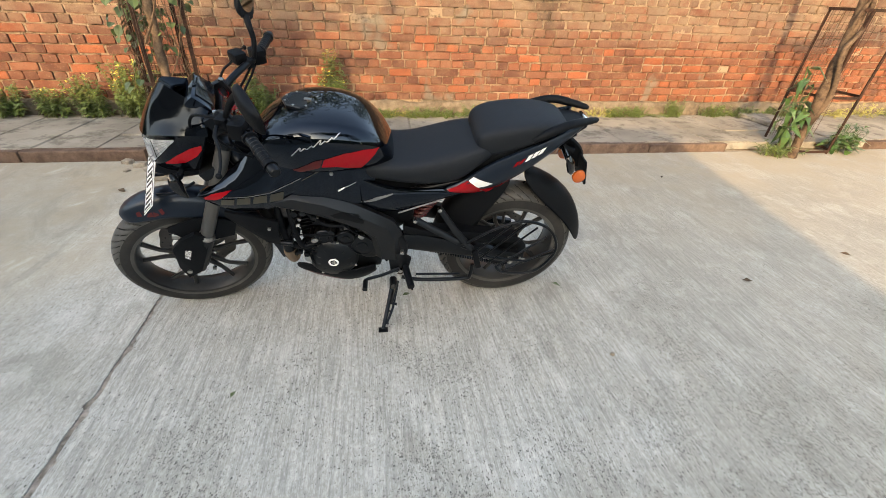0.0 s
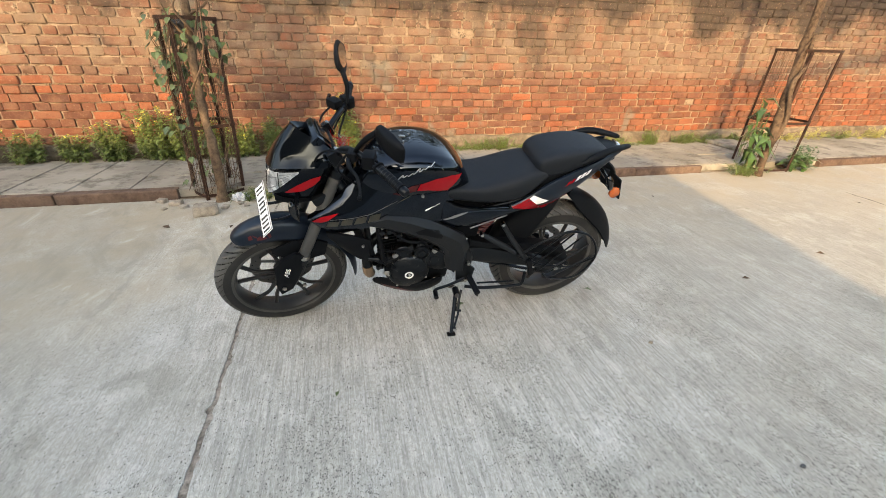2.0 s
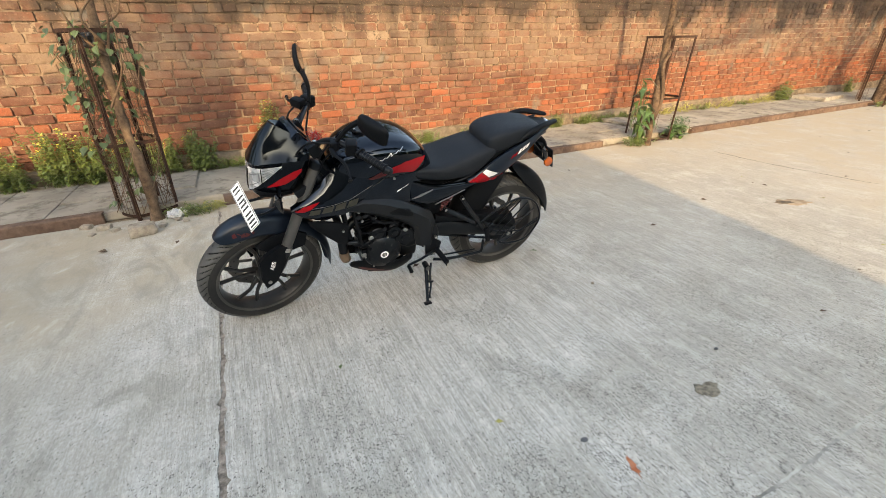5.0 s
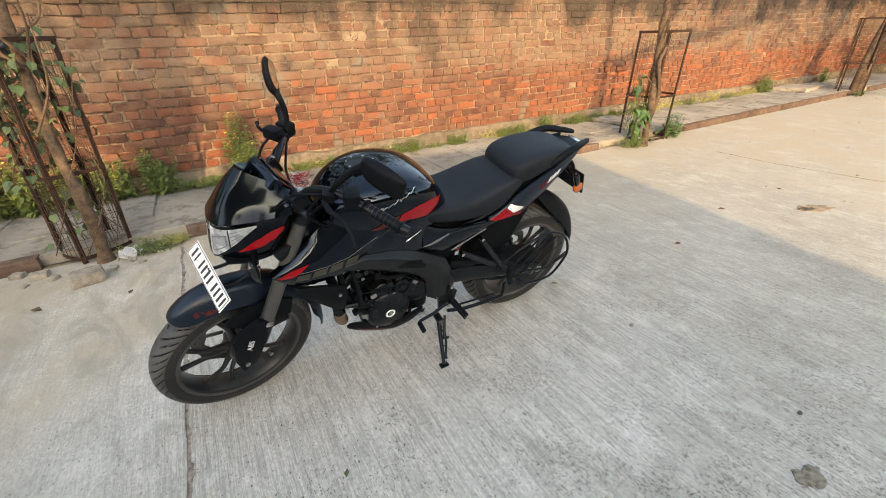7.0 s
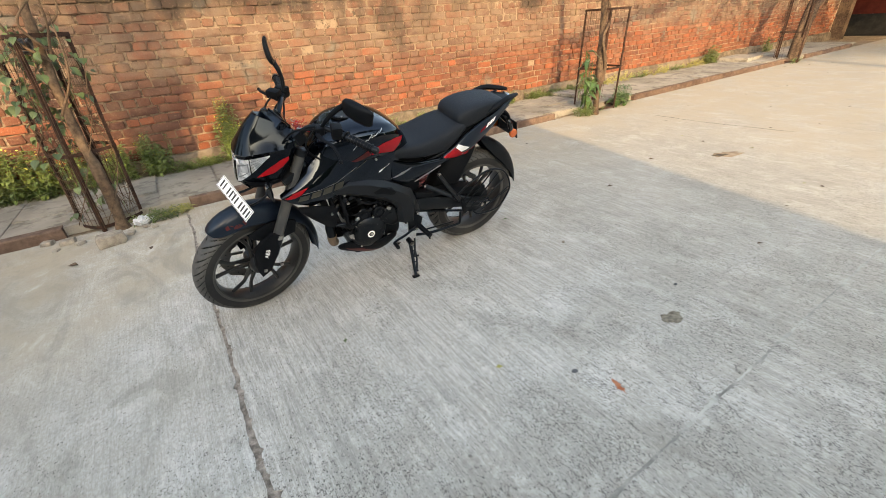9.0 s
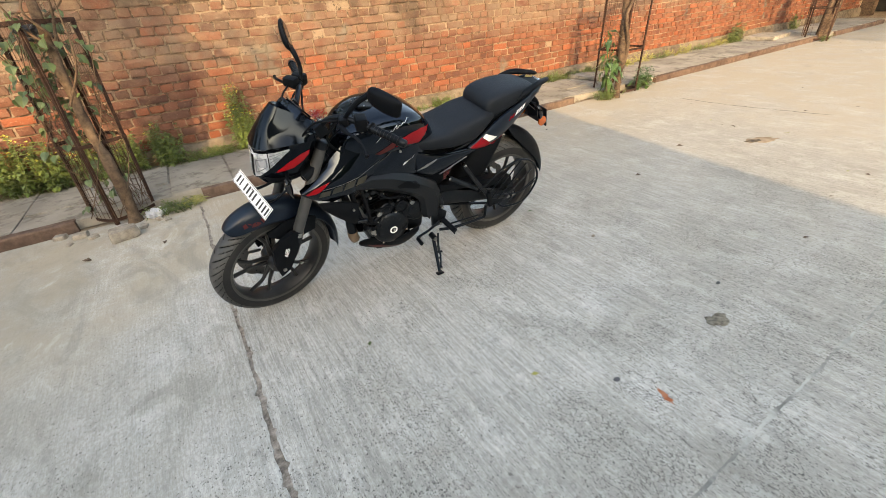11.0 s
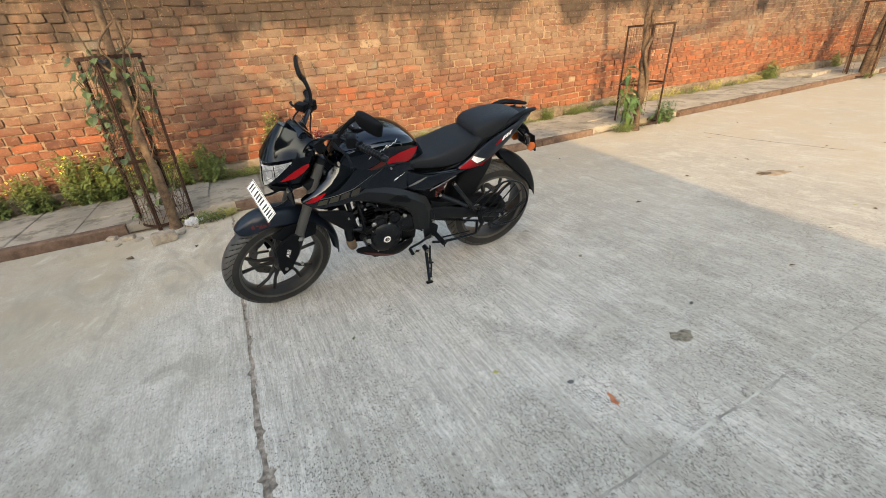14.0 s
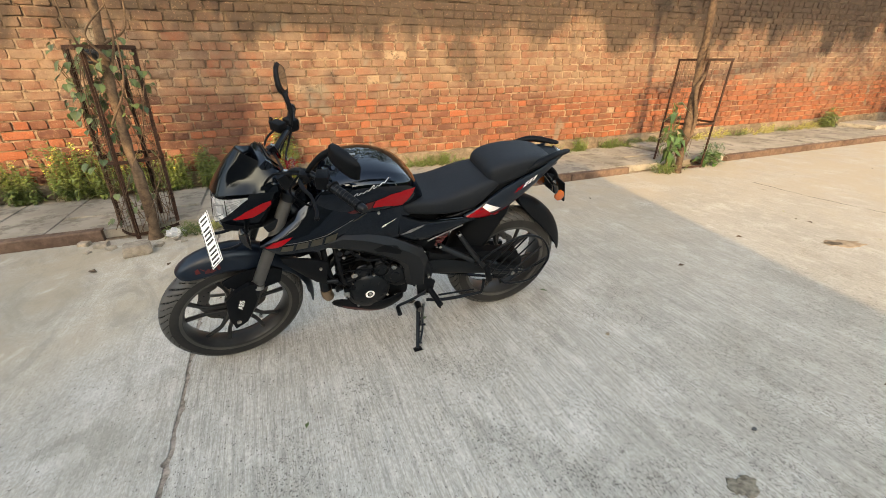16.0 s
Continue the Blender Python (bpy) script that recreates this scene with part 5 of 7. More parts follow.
for s in (-1, 1):
    bm = bmesh.new()
    panel(bm, [(0.362, 0.684, 0.134), (0.430, 0.712, 0.136), (0.498, 0.770, 0.137), (0.56, 0.806, 0.135), (0.64, 0.836, 0.126), (0.73, 0.866, 0.112), (0.80, 0.892, 0.094), (0.865, 0.915, 0.068)],
          [(0.372, 0.674, 0.134), (0.450, 0.653, 0.130), (0.535, 0.661, 0.127), (0.60, 0.695, 0.120), (0.665, 0.735, 0.110), (0.73, 0.776, 0.096), (0.79, 0.828, 0.080), (0.860, 0.885, 0.062)], 4, 0.012, 0.02, s)
    tail = soften(part("tail_panel", bm, NAVY, bike, "satin blue-black tail panel with red and white tips"), 1)
    stick("red_flash", [(0.376, 0.685), (0.412, 0.700), (0.449, 0.722)], [(0.388, 0.676), (0.460, 0.661), (0.525, 0.667)], tail, RED, tail, "red flash", side=s)
    stick("red_flash", [(0.498, 0.682), (0.56, 0.690), (0.66, 0.742)], [(0.525, 0.662), (0.58, 0.686), (0.662, 0.737)], tail, RED, tail, "red flash", side=s)
    stick("white_flash", [(0.452, 0.722), (0.460, 0.729), (0.469, 0.737)], [(0.490, 0.693), (0.518, 0.697), (0.545, 0.707)], tail, WHITE, tail, "white flash", side=s)
    for k in range(2):
        x0 = 0.606 + k * 0.019
        stick("mark_stroke", [(x0, 0.772 + k * 0.009), (x0 + 0.012, 0.794 + k * 0.009)], [(x0 + 0.014, 0.778 + k * 0.009), (x0 + 0.026, 0.800 + k * 0.009)], tail, RED, tail, side=s, n=2, grow=1)
    for k in range(3):
        x0 = 0.648 + k * 0.022
        stick("mark_stroke", [(x0, 0.791 + k * 0.011), (x0 + 0.012, 0.817 + k * 0.010)], [(x0 + 0.017, 0.799 + k * 0.011), (x0 + 0.029, 0.824 + k * 0.010)], tail, WHITE, tail, side=s, n=2, grow=1)
    # grab rail
    bm = bmesh.new()
    tube(bm, smooth_path([(0.665, s * 0.116, 0.868), (0.72, s * 0.116, 0.898), (0.79, s * 0.102, 0.920), (0.86, s * 0.074, 0.918), (0.918, s * 0.046, 0.912)], 5), [0.010] * 3 + [0.015] * 12 + [0.013] * 3 + [0.011] * 2 + [0.006], 12, 0.65)
    part("grab_rail", bm, PLASTIC, bike, "matt black grab rail")
bm = bmesh.new()
body_loft(bm, [(0.80, 0.905, 0.88, 0.84, 0.075), (0.85, 0.905, 0.885, 0.855, 0.062), (0.885, 0.90, 0.888, 0.872, 0.045)], 0.6)
part("tail_light_housing", bm, PLASTIC, bike)
bm = bmesh.new()
box(bm, (0.885, 0, 0.893), (0.022, 0.075, 0.026), Matrix.Rotation(radians(20), 3, "Y"), 0.006)
part("tail_light", bm, CHROME, bike, "clear tail light lens")
bm = bmesh.new()
body_loft(bm, [(0.36, 0.76, 0.72, 0.65, 0.085), (0.45, 0.80, 0.74, 0.665, 0.10), (0.56, 0.835, 0.78, 0.70, 0.105), (0.70, 0.875, 0.83, 0.79, 0.092), (0.83, 0.895, 0.87, 0.85, 0.06)], 0.6)
part("tail_core", bm, PLASTIC, bike)
# plate hanger, rear indicators, amber reflector
bm = bmesh.new()
tube(bm, smooth_path([(0.79, 0, 0.83), (0.85, 0, 0.80), (0.89, 0, 0.76), (0.91, 0, 0.70)], 5), 0.016, 10, 2.2)
box(bm, (0.915, 0, 0.715), (0.008, 0.19, 0.105), Matrix.Rotation(radians(-14), 3, "Y"), 0.003)
tube(bm, [(0.80, -0.02, 0.80), (0.87, -0.03, 0.775)], 0.012, 8)
hanger = part("plate_hanger", bm, PLASTIC, bike, "black rear plate hanger")
for s in (-1, 1):
    bm = bmesh.new()
    tube(bm, [(0.82, s * 0.03, 0.80), (0.82, s * 0.10, 0.785)], 0.009, 8)
    tube(bm, [(0.812, s * 0.118, 0.805), (0.822, s * 0.125, 0.785), (0.835, s * 0.125, 0.755), (0.845, s * 0.118, 0.735)], [0.010, 0.020, 0.020, 0.008], 10, 0.7)
    part("rear_indicator", bm, SMOKE, bike, "smoked rear indicator")
    bm = bmesh.new()
    lathe(bm, [(0.027, -0.006), (0.027, 0.004), (0.019, 0.009), (0.004, 0.011)], (0, 0, 0), 20, "y")
    bmesh.ops.transform(bm, matrix=Matrix.Translation((0.897, s * 0.088, 0.698)) @ Matrix.Rotation(radians(180 if s < 0 else 0), 4, "X"), verts=bm.verts)
    part("reflector", bm, RETRO, hanger, "round amber reflector")

# ---- rear guards, swingarm, pegs ----
bm = bmesh.new()
arch(bm, AX_R, [(88, 0.392, 0.05, 0.02), (82, 0.390, 0.078, 0.06), (66, 0.376, 0.085, 0.092), (50, 0.366, 0.085, 0.095), (35, 0.357, 0.083, 0.080), (20, 0.351, 0.078, 0.06), (9, 0.351, 0.066, 0.04), (3, 0.353, 0.048, 0.02)])
soften(part("rear_mudguard", bm, PLASTIC, bike, "matt black rear mudguard over the tyre"), 1)
bm = bmesh.new()
arch(bm, AX_R, [(178, 0.335, 0.075, 0.04), (165, 0.340, 0.085, 0.09), (150, 0.352, 0.092, 0.12), (135, 0.372, 0.095, 0.145), (120, 0.396, 0.095, 0.135), (106, 0.410, 0.092, 0.10), (97, 0.410, 0.085, 0.03)])
soften(part("inner_mudguard", bm, PLASTIC, bike, "matt black inner mudguard"), 1)
for s in (-1, 1):
    bm = bmesh.new()
    rings = []
    for x, z, h, w in ((0.19, 0.425, 0.035, 0.022), (0.30, 0.408, 0.042, 0.022), (0.50, 0.355, 0.034, 0.018), (0.64, 0.312, 0.030, 0.016), (0.745, 0.292, 0.026, 0.014)):
        rings.append([bm.verts.new((x, s * 0.112 + dy, z + dz)) for dy, dz in ((-w, -h * 0.7), (-w * 0.7, -h), (w * 0.7, -h), (w, -h * 0.7), (w, h * 0.7), (w * 0.7, h), (-w * 0.7, h), (-w, h * 0.7))])
    skin(bm, rings)
    arm = part("swingarm", bm, ENGINE_BLACK, bike, "black swingarm")
    part("axle_nut", rod([(0.68, s * 0.12, 0.300), (0.68, s * 0.15, 0.300)], 0.013, 6), STEEL, arm, smooth=False)
    bm = bmesh.new()
    box(bm, (0.735, s * 0.130, 0.288), (0.030, 0.012, 0.034), None, 0.003)
    part("chain_adjuster", bm, STEEL, arm)
bm = bmesh.new()
panel(bm, [(0.22, 0.500, 0.118), (0.30, 0.480, 0.128), (0.42, 0.472, 0.130), (0.54, 0.455, 0.128), (0.70, 0.418, 0.122)], [(0.22, 0.455, 0.118), (0.30, 0.452, 0.130), (0.42, 0.440, 0.132), (0.54, 0.405, 0.130), (0.70, 0.385, 0.122)], 3, 0.004, 0.05)
part("chain_guard", bm, PLASTIC, bike, "matt black chain guard")
bm = bmesh.new()
for k in range(8):
    a0 = k / 8
    lathe(bm, [(0.034, -0.008), (0.041, 0.0), (0.034, 0.008)], (0.285 + 0.10 * a0, -0.01, 0.48 + 0.15 * a0), 16, "z")
part("shock_spring", bm, RED_DIM, bike, "red shock absorber spring")
part("shock_damper", rod([(0.27, -0.01, 0.44), (0.40, -0.01, 0.66)], 0.022, 14), DARK_STEEL, bike)
for s in (-1, 1):
    bm = bmesh.new()
    tube(bm, [(0.262, s * 0.128, 0.540), (0.34, s * 0.140, 0.492), (0.440, s * 0.150, 0.432)], [0.012, 0.014, 0.014], 8, 0.6)
    tube(bm, [(0.355, s * 0.122, 0.590), (0.42, s * 0.142, 0.492), (0.500, s * 0.154, 0.388)], [0.013, 0.015, 0.015], 8, 0.6)
    bracket = part("peg_bracket", bm, SATIN_GREY, bike, "pillion footrest bracket")
    bm = bmesh.new()
    box(bm, (0.522, s * 0.168, 0.345), (0.026, 0.020, 0.10), Matrix.Rotation(radians(-16), 3, "Y"), 0.006)
    part("pillion_peg", bm, PLASTIC, bracket, "folded rubber footrest")
    part("bolt", rod([(0.357, s * 0.12, 0.588), (0.357, s * 0.142, 0.588)], 0.008, 8), STEEL, bracket)
    part("bolt", rod([(0.264, s * 0.12, 0.540), (0.264, s * 0.146, 0.540)], 0.008, 8), STEEL, bracket)
# rod guard beside the rear wheel
bm = bmesh.new()
tube(bm, smooth_path([(0.455, -0.150, 0.405), (0.54, -0.168, 0.490), (0.625, -0.176, 0.540), (0.70, -0.176, 0.552), (0.79, -0.176, 0.515), (0.845, -0.176, 0.435), (0.852, -0.174, 0.355), (0.785, -0.170, 0.255), (0.66, -0.155, 0.240), (0.62, -0.135, 0.262)], 6), 0.0062, 10)
guard = part("saree_guard", bm, DARK_STEEL, bike, "black rod guard beside the rear wheel")
for k in range(5):
    t = k / 4
    a = Vector((0.50 + 0.16 * t, -0.168, 0.375 - 0.10 * t))
    b = Vector((0.650 + 0.195 * t, -0.177, 0.545 - 0.150 * t + 0.05 * math.sin(t * 3.1)))
    part("guard_rod", rod([a, a.lerp(b, 0.5), b], 0.0042, 8), DARK_STEEL, guard)
part("guard_rod", rod([(0.455, -0.15, 0.403), (0.58, -0.165, 0.350), (0.74, -0.173, 0.325), (0.850, -0.175, 0.375)], 0.0048, 8), DARK_STEEL, guard)
bm = bmesh.new()
tube(bm, smooth_path([(0.21, -0.15, 0.235), (0.30, -0.165, 0.228), (0.48, -0.165, 0.224), (0.505, -0.165, 0.24), (0.512, -0.155, 0.300)], 5), 0.0085, 10)
tube(bm, [(0.27, -0.155, 0.255), (0.46, -0.160, 0.250)], 0.005, 8)
part("step_bar", bm, DARK_STEEL, guard, "passenger step bar")
# rider pegs, gear lever, stand
for s in (-1, 1):
    bm = bmesh.new()
    tube(bm, [(0.225, s * 0.15, 0.300), (0.245, s * 0.25, 0.282)], 0.015, 10)
    tube(bm, [(0.248, s * 0.235, 0.275), (0.250, s * 0.238, 0.250)], 0.004, 6)
    peg = part("footrest", bm, PLASTIC, bike, "rubber rider footrest")
    bm = bmesh.new()
    panel(bm, [(0.155, 0.375, 0.150), (0.21, 0.380, 0.152), (0.25, 0.345, 0.150)], [(0.165, 0.265, 0.150), (0.21, 0.270, 0.152), (0.24, 0.290, 0.150)], 2, 0.0, 0.012, s)
    part("heel_plate", bm, ENGINE_BLACK, peg)
    part("bolt", rod([(0.205, s * 0.15, 0.288), (0.205, s * 0.168, 0.288)], 0.009, 8), STEEL, peg)
bm = bmesh.new()
tube(bm, smooth_path([(0.20, -0.160, 0.300), (0.13, -0.168, 0.272), (0.06, -0.172, 0.250), (0.055, -0.21, 0.250)], 5), 0.007, 8)
tube(bm, [(0.058, -0.18, 0.250), (0.056, -0.225, 0.250)], 0.011, 10)
part("gear_lever", bm, DARK_STEEL, bike)
foot, hip = BIKE.inverted() @ Vector((0.0, -0.35, 0.012)), Vector((0.174, -0.140, 0.192))
bm = bmesh.new()
tube(bm, [hip, hip.lerp(foot, 0.5), foot], [0.011, 0.0095, 0.008], 10)
tube(bm, [hip + Vector((0, 0.02, 0)), hip + Vector((0, -0.025, 0))], 0.017, 10)
tube(bm, [hip.lerp(foot, 0.45), hip.lerp(foot, 0.45) + Vector((0.035, -0.01, 0.0))], 0.006, 8)
side_ = Vector((0.020, -0.004, 0.0))
tube(bm, [hip.lerp(foot, 0.06) + side_, hip.lerp(foot, 0.55) + side_ * 1.1, hip.lerp(foot, 0.9) + side_ * 0.5], 0.0055, 8)
for t_ in (0.3, 0.62, 0.88):
    tube(bm, [hip.lerp(foot, t_), hip.lerp(foot, t_) + side_], 0.004, 6)
stand = part("side_stand", bm, DARK_STEEL, bike, "black side stand propping the motorcycle")
bm = bmesh.new()
box(bm, (0, 0, 0), (0.040, 0.026, 0.008), None, 0.002)
bmesh.ops.transform(bm, matrix=BIKE.inverted() @ pose(0.0, -0.35, 0.007), verts=bm.verts)
part("stand_foot", bm, DARK_STEEL, stand)
part("stand_spring", rod([hip + Vector((0.02, -0.02, 0.03)), hip.lerp(foot, 0.4) + Vector((0.01, -0.015, 0))], 0.006, 8), DARK_STEEL, stand)
part("bolt", rod([hip + Vector((0, -0.02, 0)), hip + Vector((0, -0.032, 0))], 0.012, 12), STEEL, stand)

# ---- engine ----
bm = bmesh.new()
box(bm, (-0.01, 0, 0.345), (0.30, 0.20, 0.17), Matrix.Rotation(radians(6), 3, "Y"), 0.03)
box(bm, (0.11, 0, 0.40), (0.14, 0.18, 0.14), None, 0.03)
box(bm, (-0.10, 0, 0.245), (0.12, 0.12, 0.06), None, 0.02)
engine = part("engine", bm, ENGINE_BLACK, bike, "black single-cylinder engine")
for k in range(9):
    bm = bmesh.new()
    box(bm, Vector((-0.105, 0, 0.44)) + Vector((-0.20, 0, 0.98)) * 0.017 * k, (0.15 - 0.004 * k, 0.165, 0.005), Matrix.Rotation(radians(-11), 3, "Y"), 0.0015)
    part("cooling_fin", bm, ENGINE_BLACK, engine, smooth=False)
bm = bmesh.new()
box(bm, (-0.12, 0, 0.50), (0.11, 0.13, 0.16), Matrix.Rotation(radians(-11), 3, "Y"), 0.01)
box(bm, (-0.148, 0, 0.625), (0.15, 0.15, 0.06), Matrix.Rotation(radians(-11), 3, "Y"), 0.02)
part("cylinder", bm, ENGINE_BLACK, engine)
LOGO = Vector((-0.064, 0, 0.337))
bm = bmesh.new()
lathe(bm, [(0.100, -0.095), (0.098, -0.118), (0.086, -0.132), (0.052, -0.140), (0.030, -0.147), (0.004, -0.148)], LOGO, 40)
clutch = part("crank_cover", bm, ENGINE_BLACK, engine, "round black crank cover")
bm = bmesh.new()
lathe(bm, [(0.012, -0.1475), (0.017, -0.1485), (0.021, -0.1475), (0.021, -0.145), (0.012, -0.145)], LOGO, 28, closed=True)
part("badge_ring", bm, WHITE, clutch, "white badge ring")
bm = bmesh.new()
lathe(bm, [(0.009, -0.146), (0.008, -0.150), (0.002, -0.150)], LOGO, 16)
part("badge_dot", bm, STEEL, clutch)
for a in (20, 75, 130, 185, 235, 290, 335):
    p = LOGO + Vector((0.093 * math.cos(radians(a)), 0, 0.093 * math.sin(radians(a))))
    part("bolt", rod([p + Vector((0, -0.115, 0)), p + Vector((0, -0.129, 0))], 0.0062, 8), STEEL if a % 2 else DARK_STEEL, clutch)
bm = bmesh.new()
lathe(bm, [(0.062, -0.09), (0.060, -0.118), (0.048, -0.128), (0.004, -0.13)], (0.085, 0, 0.392), 30)
part("sprocket_cover", bm, ENGINE_BLACK, engine)
bm = bmesh.new()
for x, z, r in ((-0.075, 0.46, 0.030), (-0.005, 0.462, 0.034), (0.035, 0.44, 0.022)):
    lathe(bm, [(r, -0.08), (r, -0.115), (r * 0.8, -0.122), (r * 0.1, -0.123)], (x, 0, z), 20)
part("engine_boss", bm, ENGINE_BLACK, engine)
rng = random.Random(12)
for x, z in ((-0.135, 0.47), (-0.165, 0.55), (-0.10, 0.555), (-0.02, 0.50), (0.04, 0.49), (0.085, 0.47), (-0.18, 0.60), (-0.06, 0.585), (0.015, 0.475), (-0.20, 0.50), (0.12, 0.355), (-0.14, 0.395)):
    part("bolt", rod([(x, -0.085, z), (x, -0.128, z)], rng.uniform(0.005, 0.008), 8), STEEL if rng.random() < 0.6 else DARK_STEEL, engine)
for pts, r in (([(-0.20, -0.10, 0.62), (-0.19, -0.135, 0.52), (-0.17, -0.13, 0.42), (-0.10, -0.12, 0.44)], 0.010), ([(-0.16, -0.11, 0.60), (-0.08, -0.13, 0.53), (0.0, -0.12, 0.51), (0.06, -0.11, 0.50)], 0.008),
               ([(-0.245, -0.09, 0.60), (-0.235, -0.12, 0.50), (-0.215, -0.13, 0.44), (-0.15, -0.12, 0.40)], 0.013), ([(0.10, -0.12, 0.50), (0.13, -0.135, 0.44), (0.125, -0.14, 0.38), (0.15, -0.14, 0.33)], 0.005)):
    part("hose", rod(smooth_path(pts, 6), r, 10), PLASTIC, engine)
for k in range(16):
    x, z = rng.uniform(-0.20, 0.10), rng.uniform(0.30, 0.60)
    w = rng.uniform(0.012, 0.035)
    bm = bmesh.new()
    box(bm, (x, -0.112 - rng.uniform(0, 0.012), z), (w, 0.03, rng.uniform(0.010, 0.024)), Matrix.Rotation(rng.uniform(-0.8, 0.8), 3, "Y"), 0.003)
    part("engine_bracket", bm, (ENGINE_BLACK, PLASTIC, SATIN_GREY, DARK_STEEL)[k % 4], engine)
for pts in ([(-0.19, -0.12, 0.47), (-0.12, -0.14, 0.485), (-0.05, -0.135, 0.47), (0.01, -0.13, 0.49)], [(-0.03, -0.125, 0.545), (0.02, -0.14, 0.50), (0.07, -0.135, 0.46), (0.13, -0.14, 0.42)], [(-0.14, -0.125, 0.42), (-0.15, -0.135, 0.36), (-0.13, -0.13, 0.30), (-0.08, -0.12, 0.27)]):
    part("wire", rod(smooth_path(pts, 6), 0.0032, 8), PLASTIC, engine)
for x, z in ((-0.125, 0.44), (0.055, 0.455), (-0.165, 0.345)):
    bm = bmesh.new()
    lathe(bm, [(0.014, -0.118), (0.014, -0.128), (0.009, -0.131), (0.001, -0.131)], (x, 0, z), 18)
    part("cap", bm, STEEL, engine, "bright metal cap")
for x, z, r, y in ((0.055, 0.405, 0.052, 0.126), (-0.005, 0.452, 0.036, 0.130), (-0.088, 0.452, 0.040, 0.124), (-0.150, 0.405, 0.030, 0.120)):
    bm = bmesh.new()
    lathe(bm, [(r, -y + 0.03), (r, -y), (r * 0.90, -y - 0.004), (r * 0.82, -y - 0.004), (r * 0.80, -y + 0.001), (r * 0.45, -y - 0.001), (r * 0.40, -y - 0.006), (0.002, -y - 0.007)], (x, 0, z), 28)
    part("engine_cover", bm, ENGINE_BLACK, engine, "stepped round engine cover")
for a in range(10):
    w = radians(36 * a + 12)
    p, q = LOGO + Vector((0.056 * math.cos(w), -0.137, 0.056 * math.sin(w))), LOGO + Vector((0.090 * math.cos(w), -0.124, 0.090 * math.sin(w)))
    part("cover_rib", rod([p, q], 0.0042, 6), ENGINE_BLACK, clutch)
# radiator with its side fins
bm = bmesh.new()
box(bm, (-0.275, 0, 0.555), (0.035, 0.24, 0.22), Matrix.Rotation(radians(-14), 3, "Y"), 0.008)
radiator = part("radiator", bm, ENGINE_BLACK, bike, "black radiator behind the front wheel")
for s in (-1, 1):
    bm = bmesh.new()
    panel(bm, [(-0.408, 0.606, 0.142), (-0.35, 0.606, 0.160), (-0.285, 0.592, 0.165), (-0.235, 0.560, 0.150)], [(-0.398, 0.578, 0.142), (-0.345, 0.524, 0.152), (-0.290, 0.472, 0.156), (-0.248, 0.444, 0.146)], 4, 0.010, 0.012, s)
    fin = part("radiator_fin", bm, PLASTIC, radiator, "matt black radiator fin")
    part("bolt", rod([(-0.265, s * 0.155, 0.545), (-0.265, s * 0.172, 0.545)], 0.006, 8), STEEL, fin)
    part("frame_rail", rod(smooth_path([(-0.36, s * 0.05, 0.80), (-0.22, s * 0.115, 0.66), (0.05, s * 0.128, 0.58), (0.20, s * 0.125, 0.44), (0.21, s * 0.12, 0.33)], 6), 0.026, 12), DARK_STEEL, bike)
    part("subframe_rail", rod([(0.12, s * 0.10, 0.62), (0.45, s * 0.10, 0.70), (0.84, s * 0.06, 0.87)], 0.014, 10), DARK_STEEL, bike)
part("down_bracket", rod([(-0.245, -0.145, 0.455), (-0.200, -0.150, 0.452)], 0.010, 12), ENGINE_BLACK, radiator)
# exhaust and belly pan
bm = bmesh.new()
tube(bm, smooth_path([(-0.165, -0.02, 0.50), (-0.225, -0.035, 0.46), (-0.250, -0.040, 0.39), (-0.248, -0.050, 0.315)], 6), 0.024, 14)
part("exhaust_header", bm, ENGINE_BLACK, bike, "sooty black exhaust header")
bm = bmesh.new()
tube(bm, smooth_path([(-0.249, -0.050, 0.330), (-0.247, -0.050, 0.300), (-0.238, -0.042, 0.275)], 6), 0.026, 14)
part("exhaust_bend", bm, COPPER, bike, "heat-browned exhaust bend")
for s in (-1, 1):
    bm = bmesh.new()
    panel(bm, [(-0.234, 0.262, 0.070), (-0.19, 0.302, 0.105), (-0.12, 0.288, 0.128), (-0.05, 0.270, 0.140), (0.04, 0.276, 0.136), (0.105, 0.290, 0.115)],
          [(-0.228, 0.232, 0.060), (-0.17, 0.205, 0.080), (-0.09, 0.178, 0.088), (-0.012, 0.158, 0.088), (0.055, 0.172, 0.086), (0.108, 0.225, 0.095)], 4, 0.012, 0.012, s)
    belly = soften(part("belly_pan", bm, PLASTIC, bike, "black belly pan with a worn red stripe"), 1)
    stick("red_stripe", [(-0.195, 0.252), (-0.12, 0.238), (-0.05, 0.205), (0.0, 0.185)], [(-0.17, 0.228), (-0.12, 0.208), (-0.05, 0.182), (0.0, 0.176)], belly, RED_DIM, belly, side=s)
bm = bmesh.new()
box(bm, (-0.03, 0, 0.20), (0.22, 0.14, 0.08), None, 0.03)
part("silencer_box", bm, ENGINE_BLACK, bike)
bm = bmesh.new()
box(bm, (0.10, 0, 0.60), (0.34, 0.19, 0.22), Matrix.Rotation(radians(4), 3, "Y"), 0.03)
box(bm, (0.30, 0, 0.66), (0.30, 0.16, 0.10), None, 0.02)
part("airbox", bm, PLASTIC, bike)
# dark boxes round the frame head, added to fill the gap by the radiator
bm = bmesh.new()
box(bm, (-0.27, 0, 0.70), (0.17, 0.20, 0.15), Matrix.Rotation(radians(-24), 3, "Y"), 0.03)
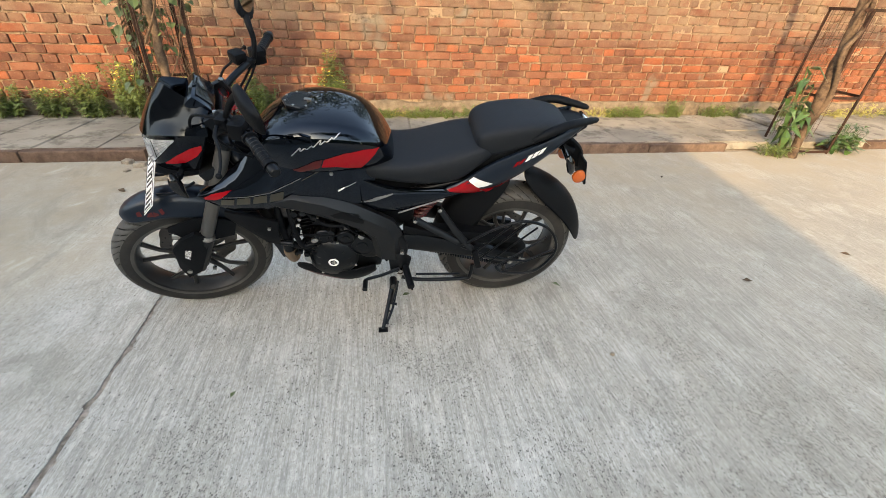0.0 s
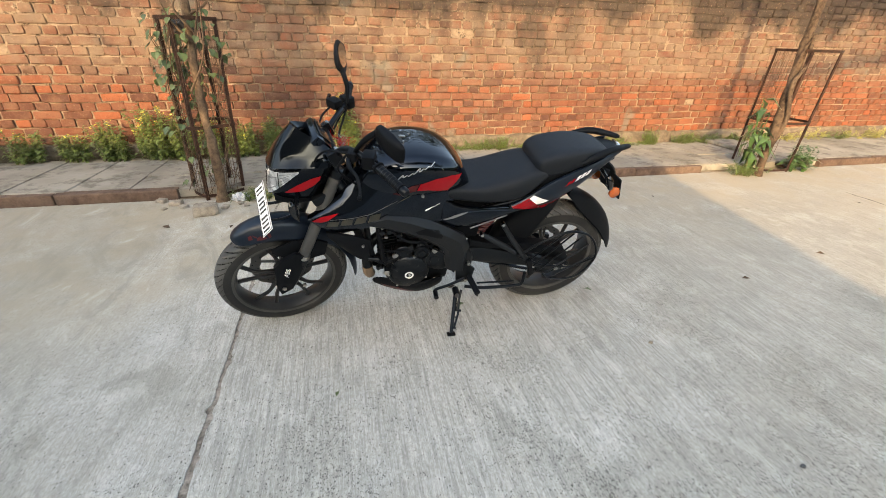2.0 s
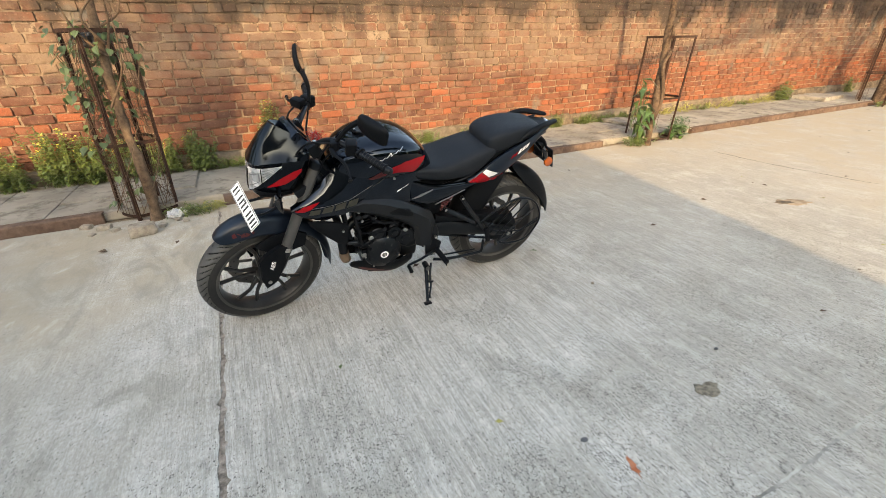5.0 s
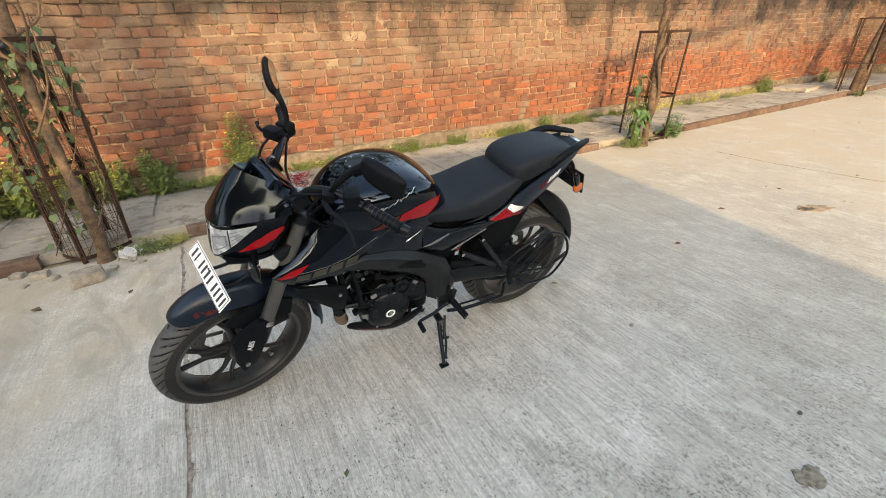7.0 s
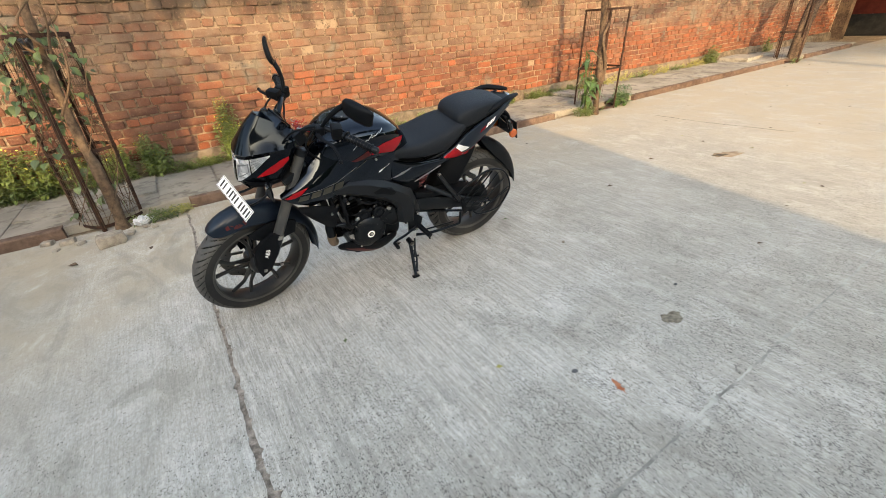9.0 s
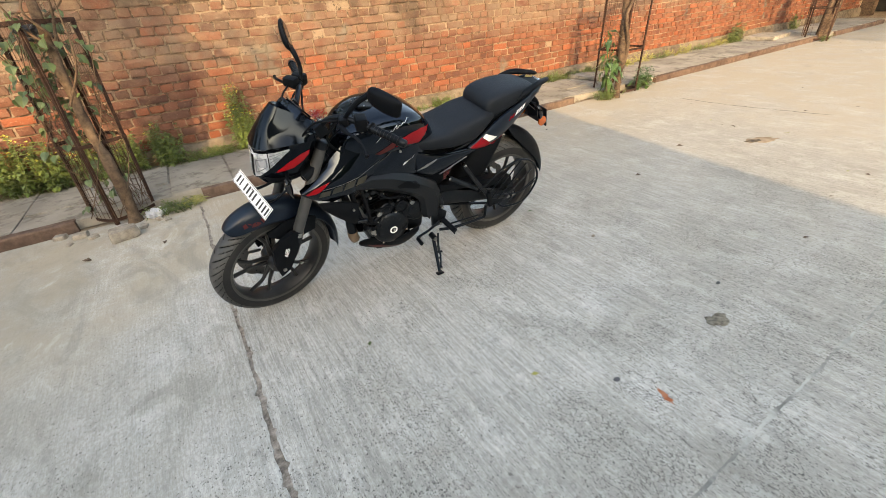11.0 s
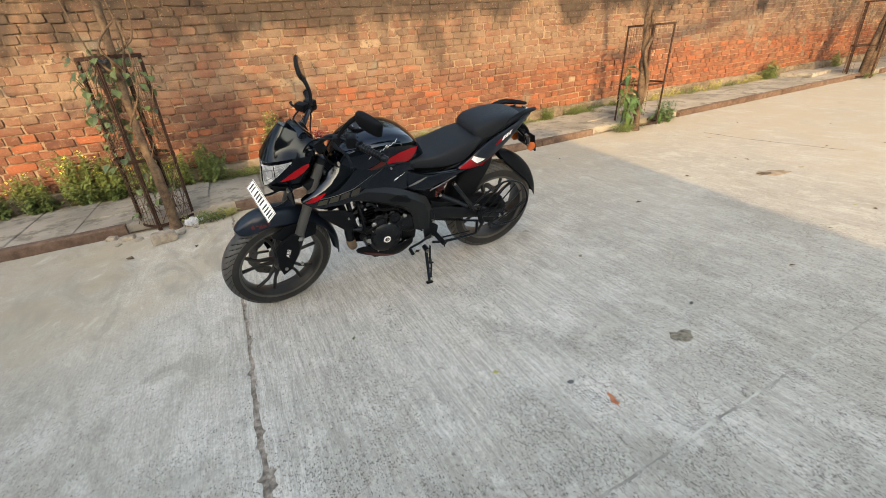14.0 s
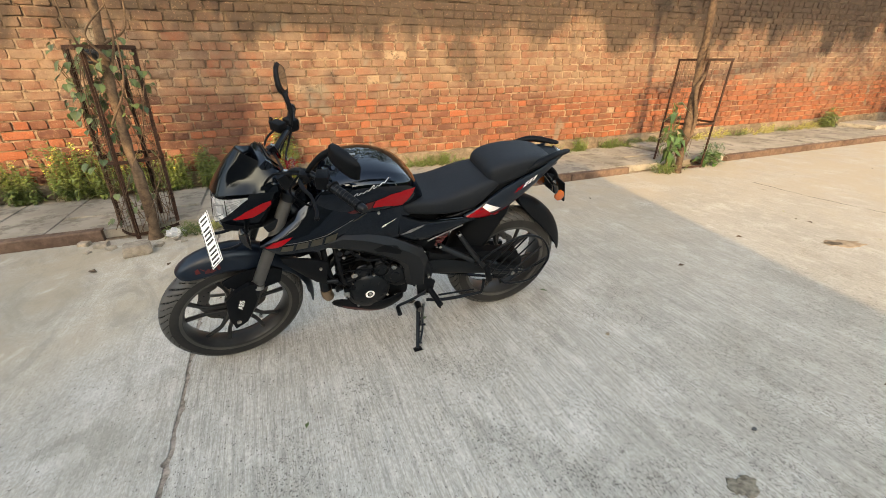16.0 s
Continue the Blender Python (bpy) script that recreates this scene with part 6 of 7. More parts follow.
box(bm, (-0.305, 0, 0.645), (0.13, 0.25, 0.11), Matrix.Rotation(radians(-14), 3, "Y"), 0.02)
box(bm, (-0.372, 0, 0.790), (0.085, 0.12, 0.20), Matrix.Rotation(-RAKE, 3, "Y"), 0.02)
box(bm, (-0.345, 0, 0.660), (0.10, 0.20, 0.12), Matrix.Rotation(radians(-14), 3, "Y"), 0.02)
part("frame_head_filler", bm, PLASTIC, bike)

# tinsel charm tied at the ignition
tinsel = tagged(new("tinsel_charm"), "red and silver tinsel charm tied by the ignition", "charm")
tinsel.matrix_world = BIKE
for mat_, count, name in ((RED, 44, "red_tinsel"), (CHROME, 12, "silver_tinsel")):
    bm = bmesh.new()
    rng = random.Random(count + len(name))
    for k in range(count):
        a = Vector((-0.312 + rng.uniform(-0.025, 0.025), rng.uniform(-0.035, 0.035), 0.925 + rng.uniform(-0.01, 0.015)))
        b = a + Vector((rng.uniform(-1, 1), rng.uniform(-1, 1), rng.uniform(-0.4, 1.2))).normalized() * rng.uniform(0.02, 0.045)
        c = b + Vector((rng.uniform(-1, 1), rng.uniform(-1, 1), rng.uniform(-0.8, 0.5))).normalized() * 0.015
        tube(bm, [a, b, c], 0.0009, 4)
    part(name, bm, mat_, tinsel)
# ---- iron tree guards ----
def tree_guard(at, radius, height, lean, turn, mesh_from, mesh_to, label):
    """Four angle-iron posts, flat hoops and rusty wire netting."""
    thing = tagged(new("tree_guard"), label, "tree guard", group="tree guards along the kerb")
    thing.matrix_world = Matrix.Translation(at)
    top = Vector((lean[0], lean[1], height))

    def spot(a, t):
        return Vector((radius * math.cos(a), radius * math.sin(a), 0)) + top * t

    for k in range(4):
        a = turn + k * math.pi / 2
        bm = bmesh.new()
        out = Vector((math.cos(a), math.sin(a), 0))
        side = Vector((-out.y, out.x, 0))
        prof = [(0, 0), (0.026, 0), (0.026, 0.004), (0.004, 0.004), (0.004, 0.026), (0, 0.026)]
        d1, d2 = (-out + side).normalized(), (-out - side).normalized()
        rings = [[bm.verts.new(spot(a, t) + d1 * u + d2 * v) for u, v in prof] for t in (-0.02, 0.5, 1.0)]
        skin(bm, rings)
        part("post", bm, RUST, thing, smooth=False)
    for t in (0.03, 0.44, 1.0):
        bm = bmesh.new()
        rings = []
        for k in range(33):
            a = turn + 2 * math.pi * k / 32
            # the hoops run nearly straight from post to post
            flatten = 1.0 - 0.16 * abs(math.sin(2 * (a - turn)))
            c = Vector((radius * flatten * math.cos(a), radius * flatten * math.sin(a), 0)) + top * t
            out = Vector((math.cos(a), math.sin(a), 0))
            rings.append([bm.verts.new(c + out * u + Vector((0, 0, v))) for u, v in ((0, -0.012), (0.004, -0.012), (0.004, 0.012), (0, 0.012))])
        skin(bm, rings, True, False)
        part("hoop", bm, RUST, thing, smooth=False)
    bm = bmesh.new()
    rng = random.Random(int(at[0] * 10) + 40)
    n = int((mesh_to - mesh_from) * radius / 0.045)
    for k in range(n + 1):
        a = mesh_from + (mesh_to - mesh_from) * k / n
        f = 1.0 - 0.16 * abs(math.sin(2 * (a - turn)))
        tube(bm, [spot(a, t) * 1.0 - Vector((radius * (1 - f) * math.cos(a), radius * (1 - f) * math.sin(a), 0)) + Vector((rng.uniform(-1, 1), rng.uniform(-1, 1), 0)) * 0.007 for t in (0.02, 0.25, 0.5, 0.75, 1.0)], 0.0021, 4)
    for j in range(int(height / 0.062)):
        t = 0.03 + j * 0.062 / height
        pts = []
        for k in range(15):
            a = mesh_from + (mesh_to - mesh_from) * k / 14
            f = 1.0 - 0.16 * abs(math.sin(2 * (a - turn)))
            pts.append(Vector((radius * f * math.cos(a), radius * f * math.sin(a), 0)) + top * t + Vector((0, 0, rng.uniform(-0.006, 0.006))))
        tube(bm, pts, 0.0019, 4)
    tagged(part("wire_netting", bm, WIRE, thing, "rusty wire netting", smooth=False), kind="stuff")
    return thing


tree_guard((-1.528, 2.00, 0.0), 0.228, 1.36, (0.035, -0.02), radians(-104), radians(-250), radians(70), "rusty iron tree guard with netting round a vine-grown tree")
tree_guard((4.36, 1.93, 0.0), 0.285, 1.26, (0.05, -0.03), radians(-45), radians(15), radians(135), "rusty iron tree guard with torn netting round a sapling")
tree_guard((10.60, 1.93, 0.0), 0.27, 1.33, (-0.03, 0.0), radians(-20), radians(100), radians(180), "rusty iron tree guard round a thick leaning tree")


# ---- trees ----
def crown(bm, centre, size, count, length, rng):
    """Uneven crown: leaves round many twig ends."""
    twigs = []
    for k in range(max(6, count // 14)):
        d = Vector((rng.gauss(0, 1), rng.gauss(0, 1), rng.gauss(0, 1))).normalized() * rng.uniform(0.35, 1.0)
        twigs.append(Vector((centre[0] + d.x * size[0], centre[1] + d.y * size[1], centre[2] + d.z * size[2])))
    for k in range(count):
        c = rng.choice(twigs)
        at = c + Vector((rng.gauss(0, 1), rng.gauss(0, 1), rng.gauss(0, 0.8))) * length * 1.4
        leaf(bm, at, (rng.uniform(-1, 1), rng.uniform(-1, 1), rng.uniform(-0.7, 0.4)), length * rng.uniform(0.7, 1.2), 0.5, 0.25, rng)
    return twigs


def tree(path, radii, bark, crown_at, crown_size, count, length, leaf_mat, seed, label, limbs=6):
    thing = tagged(new("tree"), label, "tree")
    thing.matrix_world = Matrix.Translation(path[0])
    base = Vector(path[0])
    rng = random.Random(seed)
    bm = bmesh.new()
    pts = smooth_path([Vector(p) - base for p in path], 6)
    rs = [radii[0] + (radii[1] - radii[0]) * k / (len(pts) - 1) for k in range(len(pts))]
    rs = [r * (1 + 0.10 * math.sin(k * 1.7)) for k, r in enumerate(rs)]
    rs[0] *= 1.25
    tube(bm, pts, rs, 12)
    for v in bm.verts:
        v.co += Vector((noise.noise(v.co * 9), noise.noise(v.co * 9 + Vector((5, 0, 0))), 0)) * min(rs[0] * 0.30, 0.016)
    part("trunk", bm, bark, thing)
    if count:
        bm = bmesh.new()
        twigs = crown(bm, Vector(crown_at) - base, crown_size, count, length, rng)
        tagged(part("crown", bm, leaf_mat, thing, smooth=False), kind="stuff")
        for k in range(limbs):
            goal = twigs[k * len(twigs) // limbs]
            start = pts[-1 - (k % 3)]
            mid = start.lerp(goal, 0.5) + Vector((rng.uniform(-0.1, 0.1), rng.uniform(-0.1, 0.1), 0.1))
            part("limb", rod(smooth_path([start, mid, goal], 4), [radii[1] * 0.7 * (1 - 0.08 * i) for i in range(9)], 7), bark, thing)
    return thing


tree_a = tree([(-1.455, 1.76, -0.02), (-1.445, 1.77, 0.30), (-1.46, 1.80, 0.75), (-1.45, 1.83, 1.25), (-1.41, 1.86, 1.75), (-1.36, 1.86, 2.5)], (0.042, 0.022), BARK_PALE, (-1.4, 1.9, 3.4), (1.0, 0.8, 0.7), 600, 0.13, LEAF_VINE, 3, "slim brown tree hung with a heart-leaved vine")
rng = random.Random(77)
for pts in ([(0.05, 0.03, 1.25), (0.12, 0.0, 1.50), (0.10, -0.04, 1.85)], [(0.04, 0.0, 1.22), (-0.10, 0.02, 1.40), (-0.16, 0.05, 1.75)], [(0.06, 0.0, 1.40), (0.19, 0.05, 1.52), (0.24, 0.0, 1.9)],
            [(0.05, 0.0, 1.3), (-0.02, -0.06, 1.45), (0.14, -0.08, 1.62)], [(-0.02, -0.1, 0.9), (0.12, -0.12, 1.15), (0.15, -0.06, 1.5)]):
    part("limb", rod(smooth_path(pts, 5), [0.010 - 0.0006 * i for i in range(11)], 6), BARK_PALE, tree_a, "bare pale twig")
def heart(bm, at, way, size, rng):
    """A folded heart-shaped leaf hanging from its stalk."""
    way = Vector(way).normalized()
    side = way.cross(Vector((rng.uniform(-0.5, 0.5), rng.uniform(-0.5, 0.5), 1))).normalized()
    up = side.cross(way)
    rows = []
    for t, w in ((0.0, 0.0), (-0.10, 0.24), (0.05, 0.44), (0.32, 0.50), (0.62, 0.34), (0.85, 0.12), (1.0, 0.0)):
        mid = Vector(at) + way * size * max(t, 0.0) - up * size * 0.22 * max(t, 0) ** 2
        rows.append((bm.verts.new(mid + way * size * min(t, 0)), w, mid))
    spine = [r[0] for r in rows]
    for s in (-1, 1):
        edge = [bm.verts.new(mid + way * size * (-0.10 if k == 1 else 0) + side * s * w * size + up * w * size * 0.25) for k, (_, w, mid) in enumerate(rows) if 0 < k < 6]
        chain = [spine[0], *edge, spine[6]]
        for k in range(6):
            quad = [spine[min(k + 0, 6)], chain[k], chain[k + 1], spine[min(k + 1, 6)]]
            quad = list(dict.fromkeys(quad))
            if len(quad) > 2:
                bm.faces.new(quad if s > 0 else quad[::-1])


bm = bmesh.new()
for k in range(230):
    z = rng.choice((rng.uniform(0.15, 1.35), rng.uniform(0.80, 1.42), rng.uniform(0.95, 1.45)))
    a = rng.uniform(0, 2 * math.pi)
    r = rng.uniform(0.10, 0.27) if rng.random() < 0.6 else rng.uniform(0.02, 0.12)
    if rng.random() < 0.3:
        a = rng.uniform(2.4, 4.2)
    at = Vector((-0.08 + 0.03 * z + r * math.cos(a), 0.18 + r * math.sin(a), z))
    heart(bm, at, (math.cos(a) * 0.6 + rng.uniform(-0.6, 0.6), math.sin(a) * 0.6 - 0.4, rng.uniform(-1.4, -0.2)), rng.uniform(0.030, 0.072), rng)
tagged(part("vine_leaf", bm, LEAF_VINE, tree_a, "heart-shaped vine leaves", smooth=False), kind="stuff")
for k in range(9):
    a0 = rng.uniform(0, 6.28)
    pts = [Vector((-0.09 + 0.05 * t + (0.10 + 0.17 * rng.random()) * math.cos(a0 + t * 2.5), 0.16 + (0.10 + 0.15 * rng.random()) * math.sin(a0 + t * 2.5), 0.1 + 1.2 * t)) for t in (0, 0.2, 0.4, 0.6, 0.8, 1.0)]
    part("vine_stem", rod(smooth_path(pts, 4), 0.0032, 5), BARK_PALE, tree_a)

tree_b = tree([(4.06, 1.66, -0.02), (4.11, 1.70, 0.40), (4.16, 1.75, 0.85), (4.20, 1.80, 1.25), (4.20, 1.80, 1.75), (4.17, 1.82, 2.6)], (0.042, 0.034), BARK, (4.3, 1.9, 3.3), (0.9, 0.6, 0.7), 420, 0.12, LEAF_DARK, 5, "twisted tan tree in an iron guard")
part("limb", rod(smooth_path([(0.02, 0.04, 0.2), (0.10, 0.0, 0.6), (0.04, 0.03, 0.95), (0.16, 0.06, 1.15), (0.14, 0.08, 1.40)], 6), [0.026 - 0.0004 * k for k in range(25)], 9), BARK, tree_b, "twisted broken stem")
part("limb", rod(smooth_path([(0.06, 0.05, 0.7), (0.12, 0.12, 0.95), (0.10, 0.10, 1.25), (0.17, 0.09, 1.42)], 6), [0.018 - 0.0003 * k for k in range(19)], 8), BARK, tree_b, "twisted broken stem")
tree_c = tree([(10.84, 1.90, -0.02), (10.90, 1.90, 0.40), (11.04, 1.90, 0.84), (11.40, 1.90, 1.33), (11.72, 1.90, 1.84), (12.2, 1.92, 2.6), (12.6, 2.0, 3.3)], (0.105, 0.085), BARK, (12.6, 2.0, 4.4), (1.6, 1.2, 1.0), 700, 0.16, LEAF_FAR, 6, "leaning grey-brown tree by the kerb")
part("limb", rod(smooth_path([(-0.10, 0.03, 0.0), (-0.06, 0.02, 0.45), (0.12, 0.04, 0.95), (0.45, 0.06, 1.50), (0.80, 0.06, 2.1)], 5), [0.060 - 0.0012 * k for k in range(21)], 9), BARK, tree_c, "second twisted stem")
part("limb", rod(smooth_path([(0.12, -0.04, 0.0), (0.16, -0.06, 0.40), (0.26, -0.04, 0.75)], 5), [0.040 - 0.0015 * k for k in range(11)], 8), BARK, tree_c, "short broken stem")
for k, (x, y, h) in enumerate(((8.6, 4.9, 3.0), (11.2, 5.3, 3.4), (14.0, 5.0, 3.2), (6.2, 6.5, 3.4))):
    tree([(x, y, 0), (x + 0.1, y, 1.2), (x, y, h)], (0.12, 0.07), BARK, (x, y, h + 0.1), (1.7, 1.0, 1.1), 620, 0.22, LEAF_FAR, 20 + k, "dark leafy tree behind the brick wall", 5)


# unseen trees, added to darken what the bike's gloss reflects
for k, (x, y, h) in enumerate(((3.0, 6.2, 3.6), (-0.6, 5.6, 3.9), (-4.0, 6.0, 3.5), (-7.6, 5.4, 4.0), (-11.2, 4.6, 3.6), (-14.0, 1.5, 3.6))):
    tree([(x, y, 0), (x + 0.1, y, 1.5), (x, y, h)], (0.14, 0.08), BARK, (x, y, h + 0.9), (2.1, 1.1, 2.0), 1500, 0.27, LEAF_FAR, 60 + k, "unseen dense dark tree added behind the brick wall", 5)


# an unseen tall tree, added across the yard so that its crown dapples the wall
tall = tree([(5.4, -9.6, 0), (5.5, -9.6, 4.0), (5.2, -9.7, 8.0)], (0.20, 0.10), BARK, (3.6, -9.7, 8.5), (7.2, 1.6, 1.6), 5600, 0.30, LEAF_FAR, 32, "unseen tall leafy tree added to dapple the wall", 5)

# unseen limb, added in place of a cable to draw its shadow line
part("limb", rod(smooth_path([(-0.18, -0.1, 7.30), (-1.4, -0.1, 7.08), (-4.2, -0.1, 6.70), (-6.8, -0.1, 6.32)], 6), [0.115 - 0.0022 * k for k in range(19)], 7), BARK, tall, "unseen branch added to cast a cable's shadow line")


# unseen tree, added to throw shade on the far right end
tree([(8.7, -9.2, 0), (8.6, -9.3, 2.0), (8.5, -9.4, 4.2)], (0.16, 0.09), BARK, (8.6, -9.5, 5.3), (2.5, 2.4, 1.2), 1500, 0.30, LEAF_FAR, 36, "unseen leafy tree added to shade the gatehouse end", 5)


# unseen tree, added to shade the wall behind the first guard
tree([(-6.1, -6.4, 0), (-6.05, -6.5, 2.4), (-5.9, -6.6, 4.4)], (0.12, 0.06), BARK, (-5.85, -6.6, 5.35), (0.75, 0.9, 0.95), 330, 0.26, LEAF_FAR, 37, "unseen slender tree added to shade the wall", 4)


# ---- weeds ----
def weed(at, height, spread, stems, leaves, flowers, leaf_mat, seed, label, size=0.055, wide=0.5):
    thing = tagged(new("weed"), label, "weed", group="weeds at the foot of the wall")
    thing.matrix_world = Matrix.Translation(at)
    rng = random.Random(seed)
    green, yellow, stalk = bmesh.new(), bmesh.new(), bmesh.new()
    for k in range(stems):
        a, r = rng.uniform(0, 6.28), spread * math.sqrt(rng.random())
        foot_ = Vector((r * math.cos(a) * 0.7, r * math.sin(a) * 0.35, 0))
        h = height * rng.uniform(0.5, 1.0)
        tip = foot_ + Vector((rng.uniform(-1, 1) * spread * 0.5, rng.uniform(-0.8, 0.4) * spread * 0.4, h))
        mid = foot_.lerp(tip, 0.5) + Vector((rng.uniform(-1, 1), rng.uniform(-1, 1), 0)) * 0.02
        tube(stalk, [foot_, mid, tip], [0.003, 0.0025, 0.0015], 4)
        for q in range(leaves):
            t = rng.uniform(0.05, 1.0) ** 0.8
            p = foot_.lerp(mid, t * 2) if t < 0.5 else mid.lerp(tip, t * 2 - 1)
            b = rng.uniform(0, 6.28)
            leaf(green, p, (math.cos(b), math.sin(b), rng.uniform(-0.2, 0.7)), size * rng.uniform(0.6, 1.25) * (1.25 - 0.6 * t), wide, 0.3, rng)
        if rng.random() < flowers:
            for q in range(rng.randint(4, 9)):
                b = rng.uniform(0, 6.28)
                p = tip + Vector((rng.uniform(-1, 1), rng.uniform(-1, 1), rng.uniform(-1.5, 0.7))) * 0.022
                leaf(yellow, p, (math.cos(b), math.sin(b), rng.uniform(0, 0.8)), rng.uniform(0.014, 0.024), 0.9, 0.1, rng)
    tagged(part("foliage", green, leaf_mat, thing, smooth=False), kind="stuff")
    part("stem", stalk, leaf_mat, thing)
    if len(yellow.verts):
        tagged(part("flower", yellow, PETAL, thing, "small yellow flowers", smooth=False), kind="stuff")
    else:
        yellow.free()


MUSTARD = "bushy green weed with yellow flowers by the wall"
for k, (x, h, s, st, fl) in enumerate(((-4.35, 0.30, 0.20, 16, 0.3), (-3.86, 0.30, 0.22, 18, 0.25), (-3.42, 0.32, 0.18, 14, 0.5), (-3.02, 0.27, 0.18, 14, 0.2), (-2.66, 0.40, 0.20, 20, 0.4), (-2.30, 0.54, 0.22, 26, 0.6),
                                    (-2.02, 0.44, 0.20, 22, 0.55), (-1.72, 0.40, 0.18, 18, 0.4), (-1.44, 0.36, 0.18, 20, 0.5), (-1.12, 0.42, 0.17, 22, 0.5), (-0.40, 0.62, 0.12, 22, 0.8), (-0.34, 0.36, 0.16, 16, 0.5))):
    weed((x, 2.92, 0.07), h * 1.08, s * 0.95, int(st * 1.6), 26, fl * 0.55, LEAF_LIME, 100 + k, MUSTARD, 0.060)
LOW = "low green weeds along the foot of the wall"
for k, (x, h, s) in enumerate(((-0.85, 0.10, 0.16), (-0.60, 0.11, 0.14), (0.15, 0.09, 0.14), (0.48, 0.11, 0.16), (0.85, 0.09, 0.16), (1.18, 0.13, 0.18), (1.45, 0.15, 0.18), (2.12, 0.13, 0.16),
                            (2.85, 0.12, 0.14), (3.12, 0.13, 0.12), (3.6, 0.20, 0.11), (4.15, 0.15, 0.18), (4.55, 0.13, 0.18), (5.05, 0.12, 0.16))):
    weed((x, 2.93, 0.06), h * 1.15, s * 1.25, 34, 14, 0.0, LEAF, 140 + k, LOW, 0.036, 0.45)
for k, x in enumerate((-0.1, 0.30, 0.66, 1.02, 1.80, 2.66, 3.42, 4.35, 4.8, 5.25)):
    weed((x, 2.95, 0.06), 0.055 + 0.03 * (k % 3), 0.20, 22, 9, 0.0, STRAW if k % 4 == 1 else LEAF, 220 + k, "thin dull grass along the foot of the wall", 0.040, 0.22)
for k, x in enumerate((5.5, 5.95, 6.35, 6.8, 7.2, 7.65, 8.05, 8.5, 8.9)):
    weed((x, 2.90, 0.06), 0.13 + 0.05 * (k % 3 == 2), 0.26, 18, 9, 0.0, STRAW if k % 3 else LEAF, 170 + k, "sunlit yellowing grass at the wall", 0.06, 0.25)
weed((9.35, 2.88, 0.06), 0.40, 0.26, 30, 14, 0.0, LEAF, 190, "leafy green bush at the wall's foot", 0.075)
weed((11.9, 2.85, 0.06), 0.35, 0.22, 18, 10, 0.0, LEAF, 191, "leafy green bush at the wall's foot", 0.075)
# round the tree guards
weed((-1.20, 1.76, 0.0), 0.10, 0.20, 26, 8, 0.0, LEAF, 200, "ragged grass tuft by the tree guard", 0.07, 0.16)
weed((-1.05, 1.80, 0.0), 0.08, 0.16, 14, 8, 0.0, STRAW, 201, "dry grass tuft by the tree guard", 0.07, 0.16)
weed((3.92, 1.72, 0.0), 0.14, 0.26, 30, 9, 0.0, LEAF, 202, "grass tuft round the sapling", 0.07, 0.2)
weed((4.72, 1.80, 0.0), 0.30, 0.20, 22, 9, 0.0, LEAF_DARK, 203, "dark leafy shrub by the tree guard", 0.095, 0.5)
weed((10.55, 1.75, 0.0), 0.12, 0.25, 16, 8, 0.0, LEAF, 204, "grass tuft at the thick tree", 0.07, 0.2)
plant = tagged(new("sapling"), "young sapling with long drooping green leaves", "sapling")
plant.matrix_world = Matrix.Translation((4.02, 1.80, 0.0))
part("stem", rod(smooth_path([(0, 0, 0), (0.02, 0.02, 0.35), (-0.01, 0, 0.72)], 5), 0.007, 7), BARK_PALE, plant)
rng = random.Random(9)
big = bmesh.new()
leaf(big, (0, 0, 0), (1, 0, -0.25), 0.20, 0.36, 0.35, rng)
first = part("leaf", big, LEAF_DARK, plant, smooth=False)
stems = [(0.02, 0.0, 0.30), (-0.13, -0.05, 0.56), (0.13, 0.05, 0.62), (-0.03, 0.05, 0.80), (0.08, -0.09, 0.46)]
for x, y, z in stems[1:]:
    part("stem", rod(smooth_path([(0.01, 0.01, 0.18), (x * 0.5, y * 0.5, z * 0.6), (x, y, z)], 4), 0.0045, 6), LEAF_DARK, plant)
for k in range(62):
    ob = first.copy()
    scene.collection.objects.link(ob)
    x, y, z = stems[k % 5]
    f = rng.uniform(0.45, 1.02)
    ob.matrix_local = pose(x * f + rng.uniform(-0.02, 0.02), y * f + rng.uniform(-0.02, 0.02), z * f, rng.uniform(-30, 30), rng.uniform(-15, 50), rng.uniform(0, 360)) @ Matrix.Scale(rng.uniform(0.55, 1.1), 4)
first.matrix_local = pose(0, 0, 0.7, 0, 10, 200)

# ---- litter and marks on the ground ----
def blob(name, at, size, height, material, seed, label, category, points=22, rough=0.25, turn=0):
    rng = random.Random(seed)
    bm = bmesh.new()
    rings = []
    for f, z in ((1.0, 0.0), (0.92, height), (0.5, height * 1.25)):
        rng2 = random.Random(seed)
        rings.append([bm.verts.new((size[0] * f * (1 + rough * rng2.uniform(-1, 1)) * math.cos(2 * math.pi * k / points), size[1] * f * (1 + rough * rng2.uniform(-1, 1)) * math.sin(2 * math.pi * k / points), z)) for k in range(points)])
    skin(bm, rings, True, True)
    ob = tagged(finish(name, bm, material), label, category)
    ob.matrix_world = pose(*at, 0, 0, turn)
    return ob


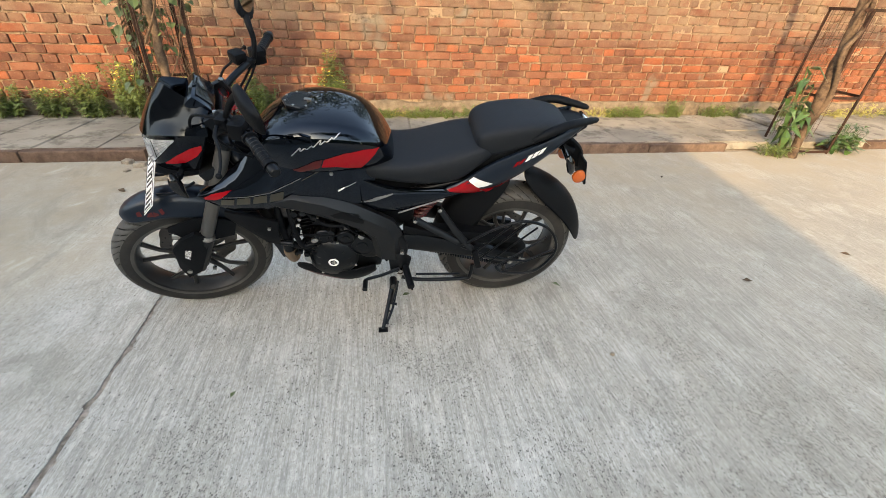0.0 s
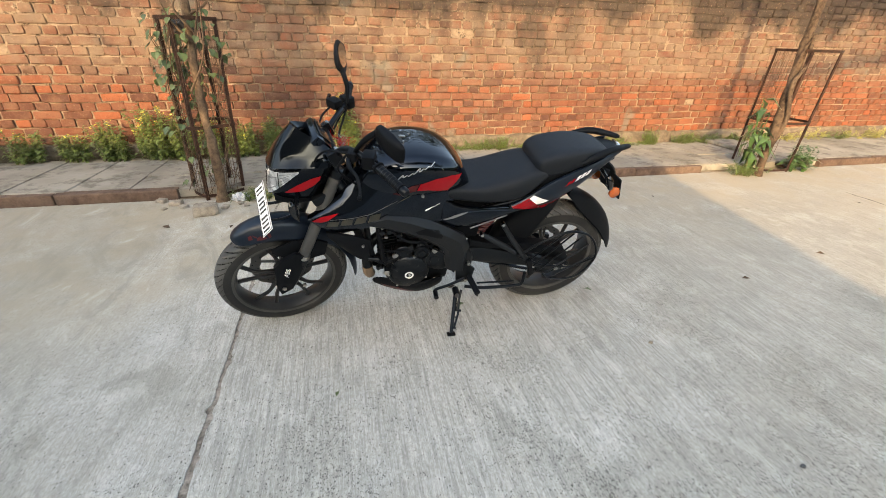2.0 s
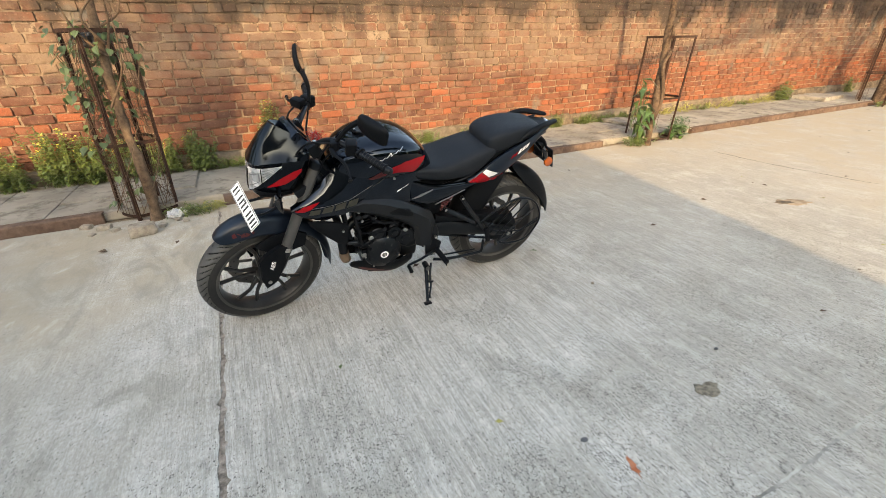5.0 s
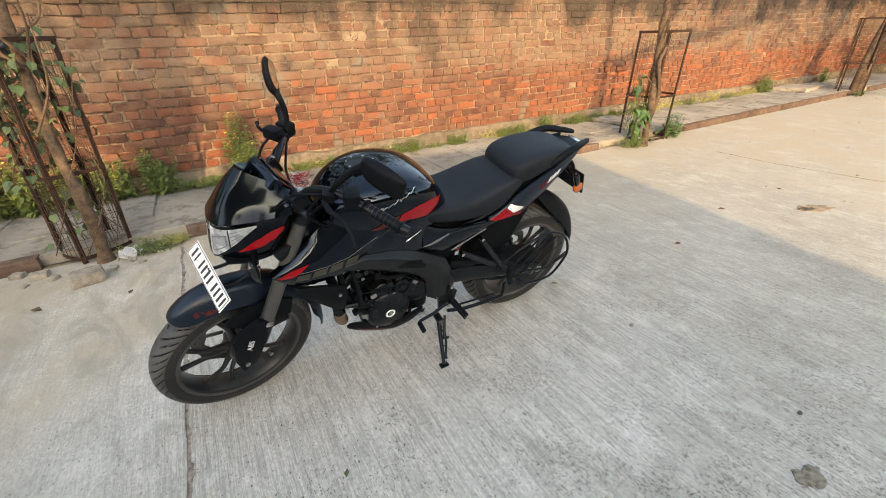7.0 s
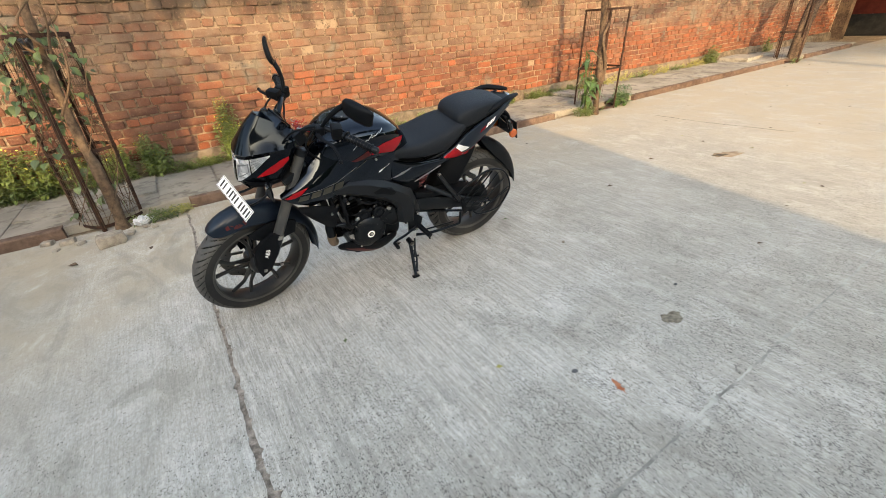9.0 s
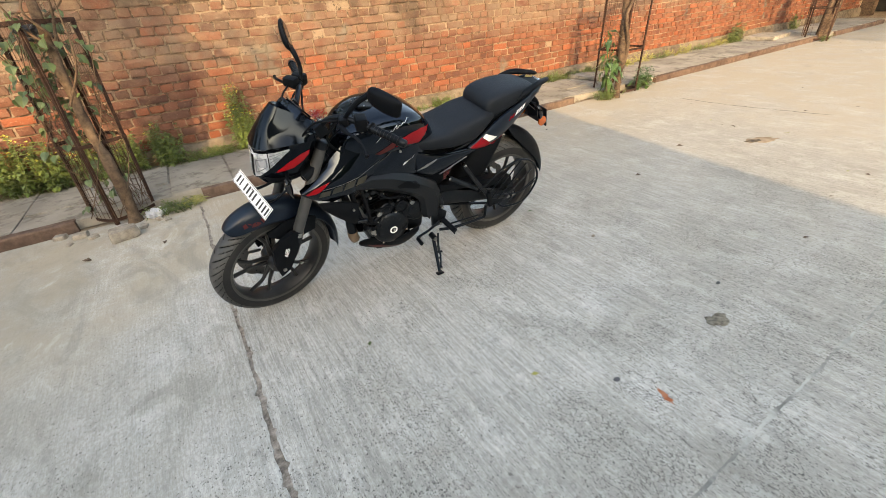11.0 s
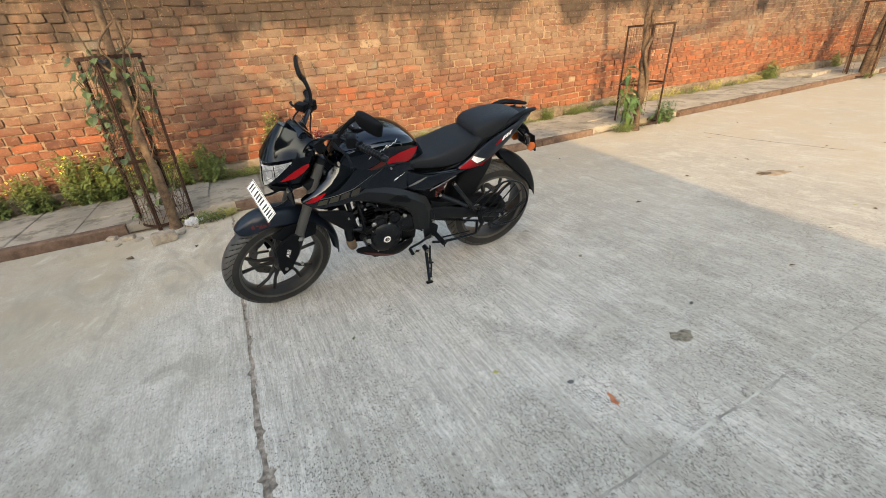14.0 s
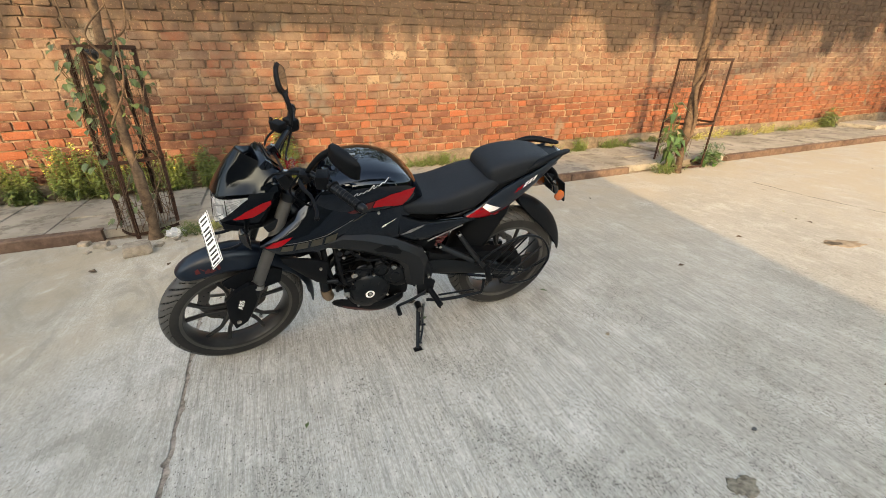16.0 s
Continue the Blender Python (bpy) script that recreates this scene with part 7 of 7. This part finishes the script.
TAR = earthy("old_grey_tar", (0.07, 0.072, 0.075), (0.13, 0.13, 0.13), 40.0)
DUNG = earthy("dried_mud", (0.075, 0.064, 0.048), (0.25, 0.225, 0.18), 60.0)
# darker soil for the pothole's left rim and the cracks
PIT = earthy("dark_pit_soil", (0.045, 0.036, 0.027), (0.13, 0.105, 0.078), 60.0)
STAIN = earthy("red_spit_stain", (0.30, 0.09, 0.04), (0.46, 0.20, 0.12), 25.0)
blob("mud_patch", (0.765, -1.418, 0.0005), (0.047, 0.030), 0.004, DUNG, 3, "flat patch of dried olive mud on concrete", "mud", turn=20)
blob("mud_patch", (0.725, -1.40, 0.0005), (0.03, 0.02), 0.003, DUNG, 4, "flat patch of dried olive mud on concrete", "mud", turn=50)
blob("stain", (0.218, -1.522, 0.0004), (0.030, 0.012), 0.0012, STAIN, 5, "small orange-red stain on concrete", "stain", 30, 0.55, 75)
blob("tar_spot", (0.146, -1.372, 0.0005), (0.014, 0.011), 0.0015, TAR, 7, "small dark tar spot on concrete", "spot")
blob("pothole", (3.36, -0.392, 0.0005), (0.155, 0.065), 0.005, SOIL, 8, "shallow broken hole filled with soil", "pothole", 26, 0.3, -25)
blob("pothole_edge", (3.29, -0.375, 0.004), (0.075, 0.030), 0.004, PIT, 18, "dark broken rim of a shallow hole", "pothole", 24, 0.45, -25)
blob("pebble", (1.014, -1.278, 0.0), (0.011, 0.007), 0.006, TAR, 9, "small dark pebble on the road", "pebble")
blob("pebble", (0.93, -0.60, 0.0), (0.010, 0.008), 0.008, STONE, 10, "small grey pebble on the road", "pebble")
for k, (a, b) in enumerate((((4.465, 1.02), (4.445, 0.45)), ((4.445, 0.46), (4.50, 0.0)), ((4.50, 0.01), (4.58, -0.50)))):
    bm = bmesh.new()
    line = jag(a, b, 0.008, 0.04, 410 + k)
    rows = []
    for i, p in enumerate(line):
        w = (0.004 + 0.020 * noise.noise((i * 0.7, k, 0)) ** 2) * min(1.0, 0.1 + i * 0.3, 0.1 + (len(line) - 1 - i) * 0.3)
        rows.append([bm.verts.new((p.x + w, p.y, 0.0008)), bm.verts.new((p.x - w, p.y, 0.0008)), bm.verts.new((p.x - w, p.y, -0.002)), bm.verts.new((p.x + w, p.y, -0.002))])
    skin(bm, rows)
    tagged(finish("crack", bm, PIT), "thin dirt-filled crack in the concrete", "crack")
rng = random.Random(15)
for k in range(64):
    x, y = (rng.uniform(-3.5, 9.0), rng.uniform(-1.6, 1.75)) if k < 34 else (rng.uniform(8.5, 13.0), rng.uniform(-0.4, 1.8))
    bm = bmesh.new()
    leaf(bm, (0, 0, 0.004), (1, 0, 0.08), rng.uniform(0.025, 0.055), 0.5, 0.04, rng)
    ob = tagged(finish("fallen_leaf", bm, BARK if k % 3 else STRAW), "dry brown fallen leaf on concrete", "leaf", group="fallen leaves on the road")
    ob.matrix_world = pose(x, y, 0.0, 0, 0, rng.uniform(0, 360))
for x, y, s, m, word in ((-0.543, -0.632, 0.032, LEAF_VINE, "small green fallen leaf"), (0.86, -0.10, 0.05, LEAF_VINE, "small green fallen leaf"), (-1.696, 1.223, 0.07, BARK, "dry brown fallen leaf on concrete"), (-1.28, 1.15, 0.05, BARK, "dry brown fallen leaf on concrete"), (-0.9, 0.55, 0.03, BARK, "dry brown fallen leaf on concrete"), (0.10, -0.12, 0.04, LEAF_VINE, "small green fallen leaf")):
    bm = bmesh.new()
    leaf(bm, (0, 0, 0.005), (1, 0.3, 0.1), s, 0.55, 0.05, rng)
    ob = tagged(finish("fallen_leaf", bm, m), word, "leaf", group="fallen leaves on the road")
    ob.matrix_world = pose(x, y, 0.0, 0, 0, rng.uniform(0, 360))


def lump(name, at, size, seed, material, label, category, turn=0):
    bm = bmesh.new()
    bmesh.ops.create_icosphere(bm, subdivisions=3, radius=0.5)
    for v in bm.verts:
        c = v.co * 2
        c = Vector((math.copysign(abs(c.x) ** 0.28, c.x), math.copysign(abs(c.y) ** 0.28, c.y), math.copysign(abs(c.z) ** 0.28, c.z))) * 0.5
        c *= 1 + 0.16 * noise.noise(v.co * 3 + Vector((seed, 0, 0))) + 0.06 * noise.noise(v.co * 9 + Vector((seed, 3, 0)))
        v.co = Vector((c.x * size[0], c.y * size[1], (c.z + 0.48) * size[2]))
    ob = tagged(finish(name, bm, material, True), label, category)
    ob.matrix_world = pose(*at, 0, 0, turn)
    return ob


lump("brick_bat", (-1.515, 1.470, -0.004), (0.17, 0.12, 0.085), 2, STONE, "pale broken brick bat lying by the tree guard", "brick", 12)
for k, (x, y, s) in enumerate(((-1.80, 1.72, 0.07), (-1.72, 1.64, 0.05), (-1.40, 1.58, 0.05), (-1.30, 1.66, 0.04), (-1.93, 1.80, 0.06), (-1.24, 1.60, 0.035), (-1.86, 1.62, 0.035))):
    lump("rubble", (x, y, -0.006), (s * 1.3, s, s * 0.6), 5 + k, STONE, "small pale lump of rubble by the guard", "rubble", 40 * k)
BAG = plain("thin_white_plastic", (0.55, 0.57, 0.60), 0.35, dirt=0.25, dust=(0.4, 0.36, 0.3))
bm = bmesh.new()
bmesh.ops.create_icosphere(bm, subdivisions=4, radius=0.5)
for v in bm.verts:
    k = 1 + 0.45 * noise.noise(v.co * 4.5) + 0.2 * noise.noise(v.co * 11)
    v.co = Vector((v.co.x * 0.13 * k, v.co.y * 0.10 * k, max(0.0, (v.co.z + 0.4) * 0.07 * k)))
ob = tagged(finish("plastic_bag", bm, BAG), "crumpled pale plastic bag by the tree guard", "bag")
ob.matrix_world = pose(-1.31, 1.74, 0.0)
BLACK_FILM = plain("black_plastic_film", (0.012, 0.012, 0.013), 0.35, dirt=0.1)
bm = bmesh.new()
bmesh.ops.create_icosphere(bm, subdivisions=4, radius=0.5)
for v in bm.verts:
    k = 1 + 0.5 * noise.noise(v.co * 4) + 0.2 * noise.noise(v.co * 10)
    v.co = Vector((v.co.x * 0.16 * k, v.co.y * 0.10 * k, v.co.z * 0.09 * k))
ob = tagged(finish("plastic_bag", bm, BLACK_FILM), "black plastic bag caught on the tree guard", "bag")
ob.matrix_world = pose(-1.50, 1.86, 1.30, 0, 20, 10)
# raised cover slabs on the pavement
for k, (x, y, z, w, d, h) in enumerate(((4.72, 2.62, 0.075, 0.42, 0.62, 0.045), (10.15, 2.62, 0.075, 1.0, 0.55, 0.07))):
    bm = bmesh.new()
    box(bm, (0, 0, h / 2), (w, d, h), None, 0.008)
    ob = tagged(finish("cover_slab", bm, PAVING), "loose stone cover slab lying on the pavement", "slab")
    ob.matrix_world = pose(x, y, z, 0, 1.0, 3 + 4 * k)
# ---- the wall's bricks, in courses of stretchers and headers; last in the file ----
COURSE, FIRST = 0.0822, 0.300 - 0.0822
PITCH_S, PITCH_H = 0.2520, 0.1260


def brick_shape(w, h, rng, worn):
    """Face of a brick with a ragged outline and rounded arrises: corners and faces."""
    hw, hh = w / 2, h / 2
    c = rng.uniform(0.0025, 0.005) + 0.002 * worn
    d = rng.uniform(0.006, 0.013)

    def j(a):
        return rng.uniform(-a, a)
    plan = [(-1, -1), (-0.35, -1), (0.35, -1), (1, -1), (1, 0), (1, 1), (0.35, 1), (-0.35, 1), (-1, 1), (-1, 0)]
    back = [(x * hw, 0.02, z * hh) for x, z in plan]
    mid, front = [], []
    for x, z in plan:
        cut = 0.003 if abs(x) == 1 and abs(z) == 1 else 0.0
        mid.append((x * (hw - cut) + j(0.0035), -d + c * 0.75 + j(0.0015), z * (hh - cut * 0.7) + j(0.0032)))
        front.append((x * (hw - c - cut) + j(0.003), -d + j(0.002), z * (hh - c - cut * 0.5) + j(0.0025)))
    verts = back + mid + front + [(j(0.02), -d - rng.uniform(-0.001, 0.003), j(0.008))]
    faces = []
    for k in range(10):
        n = (k + 1) % 10
        faces += [(k, n, 10 + n, 10 + k), (10 + k, 10 + n, 20 + n, 20 + k), (20 + k, 20 + n, 30)]
    return verts, faces


rng = random.Random(21)
shapes = {}
for kind, w in (("stretcher", PITCH_S - 0.013), ("header", PITCH_H - 0.012)):
    shapes[kind] = [brick_shape(w + rng.uniform(-0.009, 0.008), COURSE - 0.0105 + rng.uniform(-0.004, 0.004), rng, k % 2) for k in range(16)]
meshes = {}
for kind, lst in shapes.items():
    meshes[kind] = []
    for verts, faces in lst:
        me = bpy.data.meshes.new("brick")
        me.from_pydata(verts, [], faces)
        me.materials.append(BRICK)
        me.shade_smooth()
        me.set_sharp_from_angle(angle=radians(26))
        meshes[kind].append(me)
rest_v, rest_f = [], []
near = 0
for row in range(25):
    z = FIRST + (row + 0.5) * COURSE
    kind, pitch = (("stretcher", PITCH_S), ("header", PITCH_H))[(row + 1) % 2]
    x = WALL_X0 + (0.0 if row % 4 == 1 else 0.126 if row % 4 == 3 else 0.063) + rng.uniform(0, 0.02)
    while x < WALL_X1 - pitch:
        cx = x + pitch / 2
        x += pitch + rng.uniform(-0.007, 0.007)
        if rng.random() < 0.008:
            continue
        k = rng.randrange(16)
        # the upper courses stand less proud of the lime-smeared joints
        sink = (0.001 if z < 0.95 else 0.003) + rng.uniform(-0.004, 0.005)
        turn = rng.uniform(-2.2, 2.2) if kind == "header" else rng.uniform(-1.5, 1.5)
        wob = 0.006 * math.sin(cx * 1.3 + row * 0.4) + 0.004 * math.sin(cx * 4.1 + row)
        at = Vector((cx, WALL_Y + 0.02 + sink, z + wob + rng.uniform(-0.002, 0.002)))
        if -0.75 < cx < 2.55 and 0.21 < z < 1.48 and near < 300:
            ob = new("brick", meshes[kind][k])
            ob.parent = wall
            ob.matrix_local = Matrix.Translation(at) @ Matrix.Rotation(radians(turn), 4, "Y")
            near += 1
        else:
            verts, faces = shapes[kind][k]
            base = len(rest_v)
            c, s = math.cos(radians(turn)), math.sin(radians(turn))
            rest_v += [(at.x + vx * c + vz * s, at.y + vy, at.z - vx * s + vz * c) for vx, vy, vz in verts]
            rest_f += [tuple(base + i for i in f) for f in faces]
me = bpy.data.meshes.new("brick_courses")
me.from_pydata(rest_v, [], rest_f)
me.materials.append(BRICK)
me.shade_smooth()
me.set_sharp_from_angle(angle=radians(26))
ob = new("brick_courses", me)
ob.parent = wall
tagged(ob, "weathered red bricks in lime mortar", kind="stuff")
